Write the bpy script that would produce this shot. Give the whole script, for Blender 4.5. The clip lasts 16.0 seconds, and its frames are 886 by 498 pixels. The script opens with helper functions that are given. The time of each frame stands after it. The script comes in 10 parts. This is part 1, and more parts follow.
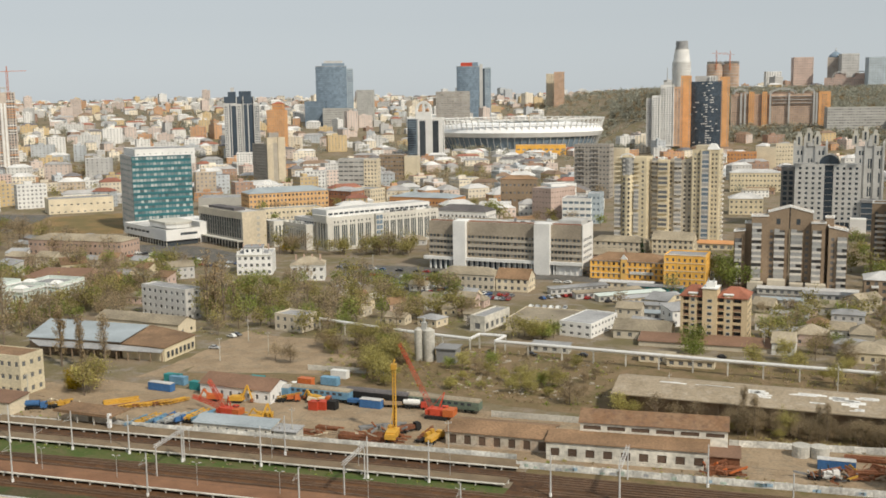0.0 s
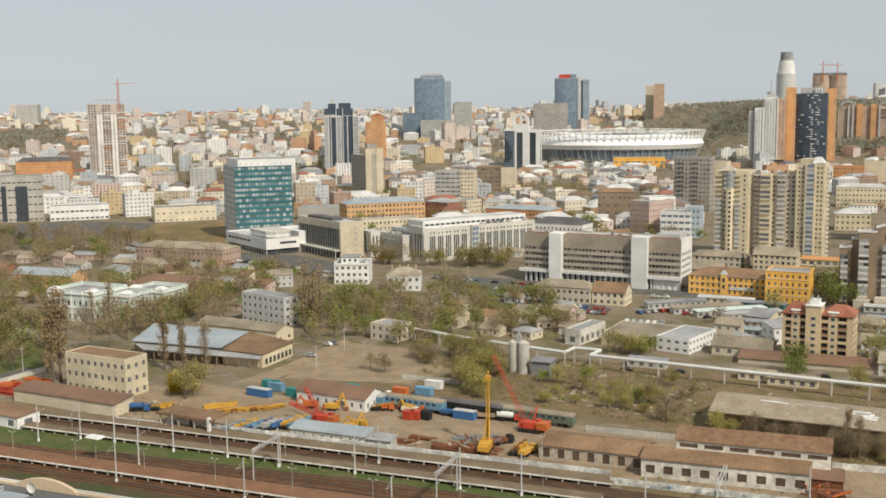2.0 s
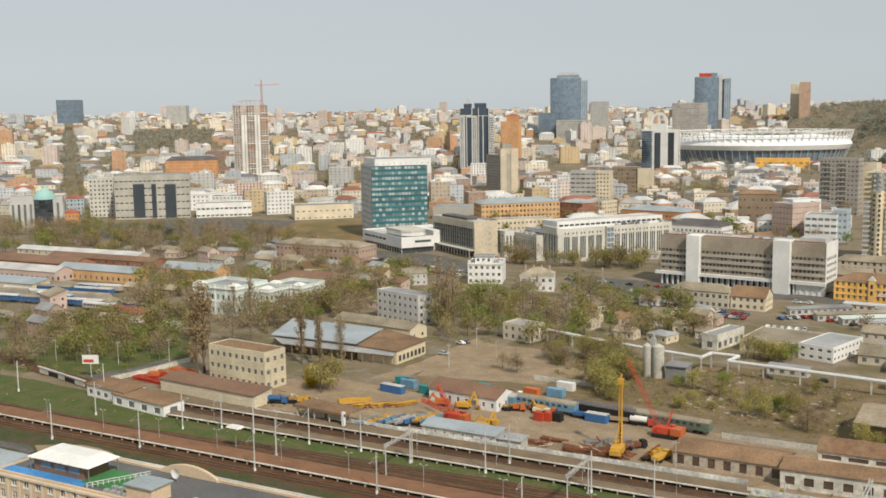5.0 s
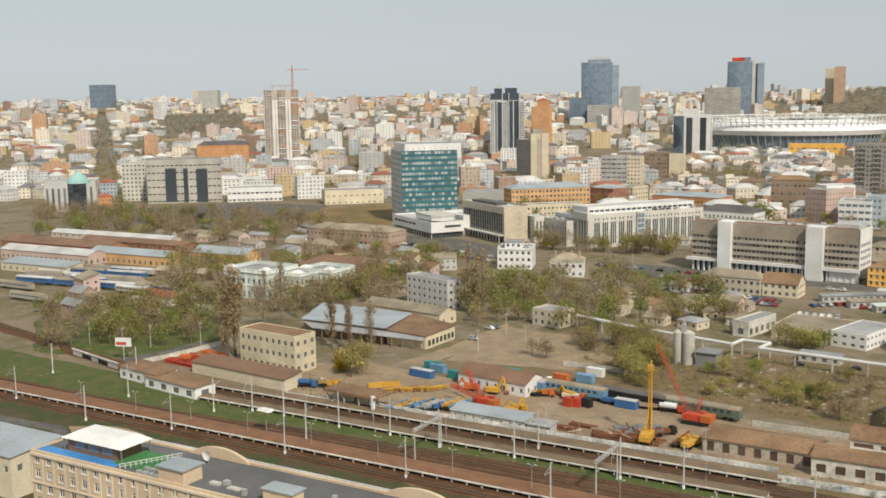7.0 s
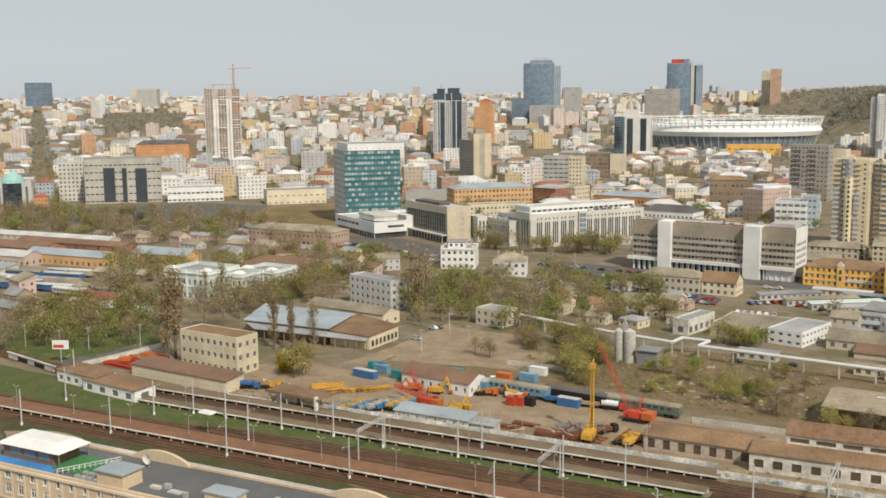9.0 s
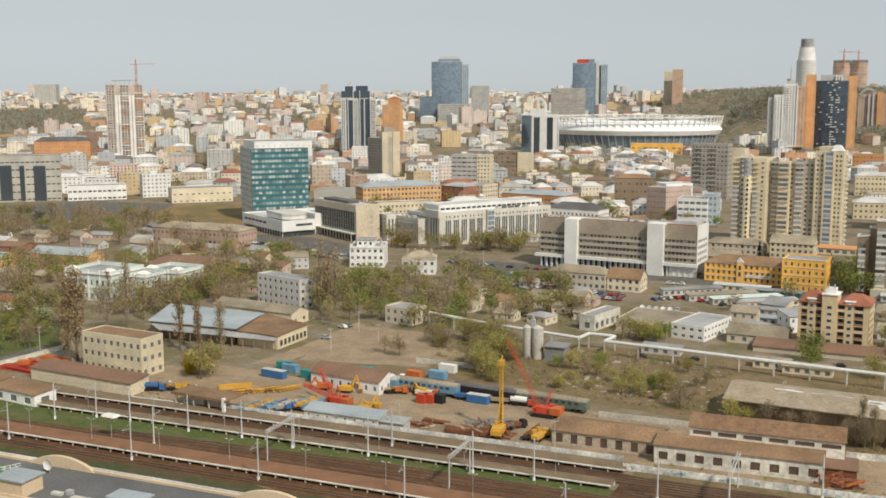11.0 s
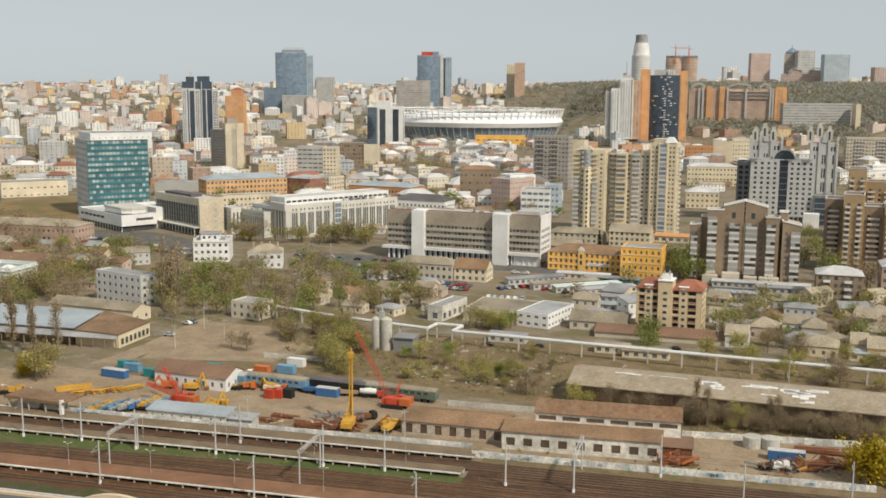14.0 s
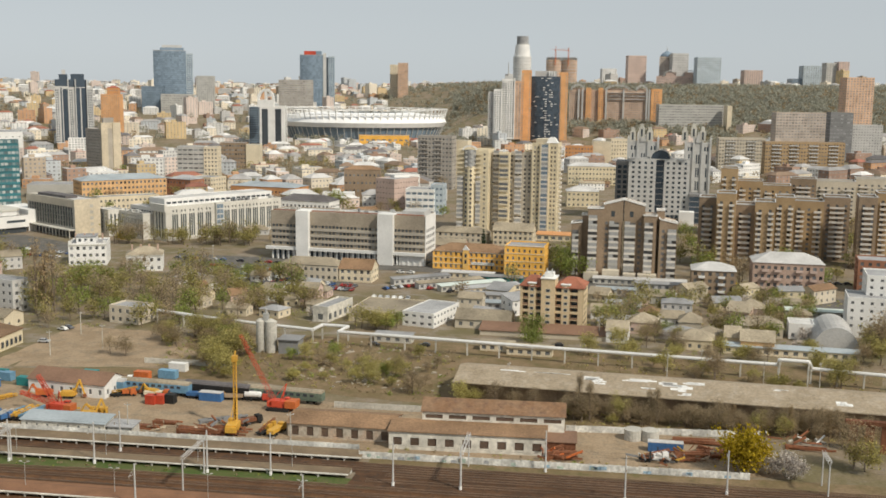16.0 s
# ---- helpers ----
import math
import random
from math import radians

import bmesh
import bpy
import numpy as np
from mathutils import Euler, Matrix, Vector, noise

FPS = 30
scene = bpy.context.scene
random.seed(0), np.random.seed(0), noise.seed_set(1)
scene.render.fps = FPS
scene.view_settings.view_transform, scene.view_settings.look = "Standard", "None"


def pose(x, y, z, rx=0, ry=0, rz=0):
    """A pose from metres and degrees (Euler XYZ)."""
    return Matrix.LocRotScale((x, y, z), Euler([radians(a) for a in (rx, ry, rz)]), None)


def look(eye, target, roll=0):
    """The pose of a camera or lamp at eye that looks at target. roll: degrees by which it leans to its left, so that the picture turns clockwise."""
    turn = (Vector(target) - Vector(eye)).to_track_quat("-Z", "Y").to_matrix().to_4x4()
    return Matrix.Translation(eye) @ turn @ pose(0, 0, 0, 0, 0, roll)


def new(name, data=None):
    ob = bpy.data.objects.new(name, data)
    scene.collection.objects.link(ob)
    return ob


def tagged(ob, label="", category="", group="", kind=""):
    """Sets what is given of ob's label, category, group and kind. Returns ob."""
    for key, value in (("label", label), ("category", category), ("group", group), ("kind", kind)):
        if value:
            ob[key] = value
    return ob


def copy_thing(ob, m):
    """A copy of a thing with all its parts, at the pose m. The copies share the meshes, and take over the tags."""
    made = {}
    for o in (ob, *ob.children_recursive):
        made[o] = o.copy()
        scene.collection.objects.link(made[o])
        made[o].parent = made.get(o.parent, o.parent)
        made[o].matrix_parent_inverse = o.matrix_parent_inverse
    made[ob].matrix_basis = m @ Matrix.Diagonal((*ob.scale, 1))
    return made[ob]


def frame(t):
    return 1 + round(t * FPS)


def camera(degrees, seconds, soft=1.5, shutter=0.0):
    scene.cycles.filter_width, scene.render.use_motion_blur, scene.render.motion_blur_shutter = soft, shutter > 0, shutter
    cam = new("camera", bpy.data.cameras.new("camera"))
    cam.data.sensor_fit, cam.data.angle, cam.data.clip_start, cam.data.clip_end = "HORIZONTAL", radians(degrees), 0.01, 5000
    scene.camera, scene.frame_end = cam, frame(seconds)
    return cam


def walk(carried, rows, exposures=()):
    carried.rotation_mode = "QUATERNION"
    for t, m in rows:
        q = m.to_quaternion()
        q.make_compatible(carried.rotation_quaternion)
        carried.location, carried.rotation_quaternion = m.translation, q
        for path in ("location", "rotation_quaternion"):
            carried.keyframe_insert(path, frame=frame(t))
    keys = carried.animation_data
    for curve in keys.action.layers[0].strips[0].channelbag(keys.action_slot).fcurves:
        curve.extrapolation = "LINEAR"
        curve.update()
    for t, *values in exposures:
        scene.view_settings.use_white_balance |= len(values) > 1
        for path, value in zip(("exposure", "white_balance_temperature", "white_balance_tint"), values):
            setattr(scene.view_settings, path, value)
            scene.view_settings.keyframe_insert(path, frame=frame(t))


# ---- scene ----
# ---- camera and its walk ----
cam = camera(45.5, 16.0, soft=1.7)
EYE, TURN = 93.0, 16.7
ROWS = [
    (0.0, 0.000, -8.200, 0.750),
    (0.5, 1.235, -8.063, 0.702),
    (1.0, 2.513, -7.875, 0.713),
    (1.5, 3.862, -7.691, 0.682),
    (2.0, 5.238, -7.502, 0.679),
    (2.5, 6.597, -7.334, 0.741),
    (3.0, 7.897, -7.204, 0.739),
    (3.5, 9.145, -7.130, 0.761),
    (4.0, 10.307, -7.141, 0.751),
    (4.5, 11.448, -7.220, 0.748),
    (5.0, 12.524, -7.408, 0.807),
    (5.8, 13.742, -7.733, 0.843),
    (6.6, 14.231, -8.075, 0.809),
    (7.5, 13.791, -8.308, 0.743),
    (8.0, 13.090, -8.295, 0.700),
    (8.8, 11.528, -8.244, 0.564),
    (9.6, 9.657, -8.202, 0.371),
    (10.5, 7.408, -8.269, 0.186),
    (11.0, 6.163, -8.361, 0.113),
    (11.5, 4.923, -8.465, 0.028),
    (12.0, 3.629, -8.565, -0.038),
    (12.5, 2.218, -8.632, -0.100),
    (13.0, 0.802, -8.710, -0.152),
    (13.5, -0.624, -8.760, -0.217),
    (14.0, -2.118, -8.780, -0.316),
    (14.5, -3.675, -8.791, -0.438),
    (15.0, -5.251, -8.791, -0.502),
    (15.5, -6.808, -8.776, -0.624),
    (16.0, -8.359, -8.727, -0.679),
]
walk(cam, [(t, pose(0, 0, EYE, 90 + pitch, roll, yaw + TURN)) for t, yaw, pitch, roll in ROWS])

# ---- sky, sun and exposure ----
SUN_AZ, SUN_EL = radians(-124), radians(44)   # where the sun stands, from +y towards -x is positive
world = bpy.data.worlds.new("hazy_sky")
scene.world = world
world.use_nodes = True
wn = world.node_tree.nodes
sky = wn.new("ShaderNodeTexSky")
sky.sky_type, sky.sun_disc = "NISHITA", False
sky.sun_elevation, sky.sun_rotation = SUN_EL, -SUN_AZ
sky.air_density, sky.dust_density, sky.ozone_density = 1.0, 0.4, 1.5
haze = wn.new("ShaderNodeHueSaturation")
haze.inputs["Saturation"].default_value = 0.2
world.node_tree.links.new(sky.outputs[0], haze.inputs["Color"])
cool = wn.new("ShaderNodeMix")
cool.data_type, cool.blend_type = "RGBA", "MULTIPLY"
cool.inputs[0].default_value = 1.0
cool.inputs[7].default_value = (0.93, 0.99, 1.06, 1)
world.node_tree.links.new(haze.outputs[0], cool.inputs[6])
veil = wn.new("ShaderNodeMix")   # the even grey of a hazy spring sky
veil.data_type = "RGBA"
veil.inputs[0].default_value = 0.72
veil.inputs[7].default_value = (5.95, 6.45, 6.65, 1)
world.node_tree.links.new(cool.outputs[2], veil.inputs[6])
world.node_tree.links.new(veil.outputs[2], wn["Background"].inputs[0])
wn["Background"].inputs[1].default_value = 0.088
sun = new("sun", bpy.data.lights.new("sun", "SUN"))
sun.data.energy, sun.data.angle, sun.data.color = 3.65, radians(3), (1.0, 0.92, 0.79)
sun_way = Vector((-math.sin(SUN_AZ) * math.cos(SUN_EL), math.cos(SUN_AZ) * math.cos(SUN_EL), math.sin(SUN_EL)))
sun.matrix_world = look(sun_way * 300, (0, 0, 0))
scene.view_settings.exposure = 0.0


# ---- materials ----
def mat(name, color, rough=0.85, metal=0.0, vary=0.18, size=0.6, big=12.0, bump=0.0, tint=0.0, island=0.0, spec=0.3):
    """A surface with grain at two scales; tint: spread from object to object; island: from piece to piece."""
    m = bpy.data.materials.new(name)
    m.use_nodes = True
    n, l = m.node_tree.nodes, m.node_tree.links
    b = n["Principled BSDF"]
    b.inputs["Roughness"].default_value = rough
    b.inputs["Metallic"].default_value = metal
    b.inputs["Specular IOR Level"].default_value = spec
    tc = n.new("ShaderNodeNewGeometry")
    out = None
    for scale, amount in ((1 / size, vary), (1 / big, vary * 1.2)):
        t = n.new("ShaderNodeTexNoise")
        t.inputs["Scale"].default_value, t.inputs["Detail"].default_value = scale, 5
        l.new(tc.outputs["Position"], t.inputs["Vector"])
        r = n.new("ShaderNodeMapRange")
        r.inputs["From Min"].default_value, r.inputs["From Max"].default_value = 0.3, 0.7
        r.inputs["To Min"].default_value, r.inputs["To Max"].default_value = 1 - amount, 1 + amount
        l.new(t.outputs["Fac"], r.inputs["Value"])
        if out is None:
            out, first = r.outputs[0], t
        else:
            x = n.new("ShaderNodeMath")
            x.operation = "MULTIPLY"
            l.new(out, x.inputs[0])
            l.new(r.outputs[0], x.inputs[1])
            out = x.outputs[0]
    for amount, node, sock in ((tint, "ShaderNodeObjectInfo", "Random"), (island, "ShaderNodeNewGeometry", "Random Per Island")):
        if amount:
            o = n.new(node)
            r = n.new("ShaderNodeMapRange")
            r.inputs["To Min"].default_value, r.inputs["To Max"].default_value = 1 - amount, 1 + amount
            l.new(o.outputs[sock], r.inputs["Value"])
            x = n.new("ShaderNodeMath")
            x.operation = "MULTIPLY"
            l.new(out, x.inputs[0])
            l.new(r.outputs[0], x.inputs[1])
            out = x.outputs[0]
    v = n.new("ShaderNodeVectorMath")
    v.operation = "SCALE"
    v.inputs[0].default_value = color
    l.new(out, v.inputs["Scale"])
    l.new(v.outputs[0], b.inputs["Base Color"])
    if bump:
        k = n.new("ShaderNodeBump")
        k.inputs["Strength"].default_value, k.inputs["Distance"].default_value = bump, 0.1
        l.new(first.outputs["Fac"], k.inputs["Height"])
        l.new(k.outputs[0], b.inputs["Normal"])
    return m


def two(name, c1, c2, size, rough=0.9, detail=6, lo=0.42, hi=0.58, bump=0.3, c3=None, size3=2.0):
    """Ground cover: two colours in patches of the given size, and a third in small specks."""
    m = bpy.data.materials.new(name)
    m.use_nodes = True
    n, l = m.node_tree.nodes, m.node_tree.links
    b = n["Principled BSDF"]
    b.inputs["Roughness"].default_value, b.inputs["Specular IOR Level"].default_value = rough, 0.2
    g = n.new("ShaderNodeNewGeometry")

    def patches(scale, a, z):
        t = n.new("ShaderNodeTexNoise")
        t.inputs["Scale"].default_value, t.inputs["Detail"].default_value, t.inputs["Roughness"].default_value = 1 / scale, detail, 0.65
        l.new(g.outputs["Position"], t.inputs["Vector"])
        r = n.new("ShaderNodeMapRange")
        r.inputs["From Min"].default_value, r.inputs["From Max"].default_value = a, z
        l.new(t.outputs["Fac"], r.inputs["Value"])
        return r.outputs[0], t.outputs["Fac"]

    def mix(fac, a, z):
        x = n.new("ShaderNodeMix")
        x.data_type = "RGBA"
        l.new(fac, x.inputs[0])
        for sock, val in ((x.inputs[6], a), (x.inputs[7], z)):
            if isinstance(val, tuple):
                sock.default_value = (*val, 1)
            else:
                l.new(val, sock)
        return x.outputs[2]
    f, h = patches(size, lo, hi)
    col = mix(f, c1, c2)
    if c3:
        f3, h = patches(size3, 0.5, 0.68)
        col = mix(f3, col, c3)
    grain, h = patches(0.8, 0.22, 0.7)
    dark = n.new("ShaderNodeMix")
    dark.data_type, dark.blend_type = "RGBA", "MULTIPLY"
    dark.inputs[0].default_value = 0.45
    l.new(col, dark.inputs[6])
    l.new(grain, dark.inputs[7])
    l.new(dark.outputs[2], b.inputs["Base Color"])
    k = n.new("ShaderNodeBump")
    k.inputs["Strength"].default_value, k.inputs["Distance"].default_value = bump, 0.2
    l.new(h, k.inputs["Height"])
    l.new(k.outputs[0], b.inputs["Normal"])
    return m


GLASS = mat("window_glass", (0.14, 0.145, 0.15), 0.18, vary=0.1, island=0.75, spec=0.6)
GLASS_DARK = mat("dark_glass", (0.055, 0.065, 0.075), 0.12, vary=0.1, island=0.5, spec=0.6)
GLASS_BLUE = mat("blue_glass", (0.16, 0.21, 0.26), 0.15, vary=0.1, island=0.15, spec=0.6)
TEAL = mat("teal_panel", (0.04, 0.15, 0.17), 0.5, vary=0.1, island=0.25)
WHITE = mat("white_paint", (0.74, 0.73, 0.70), 0.7, vary=0.08, tint=0.06)
CREAM = mat("cream_render", (0.62, 0.54, 0.40), 0.85, vary=0.1, tint=0.08)
BEIGE = mat("beige_render", (0.54, 0.48, 0.38), 0.85, vary=0.1, tint=0.08)
YELLOW = mat("yellow_render", (0.82, 0.45, 0.095), 0.85, vary=0.12)
PALEYELLOW = mat("pale_yellow_render", (0.635, 0.55, 0.385), 0.85, vary=0.1, tint=0.08)
ORANGE = mat("orange_render", (0.60, 0.30, 0.13), 0.85, vary=0.1, tint=0.1)
BRICK = mat("red_brick", (0.33, 0.16, 0.10), 0.9, vary=0.15, tint=0.1)
BROWN = mat("brown_brick", (0.285, 0.212, 0.145), 0.9, vary=0.15, tint=0.12)
TAN = mat("tan_brick", (0.37, 0.262, 0.148), 0.9, vary=0.12, tint=0.1)
GREY = mat("grey_panel", (0.42, 0.41, 0.38), 0.85, vary=0.1, tint=0.1)
DARKGREY = mat("dark_grey_panel", (0.20, 0.20, 0.20), 0.8, vary=0.12, tint=0.1)
PINK = mat("pale_pink_render", (0.55, 0.42, 0.36), 0.85, vary=0.1, tint=0.08)
PALEBLUE = mat("pale_blue_render", (0.42, 0.48, 0.52), 0.85, vary=0.1, tint=0.08)
ROOF_GREY = mat("grey_roofing", (0.30, 0.30, 0.30), 0.8, vary=0.2, tint=0.15)
ROOF_PALE = mat("pale_roofing", (0.50, 0.49, 0.47), 0.75, vary=0.18, tint=0.1)
ROOF_BROWN = mat("brown_roofing", (0.225, 0.14, 0.08), 0.85, vary=0.25, tint=0.1)
ROOF_RED = mat("red_tiles", (0.34, 0.11, 0.07), 0.85, vary=0.2, tint=0.1)
ROOF_TAN = mat("weathered_slate", (0.30, 0.255, 0.185), 0.9, vary=0.25, tint=0.15)
ROOF_BLUE = mat("blue_grey_sheet", (0.33, 0.37, 0.39), 0.55, vary=0.12)
METAL = mat("galvanised_steel", (0.50, 0.50, 0.48), 0.5, metal=0.4, vary=0.15)
CONCRETE = mat("concrete", (0.47, 0.45, 0.40), 0.9, vary=0.2, bump=0.2)
PALE = mat("pale_stone", (0.53, 0.51, 0.45), 0.85, vary=0.1, tint=0.05)
TAUPE = mat("taupe_panel", (0.40, 0.36, 0.30), 0.85, vary=0.12)
GREYBROWN = mat("grey_brown_panel", (0.37, 0.34, 0.30), 0.85, vary=0.12, tint=0.08)
PALEGREY = mat("pale_grey_render", (0.50, 0.49, 0.47), 0.85, vary=0.1, tint=0.08)
GREYPINK = mat("bare_concrete", (0.48, 0.41, 0.35), 0.85, vary=0.15)
SALMON = mat("salmon_brick", (0.58, 0.39, 0.27), 0.85, vary=0.12, tint=0.1)
PALEORANGE = mat("pale_orange_render", (0.64, 0.40, 0.20), 0.85, vary=0.12, tint=0.08)
CREAM2 = mat("stained_cream_render", (0.60, 0.53, 0.38), 0.85, vary=0.16)
MINT = mat("mint_render", (0.58, 0.64, 0.59), 0.85, vary=0.1)
RED = mat("red_paint", (0.50, 0.07, 0.04), 0.6, vary=0.15)
GLASS_TEAL = mat("teal_window_glass", (0.17, 0.27, 0.29), 0.18, vary=0.1, island=0.9, spec=0.6)
ROOF_DARK = mat("dark_slate", (0.12, 0.11, 0.11), 0.8, vary=0.2)
ROOF_BROWN2 = mat("brown_sheet_roof", (0.21, 0.125, 0.082), 0.7, vary=0.15)
PALEPINK = mat("pale_loggia_panel", (0.62, 0.58, 0.52), 0.8, vary=0.12)
DIRTYWHITE = mat("dirty_whitewash", (0.60, 0.57, 0.50), 0.9, vary=0.2, size=1.2, big=6)
ROOF_FELT = mat("dark_roofing_felt", (0.125, 0.125, 0.125), 0.85, vary=0.15)
BRICKPALE = mat("pale_pinkish_brick", (0.44, 0.32, 0.255), 0.9, vary=0.14)
# clear glass in a paler tone that carries the haze of distance
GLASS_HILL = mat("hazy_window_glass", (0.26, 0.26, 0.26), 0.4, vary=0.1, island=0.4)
GROUND = two("town_ground", (0.28, 0.218, 0.148), (0.19, 0.162, 0.085), 30, c3=(0.31, 0.27, 0.225), size3=9)


# ---- building blocks ----
def mesh(name, verts, faces, material, parent=None, label="", smooth=False):
    me = bpy.data.meshes.new(name)
    me.from_pydata(verts, [], faces)
    me.update()
    for m in (material if isinstance(material, (list, tuple)) else [material]):
        me.materials.append(m)
    ob = new(name, me)
    if parent is not None:
        ob.parent = parent
    if label:
        ob["label"] = label
    if smooth:
        me.shade_smooth()
    return ob


def part(name, bm, material, parent=None, label=""):
    me = bpy.data.meshes.new(name)
    bm.to_mesh(me)
    bm.free()
    me.materials.append(material)
    ob = new(name, me)
    if parent is not None:
        ob.parent = parent
    if label:
        ob["label"] = label
    return ob


class Soup:
    """Collects boxes, quads and prisms for one mesh."""

    def __init__(self):
        self.v, self.f = [], []

    def quad(self, a, b, c, d):
        i = len(self.v)
        self.v += [tuple(a), tuple(b), tuple(c), tuple(d)]
        self.f.append((i, i + 1, i + 2, i + 3))

    def box(self, x0, x1, y0, y1, z0, z1):
        i = len(self.v)
        self.v += [(x, y, z) for z in (z0, z1) for x, y in ((x0, y0), (x1, y0), (x1, y1), (x0, y1))]
        self.f += [tuple(i + k for k in q) for q in ((3, 2, 1, 0), (4, 5, 6, 7), (0, 1, 5, 4), (1, 2, 6, 5), (2, 3, 7, 6), (3, 0, 4, 7))]
        return self

    def rim(self, x0, x1, y0, y1, t, z0, z1):
        """A closed upstand along the four edges of a roof."""
        i = len(self.v)
        for e, z in ((0, z0), (0, z1), (t, z1), (t, z0)):
            self.v += [(x0 + e, y0 + e, z), (x1 - e, y0 + e, z), (x1 - e, y1 - e, z), (x0 + e, y1 - e, z)]
        self.f += [(i + a * 4 + k, i + a * 4 + (k + 1) % 4, i + b * 4 + (k + 1) % 4, i + b * 4 + k) for a, b in ((0, 1), (1, 2), (2, 3), (3, 0)) for k in range(4)]
        return self

    def solid(self, bottom, top):
        """A prism between two outlines with the same number of corners."""
        i, n = len(self.v), len(bottom)
        self.v += [tuple(p) for p in bottom] + [tuple(p) for p in top]
        self.f += [tuple(i + k for k in reversed(range(n))), tuple(i + n + k for k in range(n))]
        self.f += [(i + k, i + (k + 1) % n, i + n + (k + 1) % n, i + n + k) for k in range(n)]
        return self

    def beam(self, a, b, w=0.2, h=None):
        a, b, h = Vector(a), Vector(b), h or w
        d = (b - a).normalized()
        s = d.cross(Vector((0, 0, 1)))
        s = s.normalized() if s.length > 1e-4 else Vector((1, 0, 0))
        t = s.cross(d)
        ring = [s * w / 2 + t * h / 2, s * -w / 2 + t * h / 2, s * -w / 2 - t * h / 2, s * w / 2 - t * h / 2]
        return self.solid([a + r for r in ring], [b + r for r in ring])

    def tube(self, a, b, r0, r1=None, n=8):
        a, b, r1 = Vector(a), Vector(b), r0 if r1 is None else r1
        d = (b - a).normalized()
        s = d.cross(Vector((0.3, 0.1, 1))).normalized()
        t = s.cross(d)
        c = [(math.cos(2 * math.pi * k / n), -math.sin(2 * math.pi * k / n)) for k in range(n)]
        return self.solid([a + (s * x + t * y) * r0 for x, y in c], [b + (s * x + t * y) * r1 for x, y in c])

    def out(self, name, material, parent=None, label="", smooth=False):
        return mesh(name, self.v, self.f, material, parent, label, smooth)


def thing(name, label, category, x, y, z=0, head=0, group="", kind=""):
    e = new(name)
    e.matrix_world = pose(x, y, z, 0, 0, head)
    return tagged(e, label, category, group, kind)


TAKEN = []


def taken(x, y, head, w, d):
    """Keeps the plan of a building free."""
    c, n = math.cos(radians(head)), math.sin(radians(head))
    TAKEN.append((x + c * w / 2 - n * d / 2, y + n * w / 2 + c * d / 2, c, n, w / 2, d / 2))


def free(x, y, gap):
    for cx, cy, c, n, hw, hd in TAKEN:
        dx, dy = x - cx, y - cy
        if abs(dx * c + dy * n) < hw + gap and abs(-dx * n + dy * c) < hd + gap:
            return False
    return True


def facade(wall, rows, o, u, n, width, z0, floors, fh, bay, win, sill, deep=0.22, skip=()):
    """One face of a building: a wall with real openings, and a set of recessed panes for each floor."""
    o, u, n = Vector(o), Vector(u), Vector(n)
    bays = max(1, int(width / bay))
    margin, step = 0.0, width / bays
    ww, wh = win
    ww = min(ww, step * 0.96)

    def p(s, z, back=0.0):
        return o + u * s + Vector((0, 0, z)) - n * back
    for k in range(floors):
        a = z0 + k * fh
        b, c, d = a + sill, min(a + sill + wh, a + fh - 0.02), a + fh
        if k in skip:
            wall.quad(p(0, a), p(width, a), p(width, d), p(0, d))
            continue
        wall.quad(p(0, a), p(width, a), p(width, b), p(0, b))
        wall.quad(p(0, c), p(width, c), p(width, d), p(0, d))
        row = Soup()
        last = 0.0
        for j in range(bays):
            l, r = j * step + (step - ww) / 2, j * step + (step + ww) / 2
            wall.quad(p(last, b), p(l, b), p(l, c), p(last, c))
            last = r
            wall.quad(p(l, b), p(r, b), p(r, b, deep), p(l, b, deep))
            wall.quad(p(l, c, deep), p(r, c, deep), p(r, c), p(l, c))
            wall.quad(p(l, b), p(l, b, deep), p(l, c, deep), p(l, c))
            wall.quad(p(r, b, deep), p(r, b), p(r, c), p(r, c, deep))
            row.quad(p(l, b, deep), p(r, b, deep), p(r, c, deep), p(l, c, deep))
        wall.quad(p(last, b), p(width, b), p(width, c), p(last, c))
        rows.append(row)


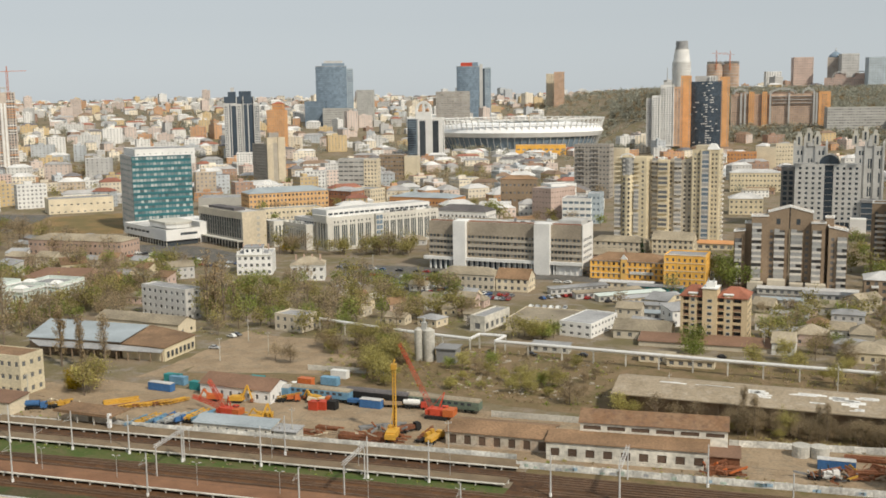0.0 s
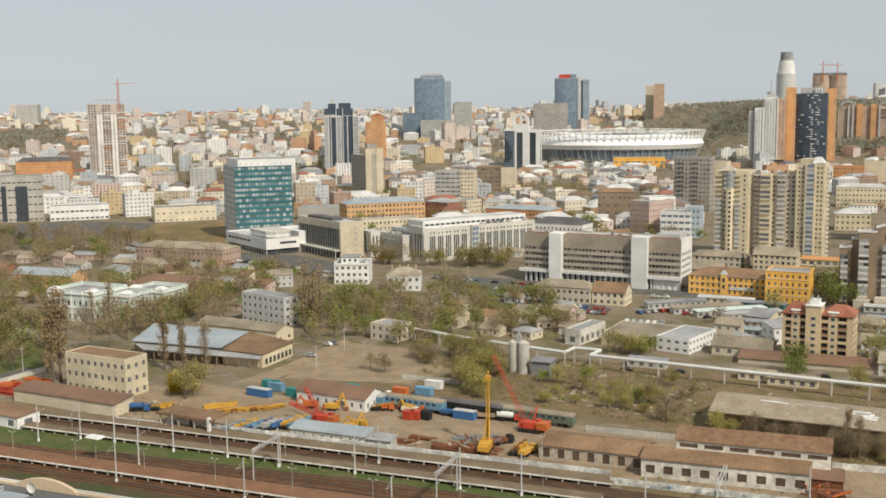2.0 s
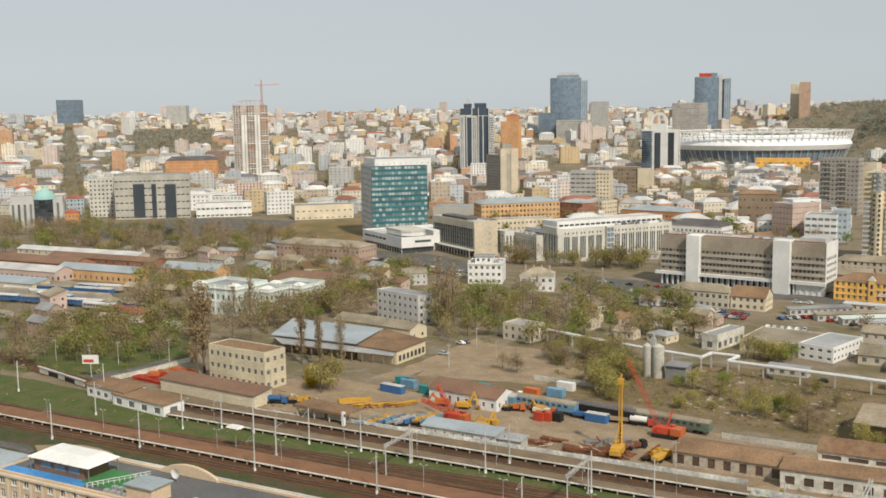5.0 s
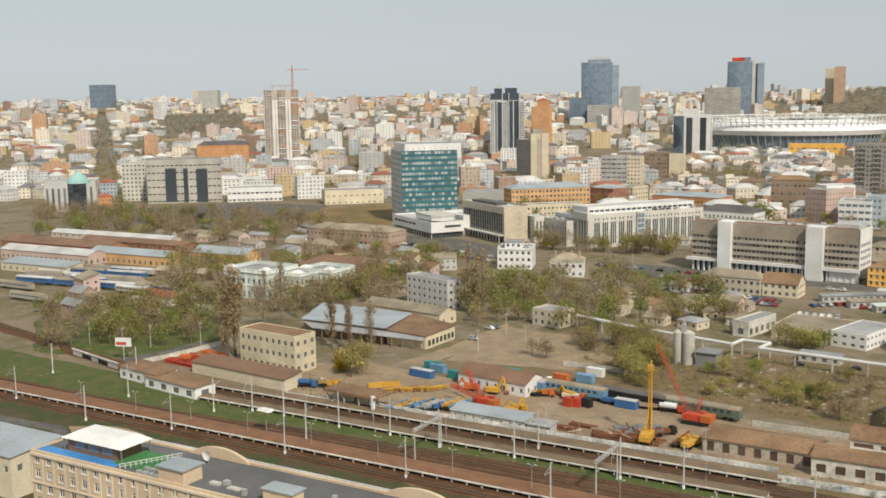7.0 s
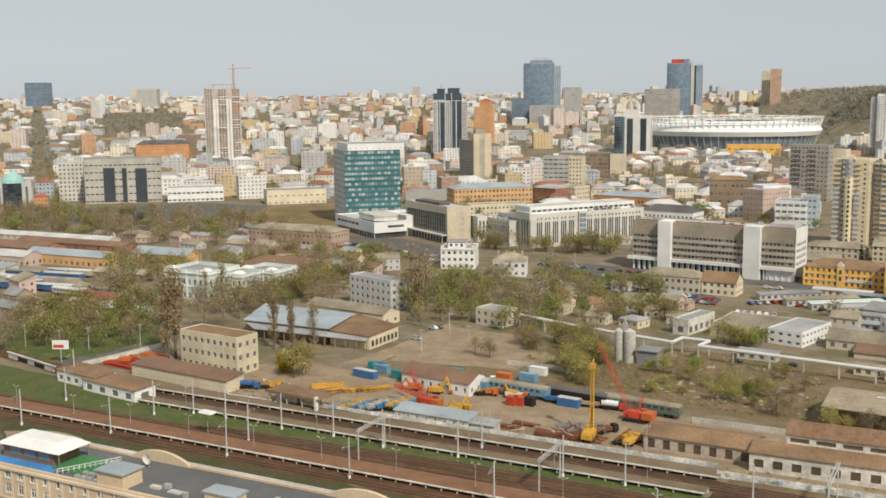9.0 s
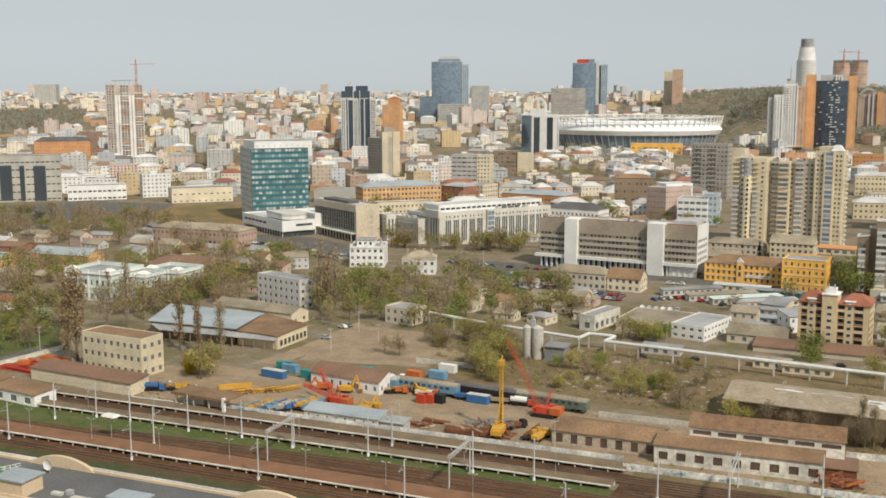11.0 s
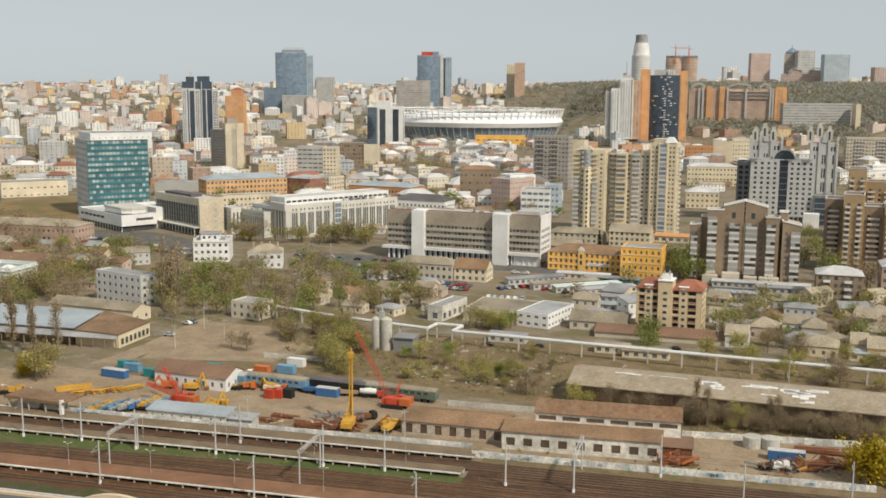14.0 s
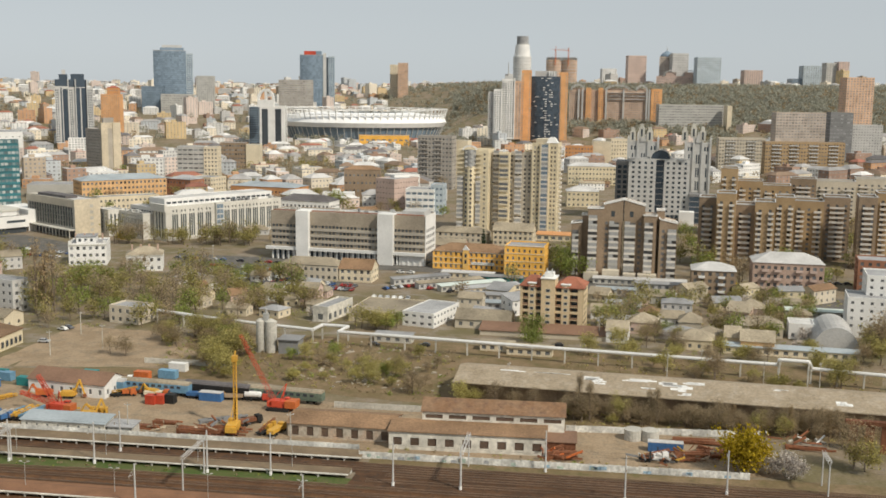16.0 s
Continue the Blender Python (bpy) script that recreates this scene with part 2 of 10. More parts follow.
def block(name, label, x, y, head, w, d, h, wall, z=0, floors=5, win=(1.5, 1.6), bay=3.0, sill=0.9, roof="flat", top=ROOF_GREY,
          glass=GLASS, base=0.0, rise=3.0, faces="FLRB", cat="building", lip=0.6, balcony="", over=0.4, skip=(), trim=None, single=True, coping=None):
    """A building: x, y is the front left corner, the front runs along its own x axis for w metres, and it reaches d metres back."""
    root = thing(name, label, cat, x, y, z, head)
    taken(x, y, head, w, d)
    s, rows = Soup(), []
    fh = (h - base) / floors
    # far off, the panes take the glass with haze in its colour
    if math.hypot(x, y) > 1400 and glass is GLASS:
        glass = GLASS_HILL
    if base:
        s.box(0, w, 0, d, -6, base)
    else:
        s.box(0.02, w - 0.02, 0.02, d - 0.02, -6, 0.05)
    sides = {"F": ((0, 0, 0), (1, 0, 0), (0, -1, 0), w), "R": ((w, 0, 0), (0, 1, 0), (1, 0, 0), d),
             "B": ((w, d, 0), (-1, 0, 0), (0, 1, 0), w), "L": ((0, d, 0), (0, -1, 0), (-1, 0, 0), d)}
    for k, (o, u, n, width) in sides.items():
        if k in faces:
            facade(s, rows, o, u, n, width, base, floors, fh, bay, win, sill, skip=skip)
        else:
            o, u = Vector(o), Vector(u)
            s.quad(o + Vector((0, 0, base)), o + u * width + Vector((0, 0, base)), o + u * width + Vector((0, 0, h)), o + Vector((0, 0, h)))
    if roof == "flat" and lip:
        s.rim(0, w, 0, d, 0.3, h, h + lip)
    if roof == "gable":
        for xx in (0, w):
            i = len(s.v)
            s.v += [(xx, 0, h), (xx, d, h), (xx, d / 2, h + rise)]
            s.f.append((i, i + 1, i + 2))
    s.out("wall", wall, root)
    if coping:
        c = Soup()
        c.rim(-0.12, w + 0.12, -0.12, d + 0.12, 0.55, h + lip, h + lip + 0.45)
        c.out("coping", coping, root)
    if math.hypot(x, y) < 415 and single:
        for row in rows:
            for k in range(0, len(row.v), 4):
                mesh("window", row.v[k:k + 4], [(0, 1, 2, 3)], glass, root)
    elif rows:
        every = Soup()
        for row in rows:
            for k in range(0, len(row.v), 4):
                every.quad(*row.v[k:k + 4])
        tagged(every.out("glazing", glass, root), kind="stuff")
    r = Soup()
    if roof == "flat":
        r.box(0.3, w - 0.3, 0.3, d - 0.3, h - 0.3, h + 0.05)
    elif roof == "gable":
        e = over
        k = rise / (d / 2)
        for sy, y0, y1 in ((1, -e, d / 2), (-1, d + e, d / 2)):
            za = h - e * k
            r.solid([(-e, y0, za), (w + e, y0, za), (w + e, y1, h + rise), (-e, y1, h + rise)][::sy],
                    [(-e, y0, za + .15), (w + e, y0, za + .15), (w + e, y1, h + rise + .15), (-e, y1, h + rise + .15)][::sy])
    elif roof == "hip":
        e, i = over, min(d, w) * 0.45
        r.solid([(-e, -e, h), (w + e, -e, h), (w + e, d + e, h), (-e, d + e, h)],
                [(i, d / 2 - .1, h + rise), (w - i, d / 2 - .1, h + rise), (w - i, d / 2 + .1, h + rise), (i, d / 2 + .1, h + rise)])
    elif roof == "shed":
        e = over
        r.solid([(-e, -e, h), (w + e, -e, h), (w + e, d + e, h + rise), (-e, d + e, h + rise)],
                [(-e, -e, h + .2), (w + e, -e, h + .2), (w + e, d + e, h + rise + .2), (-e, d + e, h + rise + .2)])
        s2 = Soup()
        s2.solid([(0, 0.05, h - .1), (w, 0.05, h - .1), (w, d, h - .1), (0, d, h - .1)], [(0, 0.05, h), (w, 0.05, h), (w, d, h + rise), (0, d, h + rise)])
        s2.out("gable_wall", wall, root)
    r.out("roof", top, root)
    if balcony:
        slab, every_balcony = 1.1, []
        for k in range(floors):
            if k in skip or k == 0:
                continue
            b = Soup()
            a = base + k * fh
            for lo, hi in balcony:
                b.box(lo * w, hi * w, -slab, 0, a - 0.08, a + 0.08)
                b.box(lo * w, hi * w, -slab, -slab + 0.08, a + 0.08, a + 1.05)
                b.box(lo * w, lo * w + 0.08, -slab + 0.08, 0, a + 0.08, a + 1.05)
                b.box(hi * w - 0.08, hi * w, -slab + 0.08, 0, a + 0.08, a + 1.05)
            for i in range(0, len(b.v), 32):
                every_balcony.append((b.v[i:i + 32], b.f[:24]))
        for v, f in every_balcony[:300]:
            mesh("balcony", v, f, trim or wall, root)
    return root


# ---- the ground ----
def land(x, y):
    """The height of the ground: level round the railway, rising to hills beyond the middle of the town."""
    r, az = math.hypot(x, y), math.degrees(math.atan2(-x, y))
    s = min(max((r - 1500) / 3000, 0), 1)
    plain = 88 * (1 - (1 - s) ** 1.7)
    k = min(max((13 - az) / 5, 0), 1)
    k = k * k * (3 - 2 * k)
    start = 1350 + 750 * min(max((az - 5.5) / 3.5, 0), 1)
    u = min(max((r - start) / 950, 0), 1)
    hill = 93 * u * u * (3 - 2 * u)
    high = plain * (1 - k) + max(hill, plain * 0.6) * k
    bowl = min(max((math.hypot(x + 411, y - 1830) - 150) / 260, 0), 1)   # the hollow of the stadium
    return high * (0.08 + 0.92 * bowl * bowl * (3 - 2 * bowl))


def ground():
    xs = list(range(-5200, -400, 150)) + list(range(-400, 401, 100)) + list(range(550, 4800, 150))
    ys = [-400, -100, 100, 200, 250, 300, 400, 500, 600, 800, 1000] + list(range(1150, 4950, 150))
    v = [(x, y, land(x, y)) for y in ys for x in xs]
    n = len(xs)
    f = [(j * n + i, j * n + i + 1, j * n + n + i + 1, j * n + n + i) for j in range(len(ys) - 1) for i in range(n - 1)]
    tagged(mesh("ground", v, f, GROUND, smooth=True), "worn town ground of earth, thin grass and paving", "ground", kind="structure")


ground()

# ---- facades with openings ----
def shaded_panes(name, dark, pale, share, rough=0.25):
    """Window panes of which a share has pale blinds drawn."""
    m = bpy.data.materials.new(name)
    m.use_nodes = True
    n, l = m.node_tree.nodes, m.node_tree.links
    b = n["Principled BSDF"]
    b.inputs["Roughness"].default_value = rough
    g = n.new("ShaderNodeNewGeometry")
    r = n.new("ShaderNodeValToRGB")
    r.color_ramp.interpolation = "LINEAR"
    e = r.color_ramp.elements
    e[0].color = (*[c * 0.7 for c in dark], 1)
    e[1].color = (*pale, 1)
    for at, c in ((1 - share, [k * 1.5 for k in dark]), (1 - share + 0.04, [k * 0.72 for k in pale])):
        e.new(at).color = (*c, 1)
    l.new(g.outputs["Random Per Island"], r.inputs["Fac"])
    l.new(r.outputs[0], b.inputs["Base Color"])
    return m


BLIND_TEAL = shaded_panes("teal_tower_panes", (0.15, 0.20, 0.21), (0.52, 0.56, 0.55), 0.5)
BLIND_GREY = shaded_panes("office_panes", (0.10, 0.115, 0.125), (0.42, 0.42, 0.39), 0.22)
BLIND_HOME = shaded_panes("flat_panes", (0.13, 0.125, 0.12), (0.52, 0.50, 0.46), 0.25)
GLASS_SKY = mat("sky_blue_curtain_glass", (0.19, 0.25, 0.31), 0.16, vary=0.1, island=0.14, spec=0.6)
GLASS_NIGHT = mat("dark_blue_curtain_glass", (0.05, 0.068, 0.09), 0.14, vary=0.1, island=0.25, spec=0.6)
CURTAIN = mat("green_grey_curtain_glass", (0.10, 0.115, 0.115), 0.18, vary=0.12, island=0.25, spec=0.6)
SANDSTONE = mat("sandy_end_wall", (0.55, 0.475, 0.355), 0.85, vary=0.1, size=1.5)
WARMGREY = mat("warm_grey_facing", (0.435, 0.41, 0.36), 0.85, vary=0.12, size=1.2)
SPANDREL = mat("brown_pebble_spandrel", (0.335, 0.285, 0.22), 0.9, vary=0.14, size=0.8)
LIGHTFACING = mat("pale_office_facing", (0.60, 0.575, 0.515), 0.8, vary=0.1, size=1.0)
SALMONWALL = mat("brown_salmon_facing", (0.53, 0.385, 0.29), 0.85, vary=0.12, size=2)
BRIGHTORANGE = mat("bright_orange_facing", (0.70, 0.375, 0.17), 0.8, vary=0.1, size=2)
PORCELAIN = mat("pale_grey_cladding", (0.50, 0.495, 0.475), 0.6, vary=0.08, size=2)


def pierced(wall, panes, o, u, n, width, z0, z1, holes, deep=0.35):
    """A wall with rectangular openings (from, to, bottom, top), their reveals, and a pane at the back of each."""
    o, u, n = Vector(o), Vector(u), Vector(n)

    def p(s, z, back=0.0):
        return o + u * s + Vector((0, 0, z)) - n * back
    holes = [(max(a, 0.0), min(b, width), max(c, z0), min(e, z1)) for a, b, c, e in holes]
    cuts = sorted({z0, z1, *(h[2] for h in holes), *(h[3] for h in holes)})
    for za, zb in zip(cuts, cuts[1:]):
        last = 0.0
        for a, b in sorted((h[0], h[1]) for h in holes if h[2] <= za + 1e-6 and h[3] >= zb - 1e-6):
            if a > last + 1e-6:
                wall.quad(p(last, za), p(a, za), p(a, zb), p(last, zb))
            last = max(last, b)
        if last < width - 1e-6:
            wall.quad(p(last, za), p(width, za), p(width, zb), p(last, zb))
    for a, b, c, e in holes:
        wall.quad(p(a, c), p(b, c), p(b, c, deep), p(a, c, deep))
        wall.quad(p(a, e, deep), p(b, e, deep), p(b, e), p(a, e))
        wall.quad(p(a, c), p(a, c, deep), p(a, e, deep), p(a, e))
        wall.quad(p(b, c, deep), p(b, c), p(b, e), p(b, e, deep))
        panes.quad(p(a, c, deep), p(b, c, deep), p(b, e, deep), p(a, e, deep))


def grid(s0, s1, cols, z0, z1, floors, win):
    """Openings in even rows and columns."""
    out, st, fh = [], (s1 - s0) / cols, (z1 - z0) / floors
    for k in range(floors):
        for j in range(cols):
            c = s0 + (j + 0.5) * st
            z = z0 + (k + 0.5) * fh
            out.append((c - win[0] / 2, c + win[0] / 2, z - win[1] / 2, z + win[1] / 2))
    return out


def mass(root, x0, x1, y0, y1, z0, z1, material, front=(), right=(), left=(), glass=GLASS_DARK, top=ROOF_GREY, lip=0.7, deep=0.35, coping=None):
    """One volume of a building: pierced walls, glazing and a roof within a parapet, in the thing's own metres."""
    s, g = Soup(), Soup()
    w, d = x1 - x0, y1 - y0
    pierced(s, g, (x0, y0, 0), (1, 0, 0), (0, -1, 0), w, z0, z1, front, deep)
    pierced(s, g, (x1, y0, 0), (0, 1, 0), (1, 0, 0), d, z0, z1, right, deep)
    pierced(s, g, (x1, y1, 0), (-1, 0, 0), (0, 1, 0), w, z0, z1, ())
    pierced(s, g, (x0, y1, 0), (0, -1, 0), (-1, 0, 0), d, z0, z1, left, deep)
    if lip:
        s.rim(x0, x1, y0, y1, 0.4, z1, z1 + lip)
    wall = s.out("wall", material, root)
    if g.v:
        tagged(g.out("glazing", glass, root), kind="stuff")
    Soup().box(x0 + 0.4, x1 - 0.4, y0 + 0.4, y1 - 0.4, z1 - 0.4, z1 + 0.04).out("roof", top, root)
    if coping:
        Soup().rim(x0 - 0.15, x1 + 0.15, y0 - 0.15, y1 + 0.15, 0.7, z1 + lip, z1 + lip + 0.4).out("coping", coping, root)
    return wall


def roof_plant(root, seed, x0, x1, y0, y1, z, n):
    """Vents, boxes and hatches on a flat roof."""
    r = random.Random(seed)
    for _ in range(n):
        a, b = r.uniform(x0, x1 - 3), r.uniform(y0, y1 - 2)
        Soup().box(a, a + r.uniform(0.8, 3.2), b, b + r.uniform(0.8, 2.2), z, z + r.uniform(0.6, 2.2)).out("roof_vent", r.choice((METAL, PALEGREY, DARKGREY, CONCRETE)), root)


def absorb(root, other):
    """Makes the parts of one building parts of another that it belongs to."""
    m = root.matrix_basis.inverted() @ other.matrix_basis
    for c in list(other.children):
        c.parent = root
        c.matrix_basis = m @ c.matrix_basis
    bpy.data.objects.remove(other)


def site(name, label, cat, x, y, head, w, d, z=0):
    taken(x, y, head, w, d)
    return thing(name, label, cat, x, y, z, head)


# ---- the large buildings ----
block("office_tower", "teal glass office tower with grey end walls", -425.9, 652.4, 44, 42.1, 43.9, 53.9, TEAL, z=0, floors=14, win=(2.1, 1.95), bay=2.34, sill=1.35, lip=0, glass=BLIND_TEAL, faces="FRB")
block("attic", "white panelled attic storey on the teal tower", -426.5, 657.9, 44, 42.8, 41.7, 4.8, WHITE, z=53.6, floors=1, win=(1.0, 0.5), bay=4, sill=1.5, lip=0.4)
block("roof_storey", "grey upper storey with pale window bands", -458.9, 799.7, 20, 43.1, 30.0, 9.7, GREY, z=0, floors=1, win=(5, 2), bay=5.4, sill=1.2, top=ROOF_GREY)
block("academy_building", "long orange academy building with a grey sheet roof", -398.4, 775.1, 43, 68.4, 24.0, 16.6, PALEORANGE, z=0, floors=4, win=(1.7, 1.9), bay=3.2, top=ROOF_BLUE, roof="hip", rise=4)
block("academy_wing", "brown brick wing with grey hipped roof", -358.1, 844.9, -20, 26.1, 20.0, 14.2, BRICK, z=0, floors=3, bay=3.2, top=ROOF_GREY, roof="hip", rise=3)
block("academy_wing", "cream wing with square windows", -342.0, 857.2, -20, 22.1, 20.0, 14.8, CREAM, z=0, floors=4, bay=3.2)
block("office_building", "low orange building with many windows", -363.8, 733.5, 43, 45.9, 14.0, 8.7, CREAM, z=0, floors=2, bay=3.2)
block("school_building", "yellow old school building with a brown roof", -82.3, 533.7, -6, 37.6, 16.0, 9.4, YELLOW, z=0, floors=3, bay=2.6, win=(1.1, 1.7), roof="hip", top=ROOF_BROWN, rise=3.5)
block("school_building", "bright yellow four-storey school wing with flat roof", -43.9, 518.8, -6, 19.6, 16.0, 15.1, YELLOW, z=0, floors=4, bay=2.6, win=(1.1, 1.6), roof="flat", top=ROOF_GREY)
block("apartment_slab", "long grey apartment slab with balconies", -163.0, 956.0, -6, 32.6, 16.0, 48.3, GREYBROWN, z=0, floors=12, bay=3, win=(1.6, 1.4), balcony=((0.1, 0.3), (0.5, 0.7)))
block("stair_tower", "cream windowless end wall of the slab", -133.5, 974.0, -6, 14.8, 16.0, 43.6, CREAM, z=0, floors=1, faces="")
block("office_building", "pinkish office building with arched front", -165.7, 784.5, -30, 18.7, 28.0, 23.7, PINK, z=0, floors=6, bay=3, win=(1, 1))
block("office_building", "white office building with a pale curved roof", -153.2, 794.4, 40, 22.4, 16.0, 25.2, WHITE, z=0, floors=6, bay=3, top=ROOF_PALE)
block("office_building", "white and blue glass office building", -138.3, 760.3, 0, 21.1, 20.0, 18.3, WHITE, z=0, floors=4, bay=4, win=(3.4, 1.8), glass=GLASS_BLUE)
block("office_building", "blue glazed office annexe with flat roof", -120.1, 763.7, 0, 9.1, 18.0, 21.5, PALEBLUE, z=0, floors=5, bay=3, glass=GLASS_BLUE)
block("town_house", "brown brick town house with brown roof", -204.6, 843.2, 10, 29.7, 16.0, 25.2, BROWN, z=0, floors=4, bay=3, roof="hip", top=ROOF_BROWN)
block("office_building", "low orange office block with blue-grey roof", -295.9, 827.6, -10, 57.8, 26.0, 11.4, ORANGE, z=0, floors=2, bay=3, roof="hip", top=ROOF_BLUE, rise=3)
block("mansard_house", "grey mansard roofed building with white dormers", -228.3, 736.6, -10, 41.0, 18.0, 10.9, WHITE, z=0, floors=2, bay=3, roof="hip", top=ROOF_DARK, rise=4)
block("office_building", "white block with stacked balconies", -392.4, 951.9, 10, 25.1, 20.0, 34.0, GREY, z=0, floors=8, win=(4, 1.3), bay=4.4)
block("stair_tower", "cream end of the balcony block", -367.5, 955.7, 10, 12.8, 20.0, 33.4, CREAM, z=0, floors=9, bay=3.2)
block("apartment_slab", "dark brown block with open loggias", -418.8, 1138.8, 10, 28.8, 20.0, 27.8, BROWN, z=0, floors=6, bay=3, win=(2,1.6))
block("house", "bright cream windowless end house", -389.9, 1142.5, 10, 15.6, 20.0, 25.8, CREAM, z=0, floors=1, faces="")
block("office_tower", "white office tower beside the twin towers", -624.2, 1185.3, 25, 20.8, 16.0, 26.7, WHITE, z=0, floors=9, bay=3)
block("apartment_tower", "orange tower with a stepped top", -748.5, 1526.3, 10, 28.4, 20.0, 63.9, BRIGHTORANGE, z=11.3, floors=20, bay=3)
block("roof_house", "red stepped top of the orange tower", -742.3, 1534.9, 10, 16.5, 14.0, 11.5, ORANGE, z=74.1, floors=2, bay=3, top=ROOF_RED, roof="hip")
block("office_building", "blue and white office wing beside the glass tower", -919.0, 2053.8, 16, 41.6, 40.0, 49.3, GLASS_BLUE, z=37.6, floors=10, bay=4, win=(3.4, 2), glass=GLASS_BLUE)
block("office_building", "pale stepped office building below the glass tower", -864.9, 2022.9, 16, 62.8, 40.0, 36.9, GREY, z=34.8, floors=8, bay=4, win=(3, 1.6))
block("apartment_tower", "pale ribbed apartment tower on the hill", -836.9, 2142.3, 16, 36.6, 30.0, 74.7, GREY, z=34.6, floors=20, bay=4, win=(2, 2))
block("office_block", "wide grey office block with window bands", -602.3, 1959.5, 16, 65.4, 30.0, 94.4, GREYBROWN, z=8.0, floors=24, bay=5, win=(4, 1.4))
block("office_tower", "white office tower with dark glass strips beside the stadium", -495.8, 1509.8, 10, 39.3, 30.0, 61.5, WHITE, z=0, floors=1, win=(9, 54), bay=16, sill=4, glass=GLASS_DARK)
block("office_tower", "dark glass side of the stadium tower", -504.4, 1495.2, 10, 13.6, 24.0, 60.2, GLASS_BLUE, z=0, floors=18, win=(2.8, 2), bay=3.4, glass=GLASS_DARK)
block("office_building", "low white office block with ribbon windows", -168.6, 1648.9, 5, 63.5, 24.0, 28.5, PALE, z=0, floors=6, bay=4, win=(3.2, 1.4))
block("office_building", "orange institute building behind the towers", -39.1, 1298.1, 0, 33.5, 16.0, 23.4, ORANGE, z=0, floors=5, bay=3.5)
block("office_building", "cream institute block with bare end wall", -5.7, 1320.7, 0, 22.0, 16.0, 27.7, CREAM, z=0, floors=1, faces="")
block("office_building", "cream institute block with rows of windows", 16.6, 1352.5, 25, 26.4, 16.0, 30.2, CREAM, z=0, floors=6, bay=3.5)
block("office_building", "long pale yellow institute building", -27.6, 1036.4, 5, 46.3, 18.0, 18.2, PALEYELLOW, z=0, floors=4, bay=3.2, roof="hip", top=ROOF_PALE, rise=3)
block("office_building", "pale yellow annexe with hipped roof", -22.8, 841.1, 5, 25.2, 18.0, 12.3, PALEYELLOW, z=0, floors=3, bay=3.2, roof="hip", top=ROOF_PALE, rise=4)
block("apartment_tower", "brick apartment tower with pale loggias", 54.4, 572.4, -8, 8.8, 16.0, 35.9, BROWN, z=0, floors=13, bay=4.2, win=(1.5, 1.4), balcony=((0.22, 0.78),), trim=PALEPINK, coping=PALEGREY, skip=(12,), lip=0.8)
block("apartment_tower", "brick apartment tower with pale loggias", 61.9, 559.6, -8, 9.7, 16.0, 39.5, TAN, z=0, floors=14, bay=4.2, win=(1.5, 1.4), balcony=((0.08, 0.34), (0.66, 0.92)), trim=PALEPINK, coping=PALEGREY, skip=(13,), lip=0.8)
block("apartment_tower", "brick apartment tower with pale loggias", 72.4, 565.4, -8, 9.7, 16.0, 33.2, BROWN, z=0, floors=12, bay=4.2, win=(1.5, 1.4), balcony=((0.22, 0.78),), trim=PALEPINK, coping=PALEGREY, skip=(11,), lip=0.8)
block("apartment_tower", "brick apartment tower with pale loggias", 81.5, 560.3, -8, 10.1, 16.0, 35.5, TAN, z=0, floors=13, bay=4.2, win=(1.5, 1.4), balcony=((0.08, 0.34), (0.66, 0.92)), trim=PALEPINK, coping=PALEGREY, skip=(12,), lip=0.8)
block("apartment_tower", "brick apartment tower with pale loggias", 95.0, 581.3, -8, 9.9, 16.0, 36.1, TAN, z=0, floors=13, bay=4.2, win=(1.5, 1.4), balcony=((0.08, 0.34), (0.66, 0.92)), trim=PALEPINK, coping=PALEGREY, skip=(12,), lip=0.8)
block("apartment_tower", "brick apartment tower with pale loggias", 108.1, 599.5, -8, 15.4, 16.0, 32.7, TAN, z=0, floors=12, bay=4.2, win=(1.5, 1.4), balcony=((0.08, 0.34), (0.66, 0.92)), trim=PALEPINK, coping=PALEGREY, skip=(11,), lip=0.8)
block("apartment_tower", "brick apartment tower with pale loggias", 124.5, 603.1, -8, 13.5, 16.0, 34.7, BROWN, z=0, floors=13, bay=4.2, win=(1.5, 1.4), balcony=((0.22, 0.78),), trim=PALEPINK, coping=PALEGREY, skip=(12,), lip=0.8)
block("apartment_tower", "brick apartment tower with pale loggias", 136.3, 575.7, -8, 9.2, 16.0, 37.8, BROWN, z=0, floors=14, bay=4.2, win=(1.5, 1.4), balcony=((0.22, 0.78),), trim=PALEPINK, coping=PALEGREY, skip=(13,), lip=0.8)
block("apartment_tower", "brick apartment tower with pale loggias", 150.0, 593.3, -8, 15.6, 16.0, 38.5, TAN, z=0, floors=14, bay=4.2, win=(1.5, 1.4), balcony=((0.08, 0.34), (0.66, 0.92)), trim=PALEPINK, coping=PALEGREY, skip=(13,), lip=0.8)
block("apartment_tower", "brick apartment tower with pale loggias", 77.9, 688.1, -8, 10.5, 16.0, 43.4, TAN, z=0, floors=13, bay=4.2, win=(1.5, 1.4), balcony=((0.08, 0.34), (0.66, 0.92)), trim=PALEPINK, coping=PALEGREY, skip=(12,), lip=0.8)
block("apartment_tower", "brick apartment tower with pale loggias", 89.4, 696.1, -8, 15.8, 16.0, 35.1, TAN, z=0, floors=12, bay=4.2, win=(1.5, 1.4), balcony=((0.08, 0.34), (0.66, 0.92)), trim=PALEPINK, coping=PALEGREY, skip=(11,), lip=0.8)
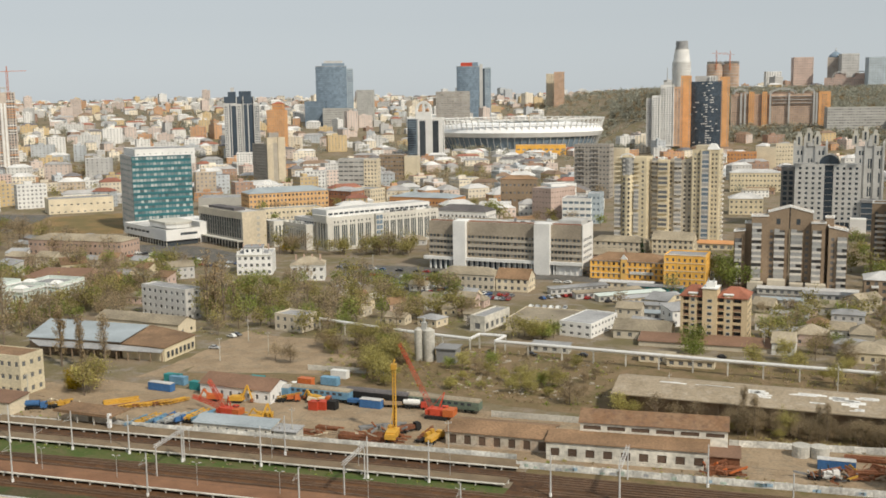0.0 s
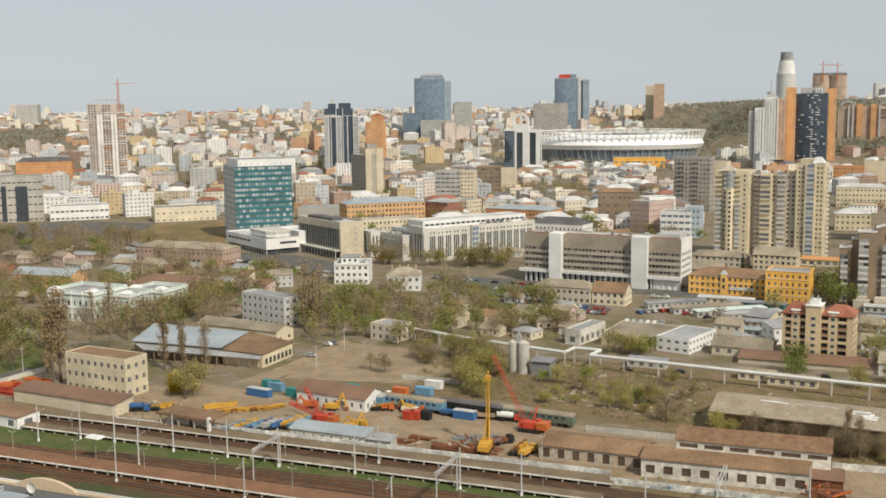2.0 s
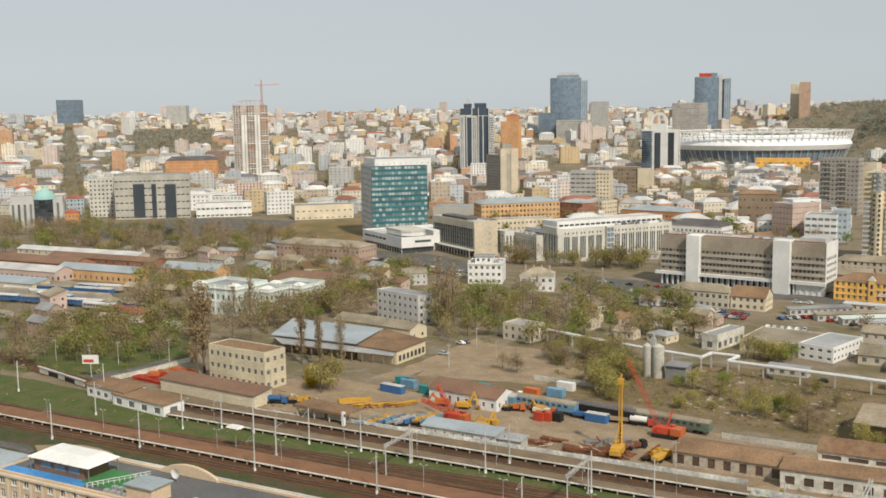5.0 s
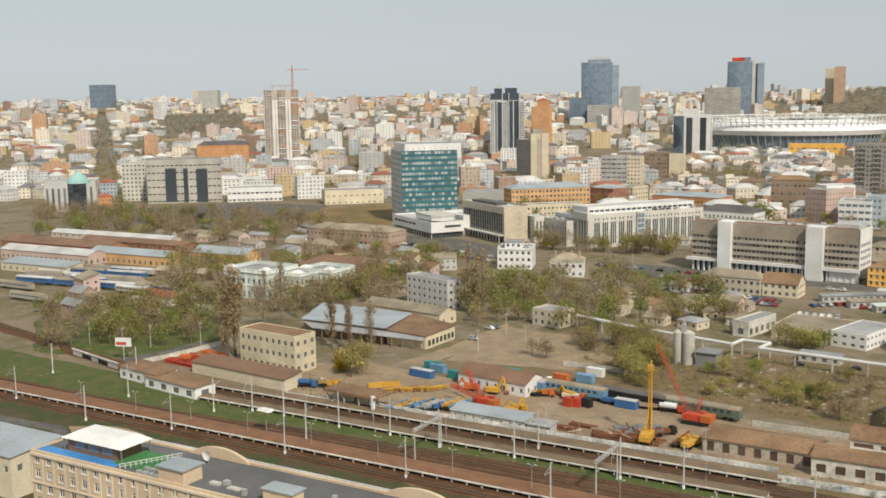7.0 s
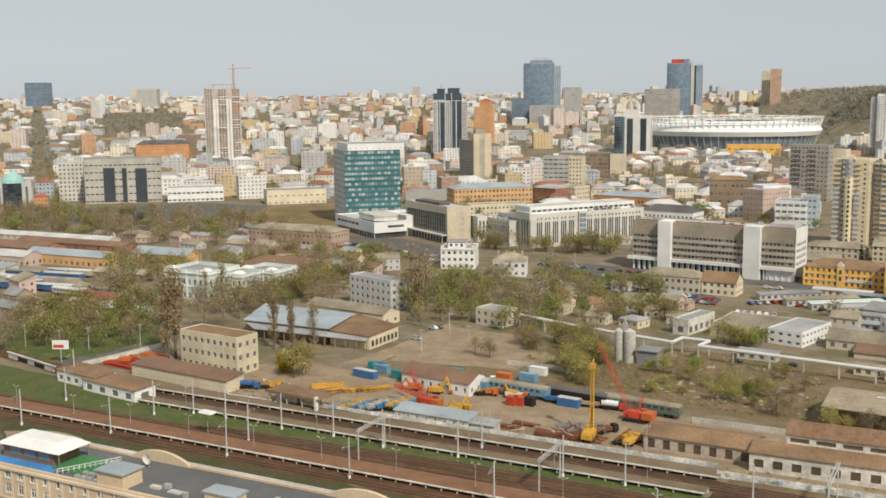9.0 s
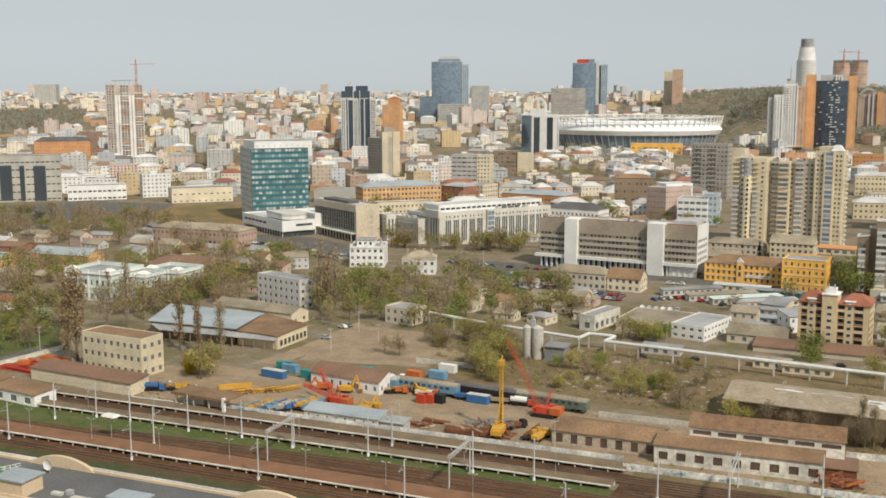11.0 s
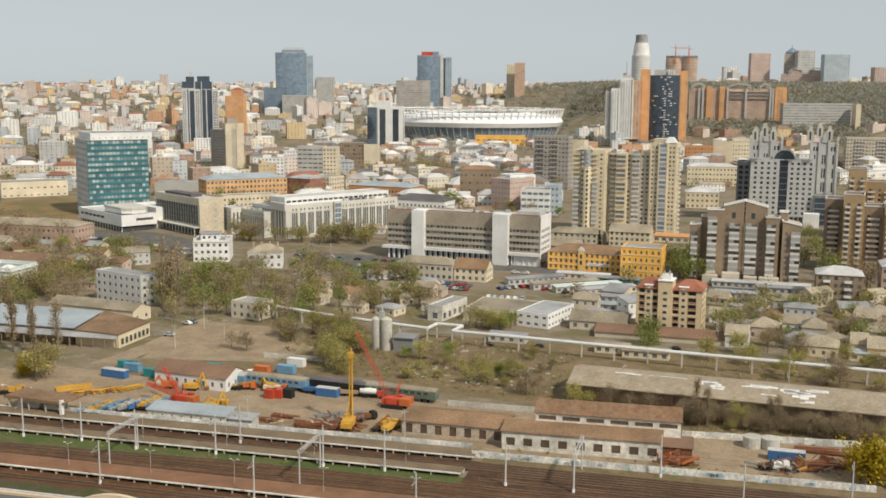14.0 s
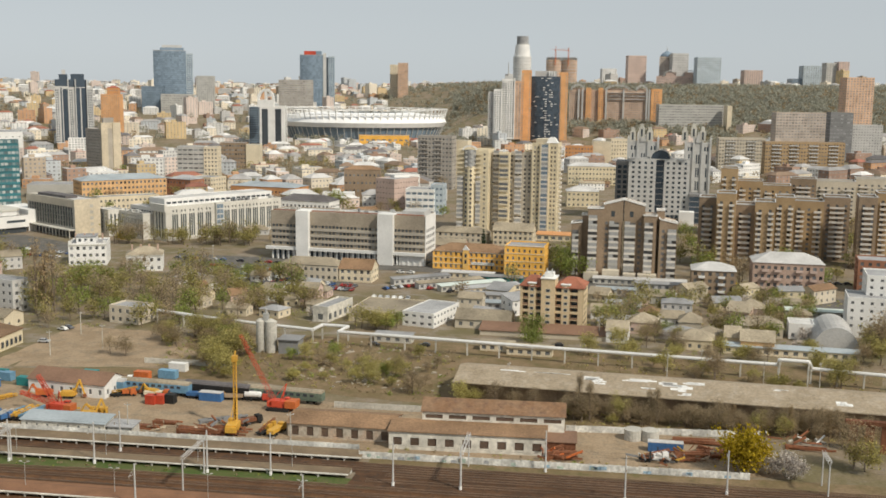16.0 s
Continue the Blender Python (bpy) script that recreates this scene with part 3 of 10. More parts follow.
block("apartment_tower", "brick apartment tower with pale loggias", 109.2, 722.8, -8, 18.0, 16.0, 30.3, TAN, z=0, floors=12, bay=4.2, win=(1.5, 1.4), balcony=((0.08, 0.34), (0.66, 0.92)), trim=PALEPINK, coping=PALEGREY, skip=(11,), lip=0.8)
block("apartment_tower", "brick apartment tower with pale loggias", 133.4, 758.4, -8, 16.8, 16.0, 32.4, BROWN, z=0, floors=11, bay=4.2, win=(1.5, 1.4), balcony=((0.22, 0.78),), trim=PALEPINK, coping=PALEGREY, skip=(10,), lip=0.8)
block("apartment_tower", "beige panel apartment slab with loggias", 154.5, 779.3, -8, 26.5, 16.0, 29.5, BEIGE, z=0, floors=10, bay=4.2, win=(1.5, 1.4), balcony=((0.08, 0.34), (0.66, 0.92)), trim=PALEPINK, coping=PALEGREY, skip=(9,), lip=0.8)
block("apartment_tower", "beige panel apartment slab with loggias", 183.1, 786.3, -8, 26.3, 16.0, 31.2, BEIGE, z=0, floors=11, bay=4.2, win=(1.5, 1.4), balcony=((0.08, 0.34), (0.66, 0.92)), trim=PALEPINK, coping=PALEGREY, skip=(10,), lip=0.8)
block("apartment_house", "brown brick apartment house with a pale snow-white roof", 43.8, 479.6, -3, 19.3, 16.0, 12.9, BROWN, z=0, floors=4, bay=2.8, roof="hip", top=ROOF_PALE, rise=3, balcony=((0.15, 0.3), (0.6, 0.75)), trim=WHITE)
block("apartment_house", "pink-brown brick apartment house with a white hipped roof", 72.0, 490.8, -3, 31.1, 18.0, 15.7, BRICKPALE, z=0, floors=4, bay=2.8, roof="hip", top=ROOF_PALE, rise=4, balcony=((0.12, 0.22), (0.3, 0.4), (0.6, 0.7), (0.8, 0.9)), trim=PINK)
block("office_building", "pinkish white office building with small square windows", 96.6, 414.4, -8, 20.9, 16.0, 15.0, WHITE, z=0, floors=5, bay=3, win=(1.1, 1.1))
block("office_tower", "white stair tower with small square windows", 104.9, 421.9, -8, 14.7, 18.0, 22.4, WHITE, z=0, floors=8, bay=3, win=(1.1, 1.1))
block("house", "red brick house with a brown roof", 121.5, 506.6, -8, 20.7, 16.0, 15.5, BRICK, z=0, floors=5, bay=3)
block("apartment_slab", "long grey apartment slab on the slope", 93.1, 1697.5, 10, 109.9, 20.0, 36.9, GREY, z=32.2, floors=9, bay=4, win=(3.2,1.6))
block("stair_tower", "cream end wall of the grey slab", 196.2, 1688.6, 10, 7.0, 20.0, 32.9, CREAM, z=36.0, floors=1, faces="")
block("apartment_slab", "pale brown office slab on the slope", 236.6, 1481.2, 10, 75.6, 20.0, 34.0, GREYPINK, z=29.8, floors=9, bay=4, win=(2.6,1.6))
block("office_tower", "dark ribbed office tower with window bands", 297.3, 1435.4, 5, 28.9, 20.0, 65.7, DARKGREY, z=0, floors=14, bay=4, win=(3,1.4))
block("apartment_tower", "brown brick tower with rows of windows", 342.5, 1562.9, 10, 38.7, 26.0, 68.3, SALMON, z=43.9, floors=20, bay=4, win=(2.2,1.7))
block("apartment_slab", "brown apartment slab with balconies", 184.7, 1217.7, 5, 86.6, 16.0, 36.4, TAN, z=0, floors=9, bay=3.2, win=(1.7,1.5), balcony=((0.08, 0.2), (0.3, 0.42), (0.55, 0.67), (0.8, 0.92)), trim=PALEGREY)
block("apartment_slab", "pale brown apartment slab with many windows", 141.9, 1289.1, 5, 54.2, 16.0, 36.8, BEIGE, z=0, floors=9, bay=3.2, win=(1.8,1.6), balcony=((0.15, 0.35), (0.6, 0.8)), trim=PALEGREY)
block("apartment_tower", "grey and white apartment tower", 327.7, 1445.1, 5, 38.3, 20.0, 49.9, PALEGREY, z=0, floors=14, bay=3.2)
block("apartment_tower", "distant apartment tower on the hill", 63.2, 2499.2, 10, 42.0, 30.0, 84.7, PINK, z=83.9, floors=16, bay=5, win=(2.4, 1.8))
block("apartment_tower", "distant apartment tower on the hill", 159.3, 2444.8, 10, 35.8, 30.0, 87.3, PALEGREY, z=85.3, floors=16, bay=5, win=(2.4, 1.8))
block("apartment_tower", "distant apartment tower on the hill", 209.1, 2390.9, 10, 52.3, 30.0, 76.6, PALEBLUE, z=86.1, floors=16, bay=5, win=(2.4, 1.8))
block("apartment_tower", "distant apartment tower on the hill", 321.3, 2479.3, 10, 41.1, 30.0, 50.2, PINK, z=87.2, floors=16, bay=5, win=(2.4, 1.8))
block("apartment_tower", "distant apartment tower on the hill", 445.3, 2460.0, 10, 40.6, 30.0, 59.3, PALEBLUE, z=88.8, floors=16, bay=5, win=(2.4, 1.8))
block("apartment_tower", "distant apartment tower on the hill", 511.4, 2549.2, 10, 23.6, 30.0, 67.6, GREY, z=89.3, floors=16, bay=5, win=(2.4, 1.8))
block("apartment_tower", "distant apartment tower on the hill", 537.6, 2543.8, 10, 23.5, 30.0, 69.9, PINK, z=89.6, floors=16, bay=5, win=(2.4, 1.8))
block("apartment_tower", "distant apartment tower on the hill", 421.9, 2464.1, 10, 30.5, 30.0, 31.0, GLASS_BLUE, z=88.5, floors=16, bay=5, win=(2.4, 1.8))
block("apartment_tower", "distant apartment tower on the hill", 5.2, 2500.0, 10, 32.9, 30.0, 55.5, WHITE, z=83.1, floors=16, bay=5, win=(2.4, 1.8))
block("apartment_tower", "distant apartment tower on the hill", -543.1, 2746.8, 10, 26.6, 30.0, 103.2, CREAM, z=45.0, floors=24, bay=5, win=(2.4, 1.8))
block("apartment_tower", "distant apartment tower on the hill", -513.5, 2701.6, 10, 26.2, 30.0, 106.7, SALMON, z=45.0, floors=24, bay=5, win=(2.4, 1.8))
block("office_building", "grey office building with three dark glazed bays", -722.3, 683.5, 42, 66.1, 24.0, 38.8, WARMGREY, z=0, floors=6, bay=4, win=(2.9, 1.1), sill=1.6, lip=1.4, glass=GLASS_DARK, coping=DARKGREY)
block("glass_bay", "tall dark glazed bay of the office", -577.1, 564.1, 42, 8.0, 3.0, 18.3, GLASS_DARK, z=24.5, floors=1, faces="")
block("glass_bay", "tall dark glazed bay of the office", -567.8, 573.4, 42, 3.2, 3.0, 18.4, GLASS_DARK, z=24.0, floors=1, faces="")
block("glass_bay", "tall dark glazed bay of the office", -561.2, 579.9, 42, 8.1, 3.0, 18.4, GLASS_DARK, z=23.6, floors=1, faces="")
block("apartment_slab", "grey end slab beside the office building", -766.0, 693.9, 42, 21.7, 20.0, 35.3, PALE, z=0, floors=9, bay=3.2, glass=GLASS_DARK)
block("apartment_house", "orange apartment house with a dark mansard", -1093.2, 1133.8, 35, 73.8, 20.0, 28.4, ORANGE, z=0, floors=6, bay=3.4, roof="hip", top=ROOF_DARK, rise=6)
block("warehouse", "long white low hall with a grey roof", -665.9, 727.1, 42, 49.8, 24.0, 12.4, WHITE, z=0, floors=2, bay=4, win=(3, 1.6))
block("warehouse", "white sheet metal hall with wide windows", -771.4, 838.1, 42, 45.6, 20.0, 10.1, WHITE, z=0, floors=1, bay=5, win=(4, 2))
block("warehouse", "long cream hall with a pale roof", -567.3, 744.2, 44, 52.4, 26.0, 12.0, CREAM, z=0, floors=2, bay=5, win=(2, 1))
block("office_building", "beige office building on the street", -776.1, 912.4, 42, 29.2, 20.0, 17.0, PINK, z=0, floors=6, bay=3.4)
block("office_building", "dark glass office building with turquoise dome", -745.3, 613.9, 45, 15.5, 24.0, 26.2, GLASS_DARK, z=0, floors=7, bay=4, win=(3.4, 2.4), glass=GLASS_DARK)
block("office_building", "pale ribbed office building with tall windows", -753.6, 596.4, 45, 18.8, 24.0, 26.3, PALEGREY, z=0, floors=1, bay=4, win=(2,18), sill=2)
block("office_building", "pale ribbed office wing with tall windows", -736.7, 626.9, 45, 7.8, 24.0, 24.4, PALEGREY, z=0, floors=1, bay=4, win=(2,18), sill=2)
block("house", "pale blue house with red roof", -810.9, 705.5, 45, 16.5, 16.0, 15.2, PALEBLUE, z=0, floors=4, bay=3, roof="hip", top=ROOF_RED)
block("house", "orange house with red roof", -743.6, 644.0, 45, 12.3, 16.0, 9.0, ORANGE, z=0, floors=2, bay=3, roof="hip", top=ROOF_RED)
block("apartment_house", "cream apartment house on the street", -1509.4, 1236.5, 40, 27.7, 20.0, 38.7, CREAM, z=0, floors=9, bay=3.4)
block("apartment_house", "cream apartment house with blank end", -1475.4, 1245.8, 40, 22.1, 20.0, 28.9, PALEYELLOW, z=0, floors=8, bay=3.4)
block("apartment_house", "brown apartment house on the street", -1419.5, 1349.6, 40, 82.4, 20.0, 24.9, TAN, z=0, floors=6, bay=3.4)
block("apartment_house", "orange apartment house on the street", -1941.4, 1842.8, 40, 36.8, 20.0, 42.0, ORANGE, z=0, floors=8, bay=3.4)
block("glass_tower", "distant dark glass office block", -2269.7, 1961.7, 30, 58.2, 40.0, 54.9, GLASS_BLUE, z=82.0, floors=12, bay=6, win=(5,2.4), glass=GLASS_BLUE)
block("office_building", "distant grey office block", -2075.9, 2165.8, 30, 53.8, 40.0, 41.3, GREY, z=77.5, floors=10, bay=6)
block("palace", "mint and white baroque revival house with balustrades", -346.6, 374.5, -2, 26.8, 22.0, 12.6, MINT, z=0, floors=2, bay=3.2, win=(1.3, 2.4), top=ROOF_GREY, lip=1.6)
block("palace", "mint and white palace wing with corner pavilions", -331.8, 387.7, -2, 20.5, 14.0, 9.9, MINT, z=0, floors=2, bay=3.2, win=(1.3, 2.2), top=ROOF_GREY, lip=1.2)
block("palace", "white palace pavilion with balustrades", -323.0, 401.7, -2, 20.0, 18.0, 10.1, MINT, z=0, floors=2, bay=3.2, win=(1.3, 2.4), top=ROOF_GREY, lip=1.6)
block("office_building", "yellow-orange house with a brown metal roof", -353.5, 436.3, 8, 44.8, 22.0, 6.1, PALEORANGE, z=0, floors=2, bay=3.4, roof="hip", top=ROOF_BROWN2, rise=4)
block("office_building", "grey four-storey house with white corner blocks", -258.9, 398.9, -18, 28.1, 8.3, 13.0, PALEGREY, z=0, floors=4, bay=3.2, win=(1.5, 1.4), top=ROOF_GREY)
block("office_building", "cream three-storey house with a brown flat roof", -251.1, 277.4, -6, 27.2, 10.2, 12.9, CREAM2, z=0, floors=3, bay=2.9, win=(1.5, 1.6), top=ROOF_BROWN, over=.5, lip=.3)
block("brick_house", "long brown brick house with a pale roof", -432.2, 545.4, 0, 65.5, 20.0, 9.2, BRICKPALE, z=0, floors=2, bay=3.2, top=ROOF_TAN, roof="hip", rise=3)
block("white_house", "white town house with a stepped roof", -266.1, 500.7, 20, 18.6, 20.0, 11.0, WHITE, z=0, floors=3, bay=3)
block("white_house", "white house with a hipped tan roof", -230.3, 490.8, 20, 17.4, 14.0, 8.3, WHITE, z=0, floors=2, bay=3, roof="hip", top=ROOF_TAN, rise=3.5)
block("low_house", "flat-roofed yellow brick workshop", -187.7, 383.4, -14, 13.9, 10.0, 6.5, BEIGE, z=0, floors=2, bay=3, top=ROOF_GREY)
block("workshop", "cream workshop with a wide tan roof", -96.2, 403.9, -6, 33.7, 26.0, 4.6, CREAM, z=0, floors=1, bay=5, win=(1.5, 1.5), top=ROOF_TAN, lip=.3)
block("workshop", "white two-storey workshop with grey roof", -73.8, 400.7, -16, 13.5, 24.8, 5.6, WHITE, z=0, floors=2, bay=3, win=(1.6, 1), top=ROOF_GREY, lip=.3)
block("garage", "dirty white garage with a grey flat roof", -110.1, 400.6, -14, 6.7, 21.7, 5.7, DIRTYWHITE, z=0, floors=1, bay=4, win=(2.4, 2.4), top=ROOF_GREY)
block("office_building", "beige two-storey house beside the car park", -150.5, 488.6, -4, 29.2, 12.0, 7.6, BEIGE, z=0, floors=2, bay=2.8, roof="hip", top=ROOF_TAN, rise=3)
block("house", "cream gabled house with a brown roof", -120.8, 487.5, -4, 16.1, 12.0, 6.4, CREAM, z=0, floors=2, bay=3, roof="gable", top=ROOF_BROWN, rise=4)
block("low_house", "long tan roofed low house", -52.9, 400.8, -4, 21.6, 12.0, 3.6, BEIGE, z=0, floors=1, bay=4, roof="gable", top=ROOF_TAN, rise=3)
block("low_house", "brown roofed long shed", -42.0, 390.0, -2, 48.4, 9.0, 1.9, BEIGE, z=0, floors=1, faces="", roof="shed", top=ROOF_BROWN2, rise=1.5)
block("house", "low old house with a weathered slate roof", 5.4, 387.3, -6, 7.9, 11.0, 4.5, WHITE, z=0, floors=1, bay=3, win=(1.1, 1.4), roof="gable", top=ROOF_TAN, rise=3)
block("house", "low old house with a weathered slate roof", 13.7, 403.8, -6, 10.7, 11.0, 4.5, PINK, z=0, floors=1, bay=3, win=(1.1, 1.4), roof="hip", top=ROOF_TAN, rise=3)
block("house", "low old house with a weathered slate roof", 30.5, 381.7, -6, 13.1, 11.0, 3.8, PALEYELLOW, z=0, floors=1, bay=3, win=(1.1, 1.4), roof="hip", top=ROOF_TAN, rise=3)
block("house", "low old house with a weathered slate roof", 48.2, 386.9, -6, 5.6, 11.0, 4.2, PALEYELLOW, z=0, floors=1, bay=3, win=(1.1, 1.4), roof="gable", top=ROOF_TAN, rise=3)
block("house", "low old house with a weathered slate roof", 53.0, 380.3, -6, 11.6, 11.0, 4.6, PALEORANGE, z=0, floors=1, bay=3, win=(1.1, 1.4), roof="gable", top=ROOF_TAN, rise=3)
block("house", "low old house with a weathered slate roof", 54.7, 407.1, -6, 17.2, 11.0, 4.4, BEIGE, z=0, floors=1, bay=3, win=(1.1, 1.4), roof="hip", top=ROOF_TAN, rise=3)
block("house", "low old house with a weathered slate roof", 59.1, 437.4, -6, 10.5, 11.0, 5.0, PINK, z=0, floors=1, bay=3, win=(1.1, 1.4), roof="hip", top=ROOF_TAN, rise=3)
block("house", "low old house with a weathered slate roof", 33.1, 407.6, -6, 8.5, 11.0, 4.5, BEIGE, z=0, floors=1, bay=3, win=(1.1, 1.4), roof="hip", top=ROOF_TAN, rise=3)
block("house", "low old house with a weathered slate roof", 74.0, 406.3, -6, 9.2, 11.0, 5.5, WHITE, z=0, floors=1, bay=3, win=(1.1, 1.4), roof="flat", top=ROOF_PALE, rise=3)
block("depot_shed", "long orange depot shed with a blue-grey roof", -495.5, 421.0, 2, 58.9, 14.0, 6.0, PALEORANGE, z=0, floors=1, bay=4, win=(1.6, 2), roof="gable", top=ROOF_BLUE, rise=2.5)
block("depot_shed", "long pale depot shed with a grey roof", -555.9, 405.8, 2, 74.1, 14.0, 5.8, PINK, z=0, floors=1, bay=4, win=(1.6, 2), roof="gable", top=ROOF_PALE, rise=2.5)
block("depot_shed", "orange depot shed with a white gable", -435.2, 443.5, 2, 39.0, 14.0, 6.6, PALEORANGE, z=0, floors=1, bay=4, win=(1.6, 2), roof="gable", top=ROOF_BLUE, rise=3)
block("depot_shed", "brick depot shed with a reddish roof", -604.2, 441.8, 2, 95.7, 18.0, 3.7, BRICK, z=0, floors=1, bay=5, roof="gable", top=ROOF_BROWN2, rise=3)
block("depot_shed", "low shed with a blue sheet roof", -516.4, 376.4, 2, 52.1, 12.0, 4.5, CREAM, z=0, floors=1, bay=5, roof="shed", top=ROOF_BLUE, rise=1.5)
block("small_house", "small house with a red roof", -375.8, 345.4, -10, 25.4, 9.0, 3.8, WHITE, z=0, floors=1, bay=4, roof="hip", top=ROOF_RED, rise=2.5)

block("low_house", "long beige house with a tan roof below the towers", -98.0, 630.0, -6, 34, 12.0, 6.0, BEIGE, floors=2, bay=3.2, roof="hip", top=ROOF_TAN, rise=3)
block("low_house", "cream house with a pitched tan roof below the towers", -60.0, 622.0, -6, 24, 12.0, 9.0, CREAM, floors=3, bay=3, roof="gable", top=ROOF_TAN, rise=4)
block("low_house", "brick house with a low tan roof behind the school", -112.0, 585.0, -6, 40, 12.0, 5.0, BRICKPALE, floors=1, bay=4, roof="gable", top=ROOF_TAN, rise=3)
block("pavilion", "low pavilion with a bright orange roof", -36.0, 648.0, -6, 26, 10.0, 3.6, CREAM, floors=1, bay=4, win=(2.6, 1.8), roof="shed", top=ORANGE, rise=0.8)
block("pavilion", "low kiosk row with an orange roof", -4.0, 640.0, -6, 14, 8.0, 3.4, CREAM, floors=1, bay=4, win=(2.6, 1.8), roof="shed", top=ORANGE, rise=0.8)
block("depot_shed", "long low depot shed with a rusty red roof", -560.0, 470.0, 2, 90, 12.0, 3.6, BRICK, floors=1, bay=6, roof="gable", top=ROOF_BROWN2, rise=2.2)
block("depot_shed", "long low depot shed with a pale sheet roof", -612.0, 488.0, 2, 110, 11.0, 3.4, BEIGE, floors=1, bay=6, roof="gable", top=ROOF_PALE, rise=2)
block("depot_shed", "low brown depot shed beside the sidings", -420.0, 400.0, 4, 34, 9.0, 3.4, BROWN, floors=1, bay=5, roof="gable", top=ROOF_TAN, rise=1.8)

for name in ("white_house", "white_house.001"):
    ob = bpy.data.objects[name]
    first = name == "white_house"
    w, d, z = (18.6, 20.0, 11.0) if first else (17.4, 14.0, 8.3)
    if first:
        Soup().box(3.5, 13.0, 4, 15, z + 0.06, z + 3.2).out("set_back_storey", WHITE, ob)
        Soup().box(3.1, 13.4, 3.6, 15.4, z + 3.2, z + 3.6).out("upper_roof", ROOF_GREY, ob)
        for k in range(3):
            Soup().box(4.6 + 2.9 * k, 5.9 + 2.9 * k, 3.9, 3.997, z + 0.9, z + 2.4).out("upper_window", GLASS_DARK, ob)
        for x in (0.2, 8.6, 17.0):
            Soup().box(x, x + 1.4, -0.15, 0.4, z + 0.6, z + 2.0).out("parapet_pier", WHITE, ob)
    Soup().box(-0.25, w + 0.25, -0.3, -0.003, z - 0.6, z - 0.1).out("cornice", PALE, ob)
    for k in range(4):
        Soup().box(w * (0.12 + 0.24 * k), w * (0.12 + 0.24 * k) + 0.8, d * 0.45, d * 0.45 + 0.8, z + 1.5, z + 4.6).out("chimney", BRICKPALE, ob)

block("sports_hall", "long bright yellow sports hall before the stadium", -363.9, 1599.1, 11.5, 77, 24.0, 17.0, YELLOW, floors=2, bay=8, win=(5, 2.4), top=ROOF_GREY)

# ---- landmark buildings with their own facades ----
# glazed hall with a sandy end wall
h = site("exhibition_hall", "grey hall with a dark glazed front and a sandy end wall", "building", -358.4, 624.8, -33, 57.6, 17)
mass(h, 0, 57.6, 0, 17, 0, 22.2, WARMGREY, front=[(1.2 + 3.16 * k, 1.2 + 3.16 * k + 3.0, za, zb) for k in range(17) for za, zb in ((6.2, 9.2), (9.35, 12.3), (12.45, 15.4), (15.55, 18.2))],
     glass=CURTAIN, top=ROOF_PALE, lip=1.0, deep=0.9)
Soup().box(-0.2, 57.7, -0.5, -0.004, 18.6, 22.9).out("fascia", BEIGE, h, "wide pale fascia band")
s, g = Soup(), Soup()
pierced(s, g, (57.61, -0.2, 0), (0, 1, 0), (1, 0, 0), 17.2, 0, 23.2, [(10.2, 12.4, 3.0 + 3.7 * k, 4.9 + 3.7 * k) for k in range(5)])
s.out("end_wall", SANDSTONE, h)
for k in range(0, len(g.v), 4):
    mesh("window", g.v[k:k + 4], [(0, 1, 2, 3)], GLASS_DARK, h)
Soup().box(-2, 58, -4.5, -0.55, 4.6, 5.3).out("canopy", PALE, h)
for k in range(15):
    Soup().box(1 + 4 * k, 1.5 + 4 * k, -4.2, -3.7, 0, 4.6).out("column", CONCRETE, h)
Soup().box(0.5, 57, -0.3, -0.01, 0.2, 4.4).out("shopfront", GLASS_DARK, h)
Soup().box(6, 40, 4, 12, 22.3, 24.0).out("roof_light", ROOF_DARK, h)

# long office with tall strips of glass
h = site("office_building", "long pale office building with tall narrow strips of dark glass", "building", -263.1, 599.9, -35, 13.2, 86)
holes = []
for a, b, n in ((3.5, 33.0, 5), (41.0, 84.5, 8)):
    st = (b - a) / n
    for k in range(n):
        c = a + st * (k + 0.5)
        holes += [(c + q - 0.55, c + q + 0.55, 2.2, 15.6) for q in (-1.45, 0, 1.45)]
        holes += [(c + q - 0.5, c + q + 0.5, 17.0, 18.3) for q in (-1.2, 1.2)]
mass(h, 0, 13.2, 0, 86, 0, 20.0, LIGHTFACING, front=[(2.2 + 3.1 * k, 4.0 + 3.1 * k, 2.0, 17.0) for k in range(3)], right=holes, glass=CURTAIN, top=ROOF_PALE, lip=0.8)
s, g = Soup(), Soup()
s.box(13.0, 15.2, 34.5, 40.0, 0, 20.8)
s.out("stair_bay", LIGHTFACING, h)
for k in range(6):
    for j in range(2):
        Soup().box(15.21, 15.3, 34.9 + 2.5 * j, 37.1 + 2.5 * j, 1.4 + 3.2 * k, 3.9 + 3.2 * k).out("stair_window", GLASS_SKY, h)
Soup().box(-1.5, 14.5, -1.5, 0.3, 17.4, 22.0).out("corner_block", LIGHTFACING, h)
mass(h, -11, 6, 4, 84, 19.5, 24.2, WHITE, right=grid(1, 79, 20, 20.4, 23.4, 1, (3.2, 1.3)), top=ROOF_PALE, lip=0.4)
roof_plant(h, 4, 7, 12.5, 44, 84, 20.0, 12)
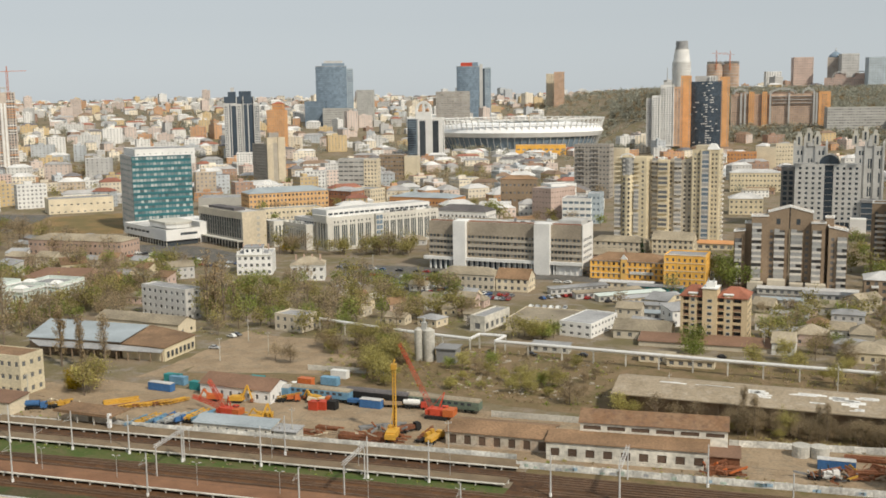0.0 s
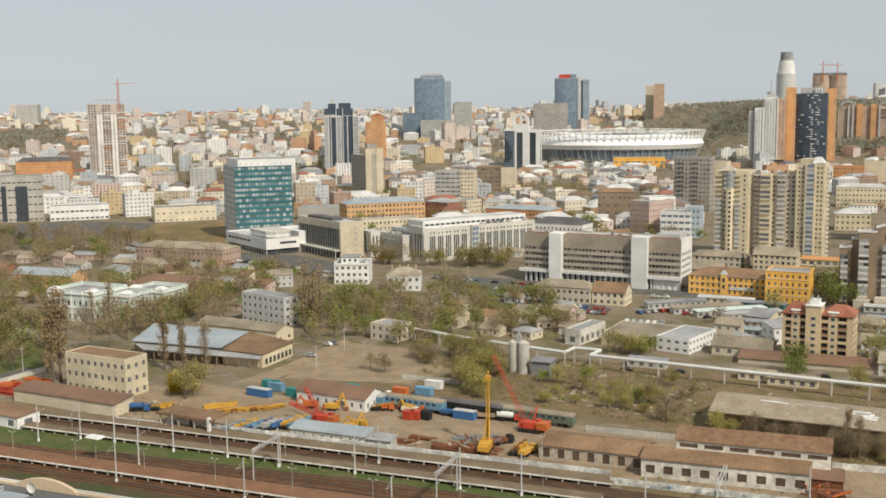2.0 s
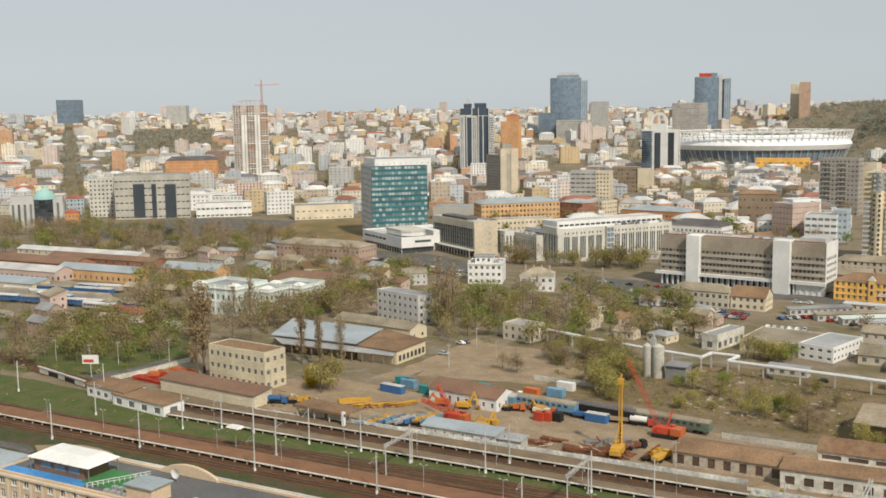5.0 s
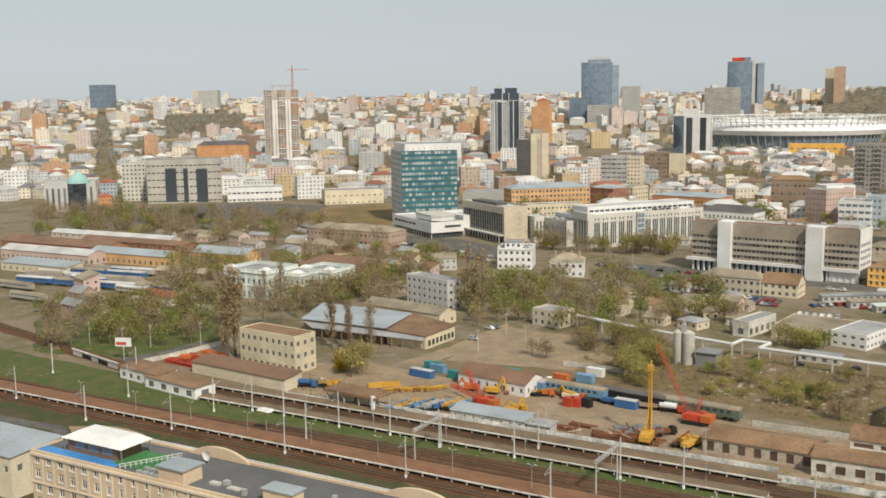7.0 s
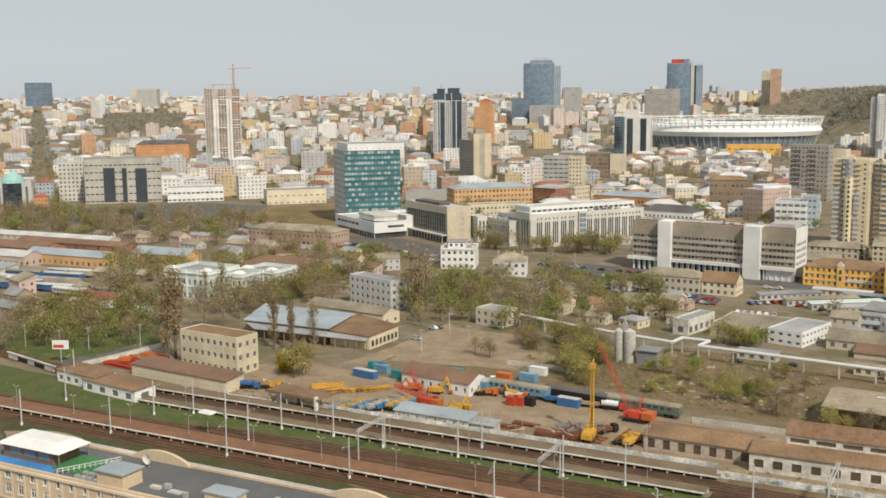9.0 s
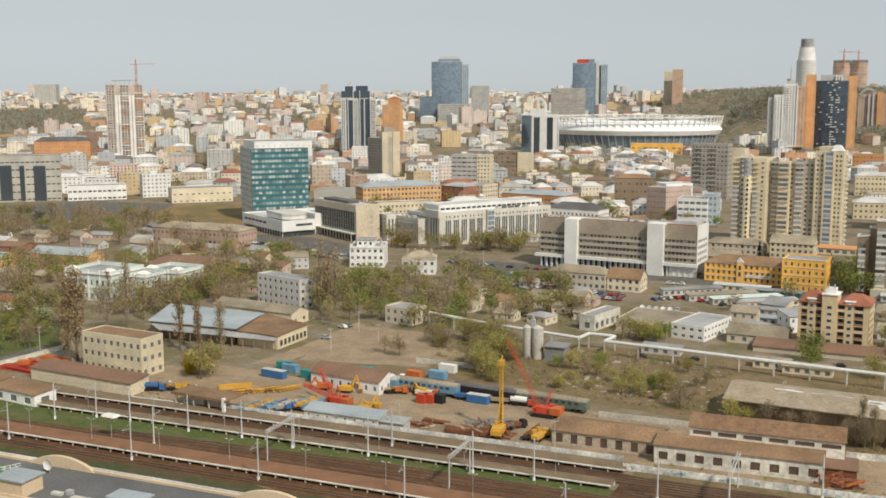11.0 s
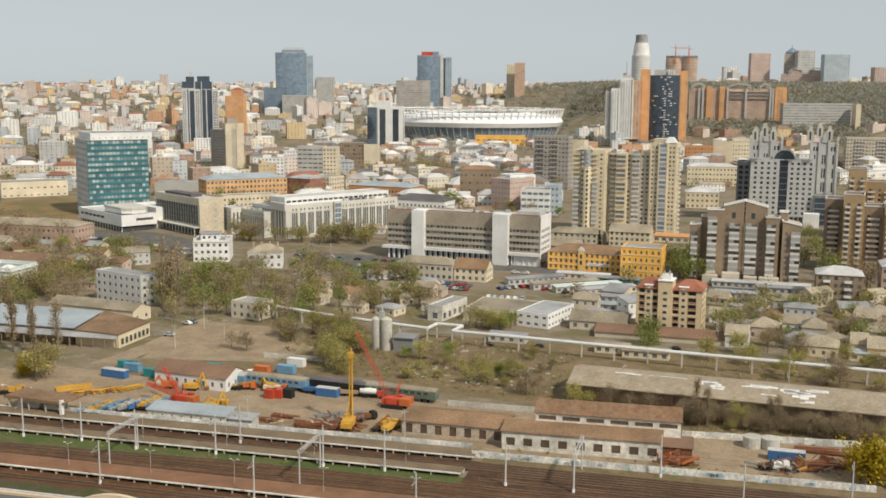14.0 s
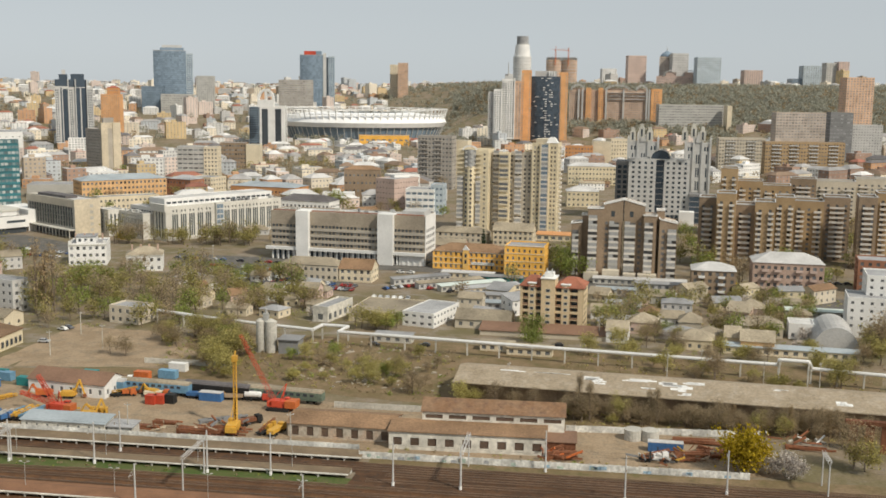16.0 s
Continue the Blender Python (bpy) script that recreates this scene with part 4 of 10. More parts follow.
# its lower wing
h = site("office_wing", "pale office wing with dark strip windows", "building", -306.8, 614.1, -35, 51, 20)
mass(h, 0, 14.7, 0, 11, 0, 15.6, LIGHTFACING, front=grid(1, 13.5, 3, 2, 14.4, 5, (1.4, 1.2)), right=[(1.2 + 2.6 * k, 2.5 + 2.6 * k, 2, 13.4) for k in range(3)], glass=CURTAIN, top=ROOF_PALE)
mass(h, 14.7, 42.5, 7, 20, 0, 15.2, LIGHTFACING, front=[(0.8 + 2.25 * k, 2.0 + 2.25 * k, 2.0, 12.2) for k in range(12)] + [(1.0 + 2.25 * k, 2.0 + 2.25 * k, 13.0, 14.2) for k in range(12)], glass=CURTAIN, top=ROOF_PALE)
mass(h, 20, 44, 12, 20, 15.0, 18.6, PALEGREY, front=grid(0.5, 23.5, 8, 15.6, 17.8, 1, (2.2, 1.1)), top=ROOF_GREY)
roof_plant(h, 5, 15, 42, 8, 12, 15.2, 8)

# institute with window bands between white stair towers
h = site("institute_building", "grey-brown institute with window bands and white stair towers", "building", -173.1, 546.9, -6, 86.3, 20.6)
cols = []
for k in range(42):
    if not (7 < k < 11 or 30 < k < 34):
        cols += [(0.5 + 2.02 * k, 2.05 + 2.02 * k, z, z + 1.45) for z in (7.9, 11.1, 14.3, 17.5)]
mass(h, 0, 86.3, 0, 19.6, 6.6, 25.7, SPANDREL, front=cols, right=(), glass=BLIND_GREY, top=ROOF_PALE, lip=0.6, deep=0.5)
for z in (9.55, 12.75, 15.95):
    Soup().box(0, 86.2, -0.32, -0.004, z, z + 1.35).out("spandrel_band", TAUPE, h)
Soup().box(86.304, 86.64999999999999, -0.4, 19.900000000000002, 6.4, 26.6).out("end_wall", WHITE, h)
for k in range(4):
    for j in range(5):
        Soup().box(86.66, 86.72, 1.2 + 3.4 * j, 2.9 + 3.4 * j, 8.2 + 3.2 * k, 9.7 + 3.2 * k).out("end_window", GLASS, h)
Soup().box(-2.5, 86.89999999999999, -2.0, 0.2, 5.4, 7.0).out("ledge", WHITE, h, "white concrete ledge over the ground floor")
Soup().box(0.5, 85.8, 1.6, 19.1, 0, 6.6).out("ground_floor", GLASS_NIGHT, h)
for k in range(28):
    Soup().box(0.6 + 3.05 * k, 1.3 + 3.05 * k, -0.6, 0.2, 0, 5.4).out("column", WHITE, h)
for k in range(20):
    Soup().box(2.0 + 3.05 * k, 2.7 + 3.05 * k, 1.3, 1.595, 0.3, 5.0).out("mullion", PALEGREY, h)
Soup().box(72, 86.3, -0.2, 1.5, 0, 5.2).out("plinth_wall", WHITE, h)
for a, b in ((15.3, 22.3), (61.0, 69.4)):
    Soup().box(a, b, -3.0, 6, 0, 26.9).out("stair_tower", WHITE, h, "white windowless stair tower")
for a, b in ((1, 14), (23, 60), (70, 85.3)):
    Soup().box(a, b, 0.9, 1.6, 26.3, 26.9).out("roof_edge", BRICK, h)
Soup().box(72, 84.3, 5, 18.6, 25.8, 28.2).out("roof_house", PALEGREY, h)
roof_plant(h, 6, 3, 70, 4, 17.6, 25.7, 14)

# yellow apartment towers
h = site("apartment_tower", "twin yellow apartment towers with white glazed loggias and a beige link", "building", -88.8, 673.2, -6, 64, 26)
LOGGIA = mat("white_loggia_glazing", (0.33, 0.33, 0.32), 0.35, vary=0.15, island=0.3)
F = 2.92
wins = grid(15.6, 20.0, 1, 0.5, 52, 18, (1.3, 1.4))
mass(h, 0, 20.2, 0, 20, 0, 52.4, PALEYELLOW, front=wins, right=grid(1, 19, 5, 0.5, 52, 18, (1.5, 1.4)), left=grid(1, 19, 4, 0.5, 52, 18, (1.3, 1.4)), glass=BLIND_HOME, top=ROOF_PALE, lip=1.2)
arc = [(4.6 + 7.6 * k / 6, -2.6 * math.sin(math.pi * k / 6) - 0.003) for k in range(7)]
Soup().solid([(x, y, 1.0) for x, y in arc], [(x, y, 43.0) for x, y in arc]).out("bay", PALEYELLOW, h)
Soup().solid([(x, y, 43.0) for x, y in arc], [(x, y, 53.5) for x, y in arc]).out("glazed_bay", LOGGIA, h, "grey-blue glazed top of the bay")
for k in range(18):
    z = 0.6 + k * F
    for x in (6.4, 9.6):
        Soup().box(x - 0.55, x + 0.55, -2.75, -2.2, z + 0.9, z + 2.3).out("bay_window", GLASS_DARK if k < 14 else PALEGREY, h)
    for a, b in ((0.1, 4.4), (12.4, 15.6)):
        e = Soup().box(a, b, -1.5, -0.004, z, z + 0.18)
        e.box(a, b, -1.5, -1.38, z + 0.18, z + 1.15)
        bal = e.out("balcony", PALEPINK if k < 13 else PALEYELLOW, h)
        if k < 12 and (k * 7 + int(a)) % 5 < 4:
            Soup().box(a + 0.1, b - 0.1, -1.42, -1.3, z + 1.16, z + F - 0.03).out("balcony_glazing", LOGGIA, bal)
for k in range(8):
    p0, p1 = math.pi * k / 8, math.pi * (k + 1) / 8
    Soup().beam((8.4 - 4.4 * math.cos(p0), -1.2, 53.4 + 2.6 * math.sin(p0)), (8.4 - 4.4 * math.cos(p1), -1.2, 53.4 + 2.6 * math.sin(p1)), 0.9).out("arch_piece", WHITE, h)
mass(h, 20.2, 47.2, 9, 22, 0, 51.2, BEIGE, front=grid(0.4, 26.6, 9, 0.5, 51, 18, (1.5, 1.5)), glass=BLIND_HOME, top=ROOF_PALE, lip=0.8)
Soup().box(26.0, 33.0, 5.2, 8.99, 0, 52.0).out("link_pier", PALEYELLOW, h)
for k in range(18):
    z = 0.6 + k * F
    for a, b, yy, m in ((22.0, 25.9, 7.5, PALEPINK), (26.6, 32.4, 4.1, CREAM), (36.0, 40.5, 7.5, PALEPINK)):
        bal = Soup().box(a, b, yy, yy + 1.1, z, z + 1.15).out("balcony", m, h)
        if (k * 5 + int(a)) % 3:
            Soup().box(a + 0.1, b - 0.1, yy + 0.12, yy + 0.2, z + 1.16, z + F - 0.05).out("balcony_glazing", LOGGIA if m is PALEPINK else GLASS, bal)
mass(h, 47.2, 63.6, 6.7, 23, 0, 57.4, PALEYELLOW, front=grid(0.6, 5.2, 2, 0.5, 57, 20, (1.1, 1.4)) + grid(11.4, 15.8, 2, 0.5, 57, 20, (1.1, 1.4)),
     right=grid(1, 15.5, 4, 0.5, 57, 20, (1.5, 1.4)), glass=BLIND_HOME, top=ROOF_PALE, lip=1.2)
Soup().box(52.6, 53.4, 5.2, 6.69, 1, 58.5).out("bay_pier", CREAM, h)
Soup().box(57.6, 58.4, 5.2, 6.69, 1, 58.5).out("bay_pier", CREAM, h)
for k in range(20):
    z = 0.6 + k * 2.86
    bal = Soup().box(53.4, 57.6, 5.3, 6.69, z, z + 1.0).out("balcony", PALEGREY if k % 4 else PALEPINK, h)
    Soup().box(53.4, 57.6, 5.4, 5.5, z + 1.003, z + 2.84).out("balcony_glazing", GLASS_BLUE if k % 3 else LOGGIA, bal)
    Soup().box(63.62, 64.9, 15.5, 20.5, z, z + 1.1).out("balcony", PALEPINK, h)
Soup().box(49, 61, 9, 20, 57.5, 61.0).out("roof_house", CREAM, h)
Soup().solid([(56, 6.4, 58.6), (63.8, 6.4, 58.6), (63.8, 12, 58.6), (56, 12, 58.6)], [(58, 8, 62.2), (61, 8, 62.2), (61, 11, 62.2), (58, 11, 62.2)]).out("penthouse_roof", WHITE, h)
for k in range(5):
    Soup().box(23 + 4 * k, 24.6 + 4 * k, 12, 14, 51.3, 53.6).out("chimney", WHITE if k % 2 else BRICK, h)

# post-modern bank with ribbed towers and a glass arch
h = site("bank_building", "grey post-modern office building with ribbed towers and a dark glass arch", "building", 22.1, 756.7, -3.3, 57, 32)
mass(h, 0, 42.2, 0, 15, 0, 44.3, PORCELAIN, front=grid(1.2, 18.2, 4, 6.5, 43.6, 11, (1.7, 1.7)) + grid(25.2, 41.2, 4, 6.5, 43.6, 11, (1.7, 1.7)) + [(19.0, 24.6, 3, 44.2)] + [(27 + 3 * k, 29.6 + 3 * k, 0.5, 5.6) for k in range(4)],
     glass=GLASS_NIGHT, top=ROOF_GREY, lip=0.6, deep=0.5)
arc = [(21.8 - 7.0 * math.cos(math.pi * k / 14), 44.35 + 7.0 * math.sin(math.pi * k / 14)) for k in range(15)]
Soup().solid([(x, 13.0, z) for x, z in arc], [(x, 1.2, z) for x, z in arc]).out("glass_vault", GLASS_NIGHT, h, "dark glazed barrel vault")
for k in range(14):
    Soup().beam((arc[k][0], 1.0, arc[k][1]), (arc[k + 1][0], 1.0, arc[k + 1][1]), 0.7).out("arch_rib", PORCELAIN, h)
for k in range(10):
    Soup().box(19.0, 24.6, 0.1, 0.32, 4 + 4 * k, 4.35 + 4 * k).out("mullion", DARKGREY, h)
for x0, x1 in ((-2.0, 20.5), (38.4, 56.7)):
    w = x1 - x0
    strips = [(w * q - 0.45, w * q + 0.45, z, z + 6.6) for q in (0.17, 0.46, 0.54, 0.83) for z in (22, 31.5, 41)]
    mass(h, x0, x1, 16, 31, 0, 54.5, PORCELAIN, front=strips + [(w * q - 0.55, w * q + 0.55, 50, 53) for q in (0.14, 0.24, 0.76, 0.86)], right=grid(1, 14, 4, 6, 52, 12, (1.4, 1.9)), glass=GLASS_NIGHT, lip=1.0)
    for a, b, top in ((0.0, 0.07, 58.5), (0.3, 0.37, 61.5), (0.63, 0.70, 61.5), (0.93, 1.0, 58.5)):
        s = Soup().box(x0 + w * a, x0 + w * b, 15.2, 17.2, 0, top)
        m = x0 + w * (a + b) / 2
        s.solid([(x0 + w * a, 15.2, top), (x0 + w * b, 15.2, top), (x0 + w * b, 17.2, top), (x0 + w * a, 17.2, top)], [(m - .1, 16.1, top + 2), (m + .1, 16.1, top + 2), (m + .1, 16.3, top + 2), (m - .1, 16.3, top + 2)])
        s.out("rib", PORCELAIN, h)
    Soup().box(x0 + w * 0.37, x0 + w * 0.63, 16.4, 28, 54.6, 60.5).out("crown", PALEGREY, h)
    e = x0 + w * 0.5
    Soup().solid([(e - w * 0.1, 15.4, 56), (e + w * 0.1, 15.4, 56), (e + w * 0.1, 16.3, 56), (e - w * 0.1, 16.3, 56)], [(e - 0.3, 15.4, 63.6), (e + 0.3, 15.4, 63.6), (e + 0.3, 16.3, 63.6), (e - 0.3, 16.3, 63.6)]).out("pointed_gable", PORCELAIN, h)
mass(h, -9.3, -0.01, 8, 26, 0, 41.5, DARKGREY, front=grid(0.8, 8.6, 2, 4, 40, 10, (2.6, 2.4)), glass=GLASS_NIGHT)
mass(h, 42.3, 52.0, -3, 10, 0, 20.5, DARKGREY, front=[(0.3, 9.4, 1 + 3.8 * k, 4.2 + 3.8 * k) for k in range(5)], glass=GLASS_NIGHT)
Soup().box(36, 46, -14, -4, 0, 9.5).out("annexe", WHITE, h)

# stepped brown brick tower block
h = site("apartment_tower", "stepped brown brick apartment block with pale loggia strips and white copings", "building", -11.6, 520.0, -2, 51, 16)
for x0, x1, y0, hl, hr, a, b, top in ((0, 5.1, 2, 27.0, 27.6, 0.1, 0.72, 24), (5.1, 8.0, 4, 31, 31, 0, 0, 0), (8.0, 15.6, 0, 34.8, 35.0, 0.05, 0.62, 31), (15.6, 25.0, 1, 36.8, 39.4, 0.30, 0.80, 28.5),
                                      (25.5, 35.6, 1.2, 39.4, 36.8, 0.04, 0.56, 28.5), (35.0, 41.3, -1, 32.2, 32.2, 0.08, 0.72, 29), (41.3, 45.0, 4, 34.4, 34.4, 0, 0, 0), (42.6, 51.0, -2, 30.8, 29.0, 0.46, 0.96, 26)):
    w = x1 - x0
    Soup().solid([(x0, y0, 0), (x1, y0, 0), (x1, 16, 0), (x0, 16, 0)], [(x0, y0, hl), (x1, y0, hr), (x1, 16, hr), (x0, 16, hl)]).out("wall", BROWN, h)
    for p, q in (((x0, y0, hl), (x1, y0, hr)), ((x1, y0, hr), (x1, y0 + 7, hr)), ((x0, y0, hl), (x0, y0 + 7, hl)), ((x0, y0 + 7, hl), (x1, y0 + 7, hr))):
        Soup().beam(Vector(p) + Vector((0, 0, 0.3)), Vector(q) + Vector((0, 0, 0.3)), 0.55, 0.6).out("coping", WHITE, h)
    if b:
        n = int(top / 2.75)
        xa, xb = x0 + w * a, x0 + w * b
        # panel on the wall face; its colour carries the shade of the loggias
        Soup().box(xa, xb, y0 - 0.25, y0 - 0.004, 1.5, top).out("loggia_back", BLIND_HOME, h, "shaded recess of the loggias")
        Soup().box(xb, xb + 0.3, y0 - 1.2, y0 - 0.004, 1.0, top + 0.6).out("loggia_side", BROWN, h)
        for k in range(n):
            z = 1.8 + k * 2.75
            bal = Soup().box(xa, xb, y0 - 1.15, y0 - 0.26, z - 0.1, z + 0.08).box(xa, xb, y0 - 1.25, y0 - 1.15, z - 0.1, z + 1.05).out("balcony", PALEPINK if (k * 3 + int(x0)) % 7 else GREY, h)
            if (k * 5 + int(x0)) % 4 < 3:
                Soup().box(xa + 0.1, xb - 0.1 if k % 3 else (xa + xb) / 2, y0 - 1.2, y0 - 1.12, z + 1.06, z + 2.6).out("balcony_glazing", LOGGIA, bal)
            if w > 9 or x0 > 42:
                c = x0 + w * (0.16 if x0 < 20 else 0.76 if x0 < 40 else 0.22)
                Soup().box(c - 0.7, c + 0.7, y0 - 0.05, y0 - 0.003, z + 0.7, z + 2.1).out("window", BLIND_HOME, h)
        if top == 28.5:
            c = (xa + xb) / 2 + (0.6 if x0 > 20 else -0.6)
            Soup().box(c - 0.9, c + 0.9, y0 - 0.05, y0 - 0.003, 31.2, 34.0).out("attic_window", GLASS_DARK, h)
    for k in range(11):
        Soup().box(x1 + 0.003, x1 + 0.05, y0 + 1.0, y0 + 2.0, 2.6 + k * 2.4, 4.0 + k * 2.4).out("side_window", GLASS_DARK, h) if hr > 30 else None
for a, b in ((7, 14), (16, 24), (26, 32), (33, 42)):
    Soup().box(a, b, -7, -1.3, 0, 4.2 if a != 16 else 5.6).out("porch", BEIGE, h)

# black and white twin tower
h = site("twin_tower", "white office tower in two steps with black glass bands and caps", "building", -741.3, 1366.9, 27.5, 54, 34)
mass(h, 4, 22, 0, 26, 0, 87, PORCELAIN, front=[(7.5, 9.2, 8, 86), (10.5, 17.0, 4, 84)] + grid(0.5, 5.5, 2, 4, 84, 24, (1.4, 1.8)), glass=GLASS_NIGHT, left=grid(1, 25, 6, 2, 86, 24, (2.6, 2.2)))
Soup().box(4.6, 21.4, 0.6, 24, 87, 97).out("cap", GLASS_NIGHT, h, "black glazed cap")
Soup().box(10, 21.4, 3, 22, 97, 104).out("upper_cap", GLASS_NIGHT, h, "black glazed cap")
mass(h, 22, 54, 2, 34, 0, 86, PORCELAIN, front=[(9.8, 15.0, 12, 85.9), (16.5, 23.4, 12, 85.9)] + grid(0.6, 5.6, 2, 4, 84, 24, (1.5, 1.9)) + grid(24.6, 31.4, 3, 4, 84, 24, (1.5, 1.9)), right=grid(1, 31, 8, 4, 84, 24, (1.8, 1.9)), glass=GLASS_NIGHT)
for a, b, za, zb, y in ((22.4, 46, 86.6, 97, 2.6), (25.5, 43, 97, 104.6, 5)):
    Soup().box(a, b, y, 28, za, zb).out("cap", GLASS_NIGHT, h, "black glazed cap")
Soup().box(14, 19, 6, 14, 104, 110).out("mast_base", PALEGREY, h)
for x in (21.7, 31.2, 46.3):
    Soup().box(x - 0.6, x + 0.6, -0.8, 1.9, 0, 97.5).out("fin", PORCELAIN, h)

# tan slab; the light on its end is put into a paler, sandy colour
h = site("office_tower", "grey-brown slab tower with a sandy end wall", "building", -538.1, 1059.7, -35, 32.4, 22)
mass(h, 0, 32.4, 0, 21.7, 0, 44.5, GREYBROWN, front=grid(1, 31, 10, 4, 44, 13, (1.5, 1.4)), right=(), glass=BLIND_GREY)
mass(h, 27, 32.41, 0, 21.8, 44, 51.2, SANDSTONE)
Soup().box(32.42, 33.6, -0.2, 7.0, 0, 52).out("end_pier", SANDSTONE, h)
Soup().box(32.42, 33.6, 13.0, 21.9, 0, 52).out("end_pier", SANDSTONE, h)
Soup().box(32.42, 32.7, 7.0, 13.0, 0, 46).out("recess", TAUPE, h)
Soup().box(29, 32.3, 3, 15, 52, 57).out("roof_house", GREYBROWN, h)

# dark curved tower between orange wings
h = site("apartment_tower", "tower with a curved dark glass front between orange wings", "building", -114.8, 1585.9, 2.9, 69, 36, 14)
for a, b, top, y in ((0, 14.6, 104, 0), (55.5, 68.4, 101.5, 3)):
    mass(h, a, b, y, 32, -10, top, BRIGHTORANGE, front=grid(0.3, 3.6, 1, 0, top - 3, 28, (2.2, 2.2)) + grid(b - a - 4, b - a - 0.4, 1, 0, top - 3, 28, (1.8, 2.0)), glass=GREYPINK, lip=0.8)
rr = random.Random(8)
panes, marks = Soup(), Soup()
for k in range(16):
    a0, a1 = -0.62 + 1.24 * k / 16, -0.62 + 1.24 * (k + 1) / 16
    p0, p1 = (35 + 38 * math.sin(a0), 28 - 38 * math.cos(a0) + 4), (35 + 38 * math.sin(a1), 28 - 38 * math.cos(a1) + 4)
    for j in range(30):
        z = -6 + j * 3.4
        panes.quad((*p0, z), (*p1, z), (*p1, z + 3.3), (*p0, z + 3.3))
        if rr.random() < (0.34 if 6 < k < 12 else 0.05) + (0.2 if k in (6, 8) else 0):
            q0, q1 = Vector((*p0, 0)), Vector((*p1, 0))
            marks.beam(q0 + Vector((0, -0.3, z + 0.6)), q1 + Vector((0, -0.3, z + 0.6)), 0.8, 1.5)
tagged(panes.out("glass_front", GLASS_NIGHT, h, "curved dark blue glass front"), kind="stuff")
tagged(marks.out("balcony_parapet", PORCELAIN, h), kind="stuff")
Soup().box(12, 58, 8, 32, -10, 95).out("core", DARKGREY, h)
Soup().box(20, 52, 6, 24, 95, 104).out("roof_house", PALEGREY, h)
for k in range(3):
    Soup().box(40 + 3.6 * k, 42 + 3.6 * k, 3, 6, 95, 103.5).out("roof_fin", WHITE, h)

# white stepped tower with a mast
h = site("apartment_tower", "white stepped apartment tower with banded balconies and a mast", "building", -160.7, 1551.7, 5, 48.5, 28, 18)
for a, b, y, top, m in ((0, 8, 4, 68, PALEGREY), (8, 20, 0, 72, WHITE), (20, 39, 2, 87, WHITE), (39, 48.5, 6, 84, SALMON)):
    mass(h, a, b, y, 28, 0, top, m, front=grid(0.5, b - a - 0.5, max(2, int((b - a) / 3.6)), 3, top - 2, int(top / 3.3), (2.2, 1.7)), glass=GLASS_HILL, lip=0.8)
    if m is WHITE:
        for k in range(int(top / 3.3) - 1):
            Soup().box(a + 1, a + (b - a) * 0.45, y - 1.3, y - 0.004, 3.2 + 3.3 * k, 4.5 + 3.3 * k).out("balcony", WHITE, h)
        Soup().box(b - 1.4, b - 0.2, y - 1.0, y - 0.004, 0, top + 2).out("fin", WHITE, h)
Soup().box(24, 36, 6, 20, 87, 92).out("roof_house", PORCELAIN, h)
Soup().tube((29, 10, 92), (29, 10, 112), 0.9, 0.4, 8).out("mast", METAL, h)

# salmon quarter with arched attics
h = site("apartment_block", "long brown and salmon apartment block with arched attics and grey fins", "building", -48.5, 1749.3, -0.8, 149, 30, 20)
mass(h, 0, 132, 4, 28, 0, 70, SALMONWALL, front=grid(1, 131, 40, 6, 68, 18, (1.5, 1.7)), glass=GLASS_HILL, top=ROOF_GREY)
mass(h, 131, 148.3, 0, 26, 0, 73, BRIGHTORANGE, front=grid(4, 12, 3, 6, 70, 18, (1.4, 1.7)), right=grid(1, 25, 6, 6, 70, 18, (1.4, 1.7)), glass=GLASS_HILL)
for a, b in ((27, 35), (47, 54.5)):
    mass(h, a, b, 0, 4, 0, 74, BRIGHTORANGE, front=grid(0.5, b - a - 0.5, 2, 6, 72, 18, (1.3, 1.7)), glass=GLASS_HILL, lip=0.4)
for x in (14, 20, 58, 86, 123, 127):
    Soup().box(x, x + 2.6, 0.5, 3.99, 0, 72).out("fin", PORCELAIN, h)
for c, r in ((14, 12), (78, 21), (116, 9)):
    for k in range(12):
        p0, p1 = math.pi * k / 12, math.pi * (k + 1) / 12
        for f in (1.0, 0.82):
            Soup().beam((c - r * f * math.cos(p0), 3, 70.5 + 9 * f * math.sin(p0)), (c - r * f * math.cos(p1), 3, 70.5 + 9 * f * math.sin(p1)), 1.0).out("arch_rib", PORCELAIN, h)
    Soup().box(c - r * 0.8, c + r * 0.8, 6, 16, 70, 74).out("attic", SALMONWALL, h)
for k in range(3):
    Soup().box(62, 128, 1.5, 3.9, 56 + 5.2 * k, 56.8 + 5.2 * k).out("ledge", PORCELAIN, h)

# tapering round tower on the hill
h = site("round_tower", "tall pale round tower tapering towards a grey top", "building", -172.6, 2390.6, 4.1, 30, 30, 90)
for za, zb, r0, r1, m in ((0, 72, 20.2, 20.0, WHITE), (72, 98, 18.4, 15.2, WHITE), (98, 100, 14.9, 14.9, GREY), (100, 116.5, 13.2, 13.0, ROOF_GREY)):
    Soup().tube((0, 12, za), (0, 12, zb), r0, r1, 28).out("drum", m, h)
for k in range(22):
    Soup().tube((0, 12, 3 + 3.2 * k), (0, 12, 3.8 + 3.2 * k), 20.35, 20.33, 28).out("window_band", GREY, h)

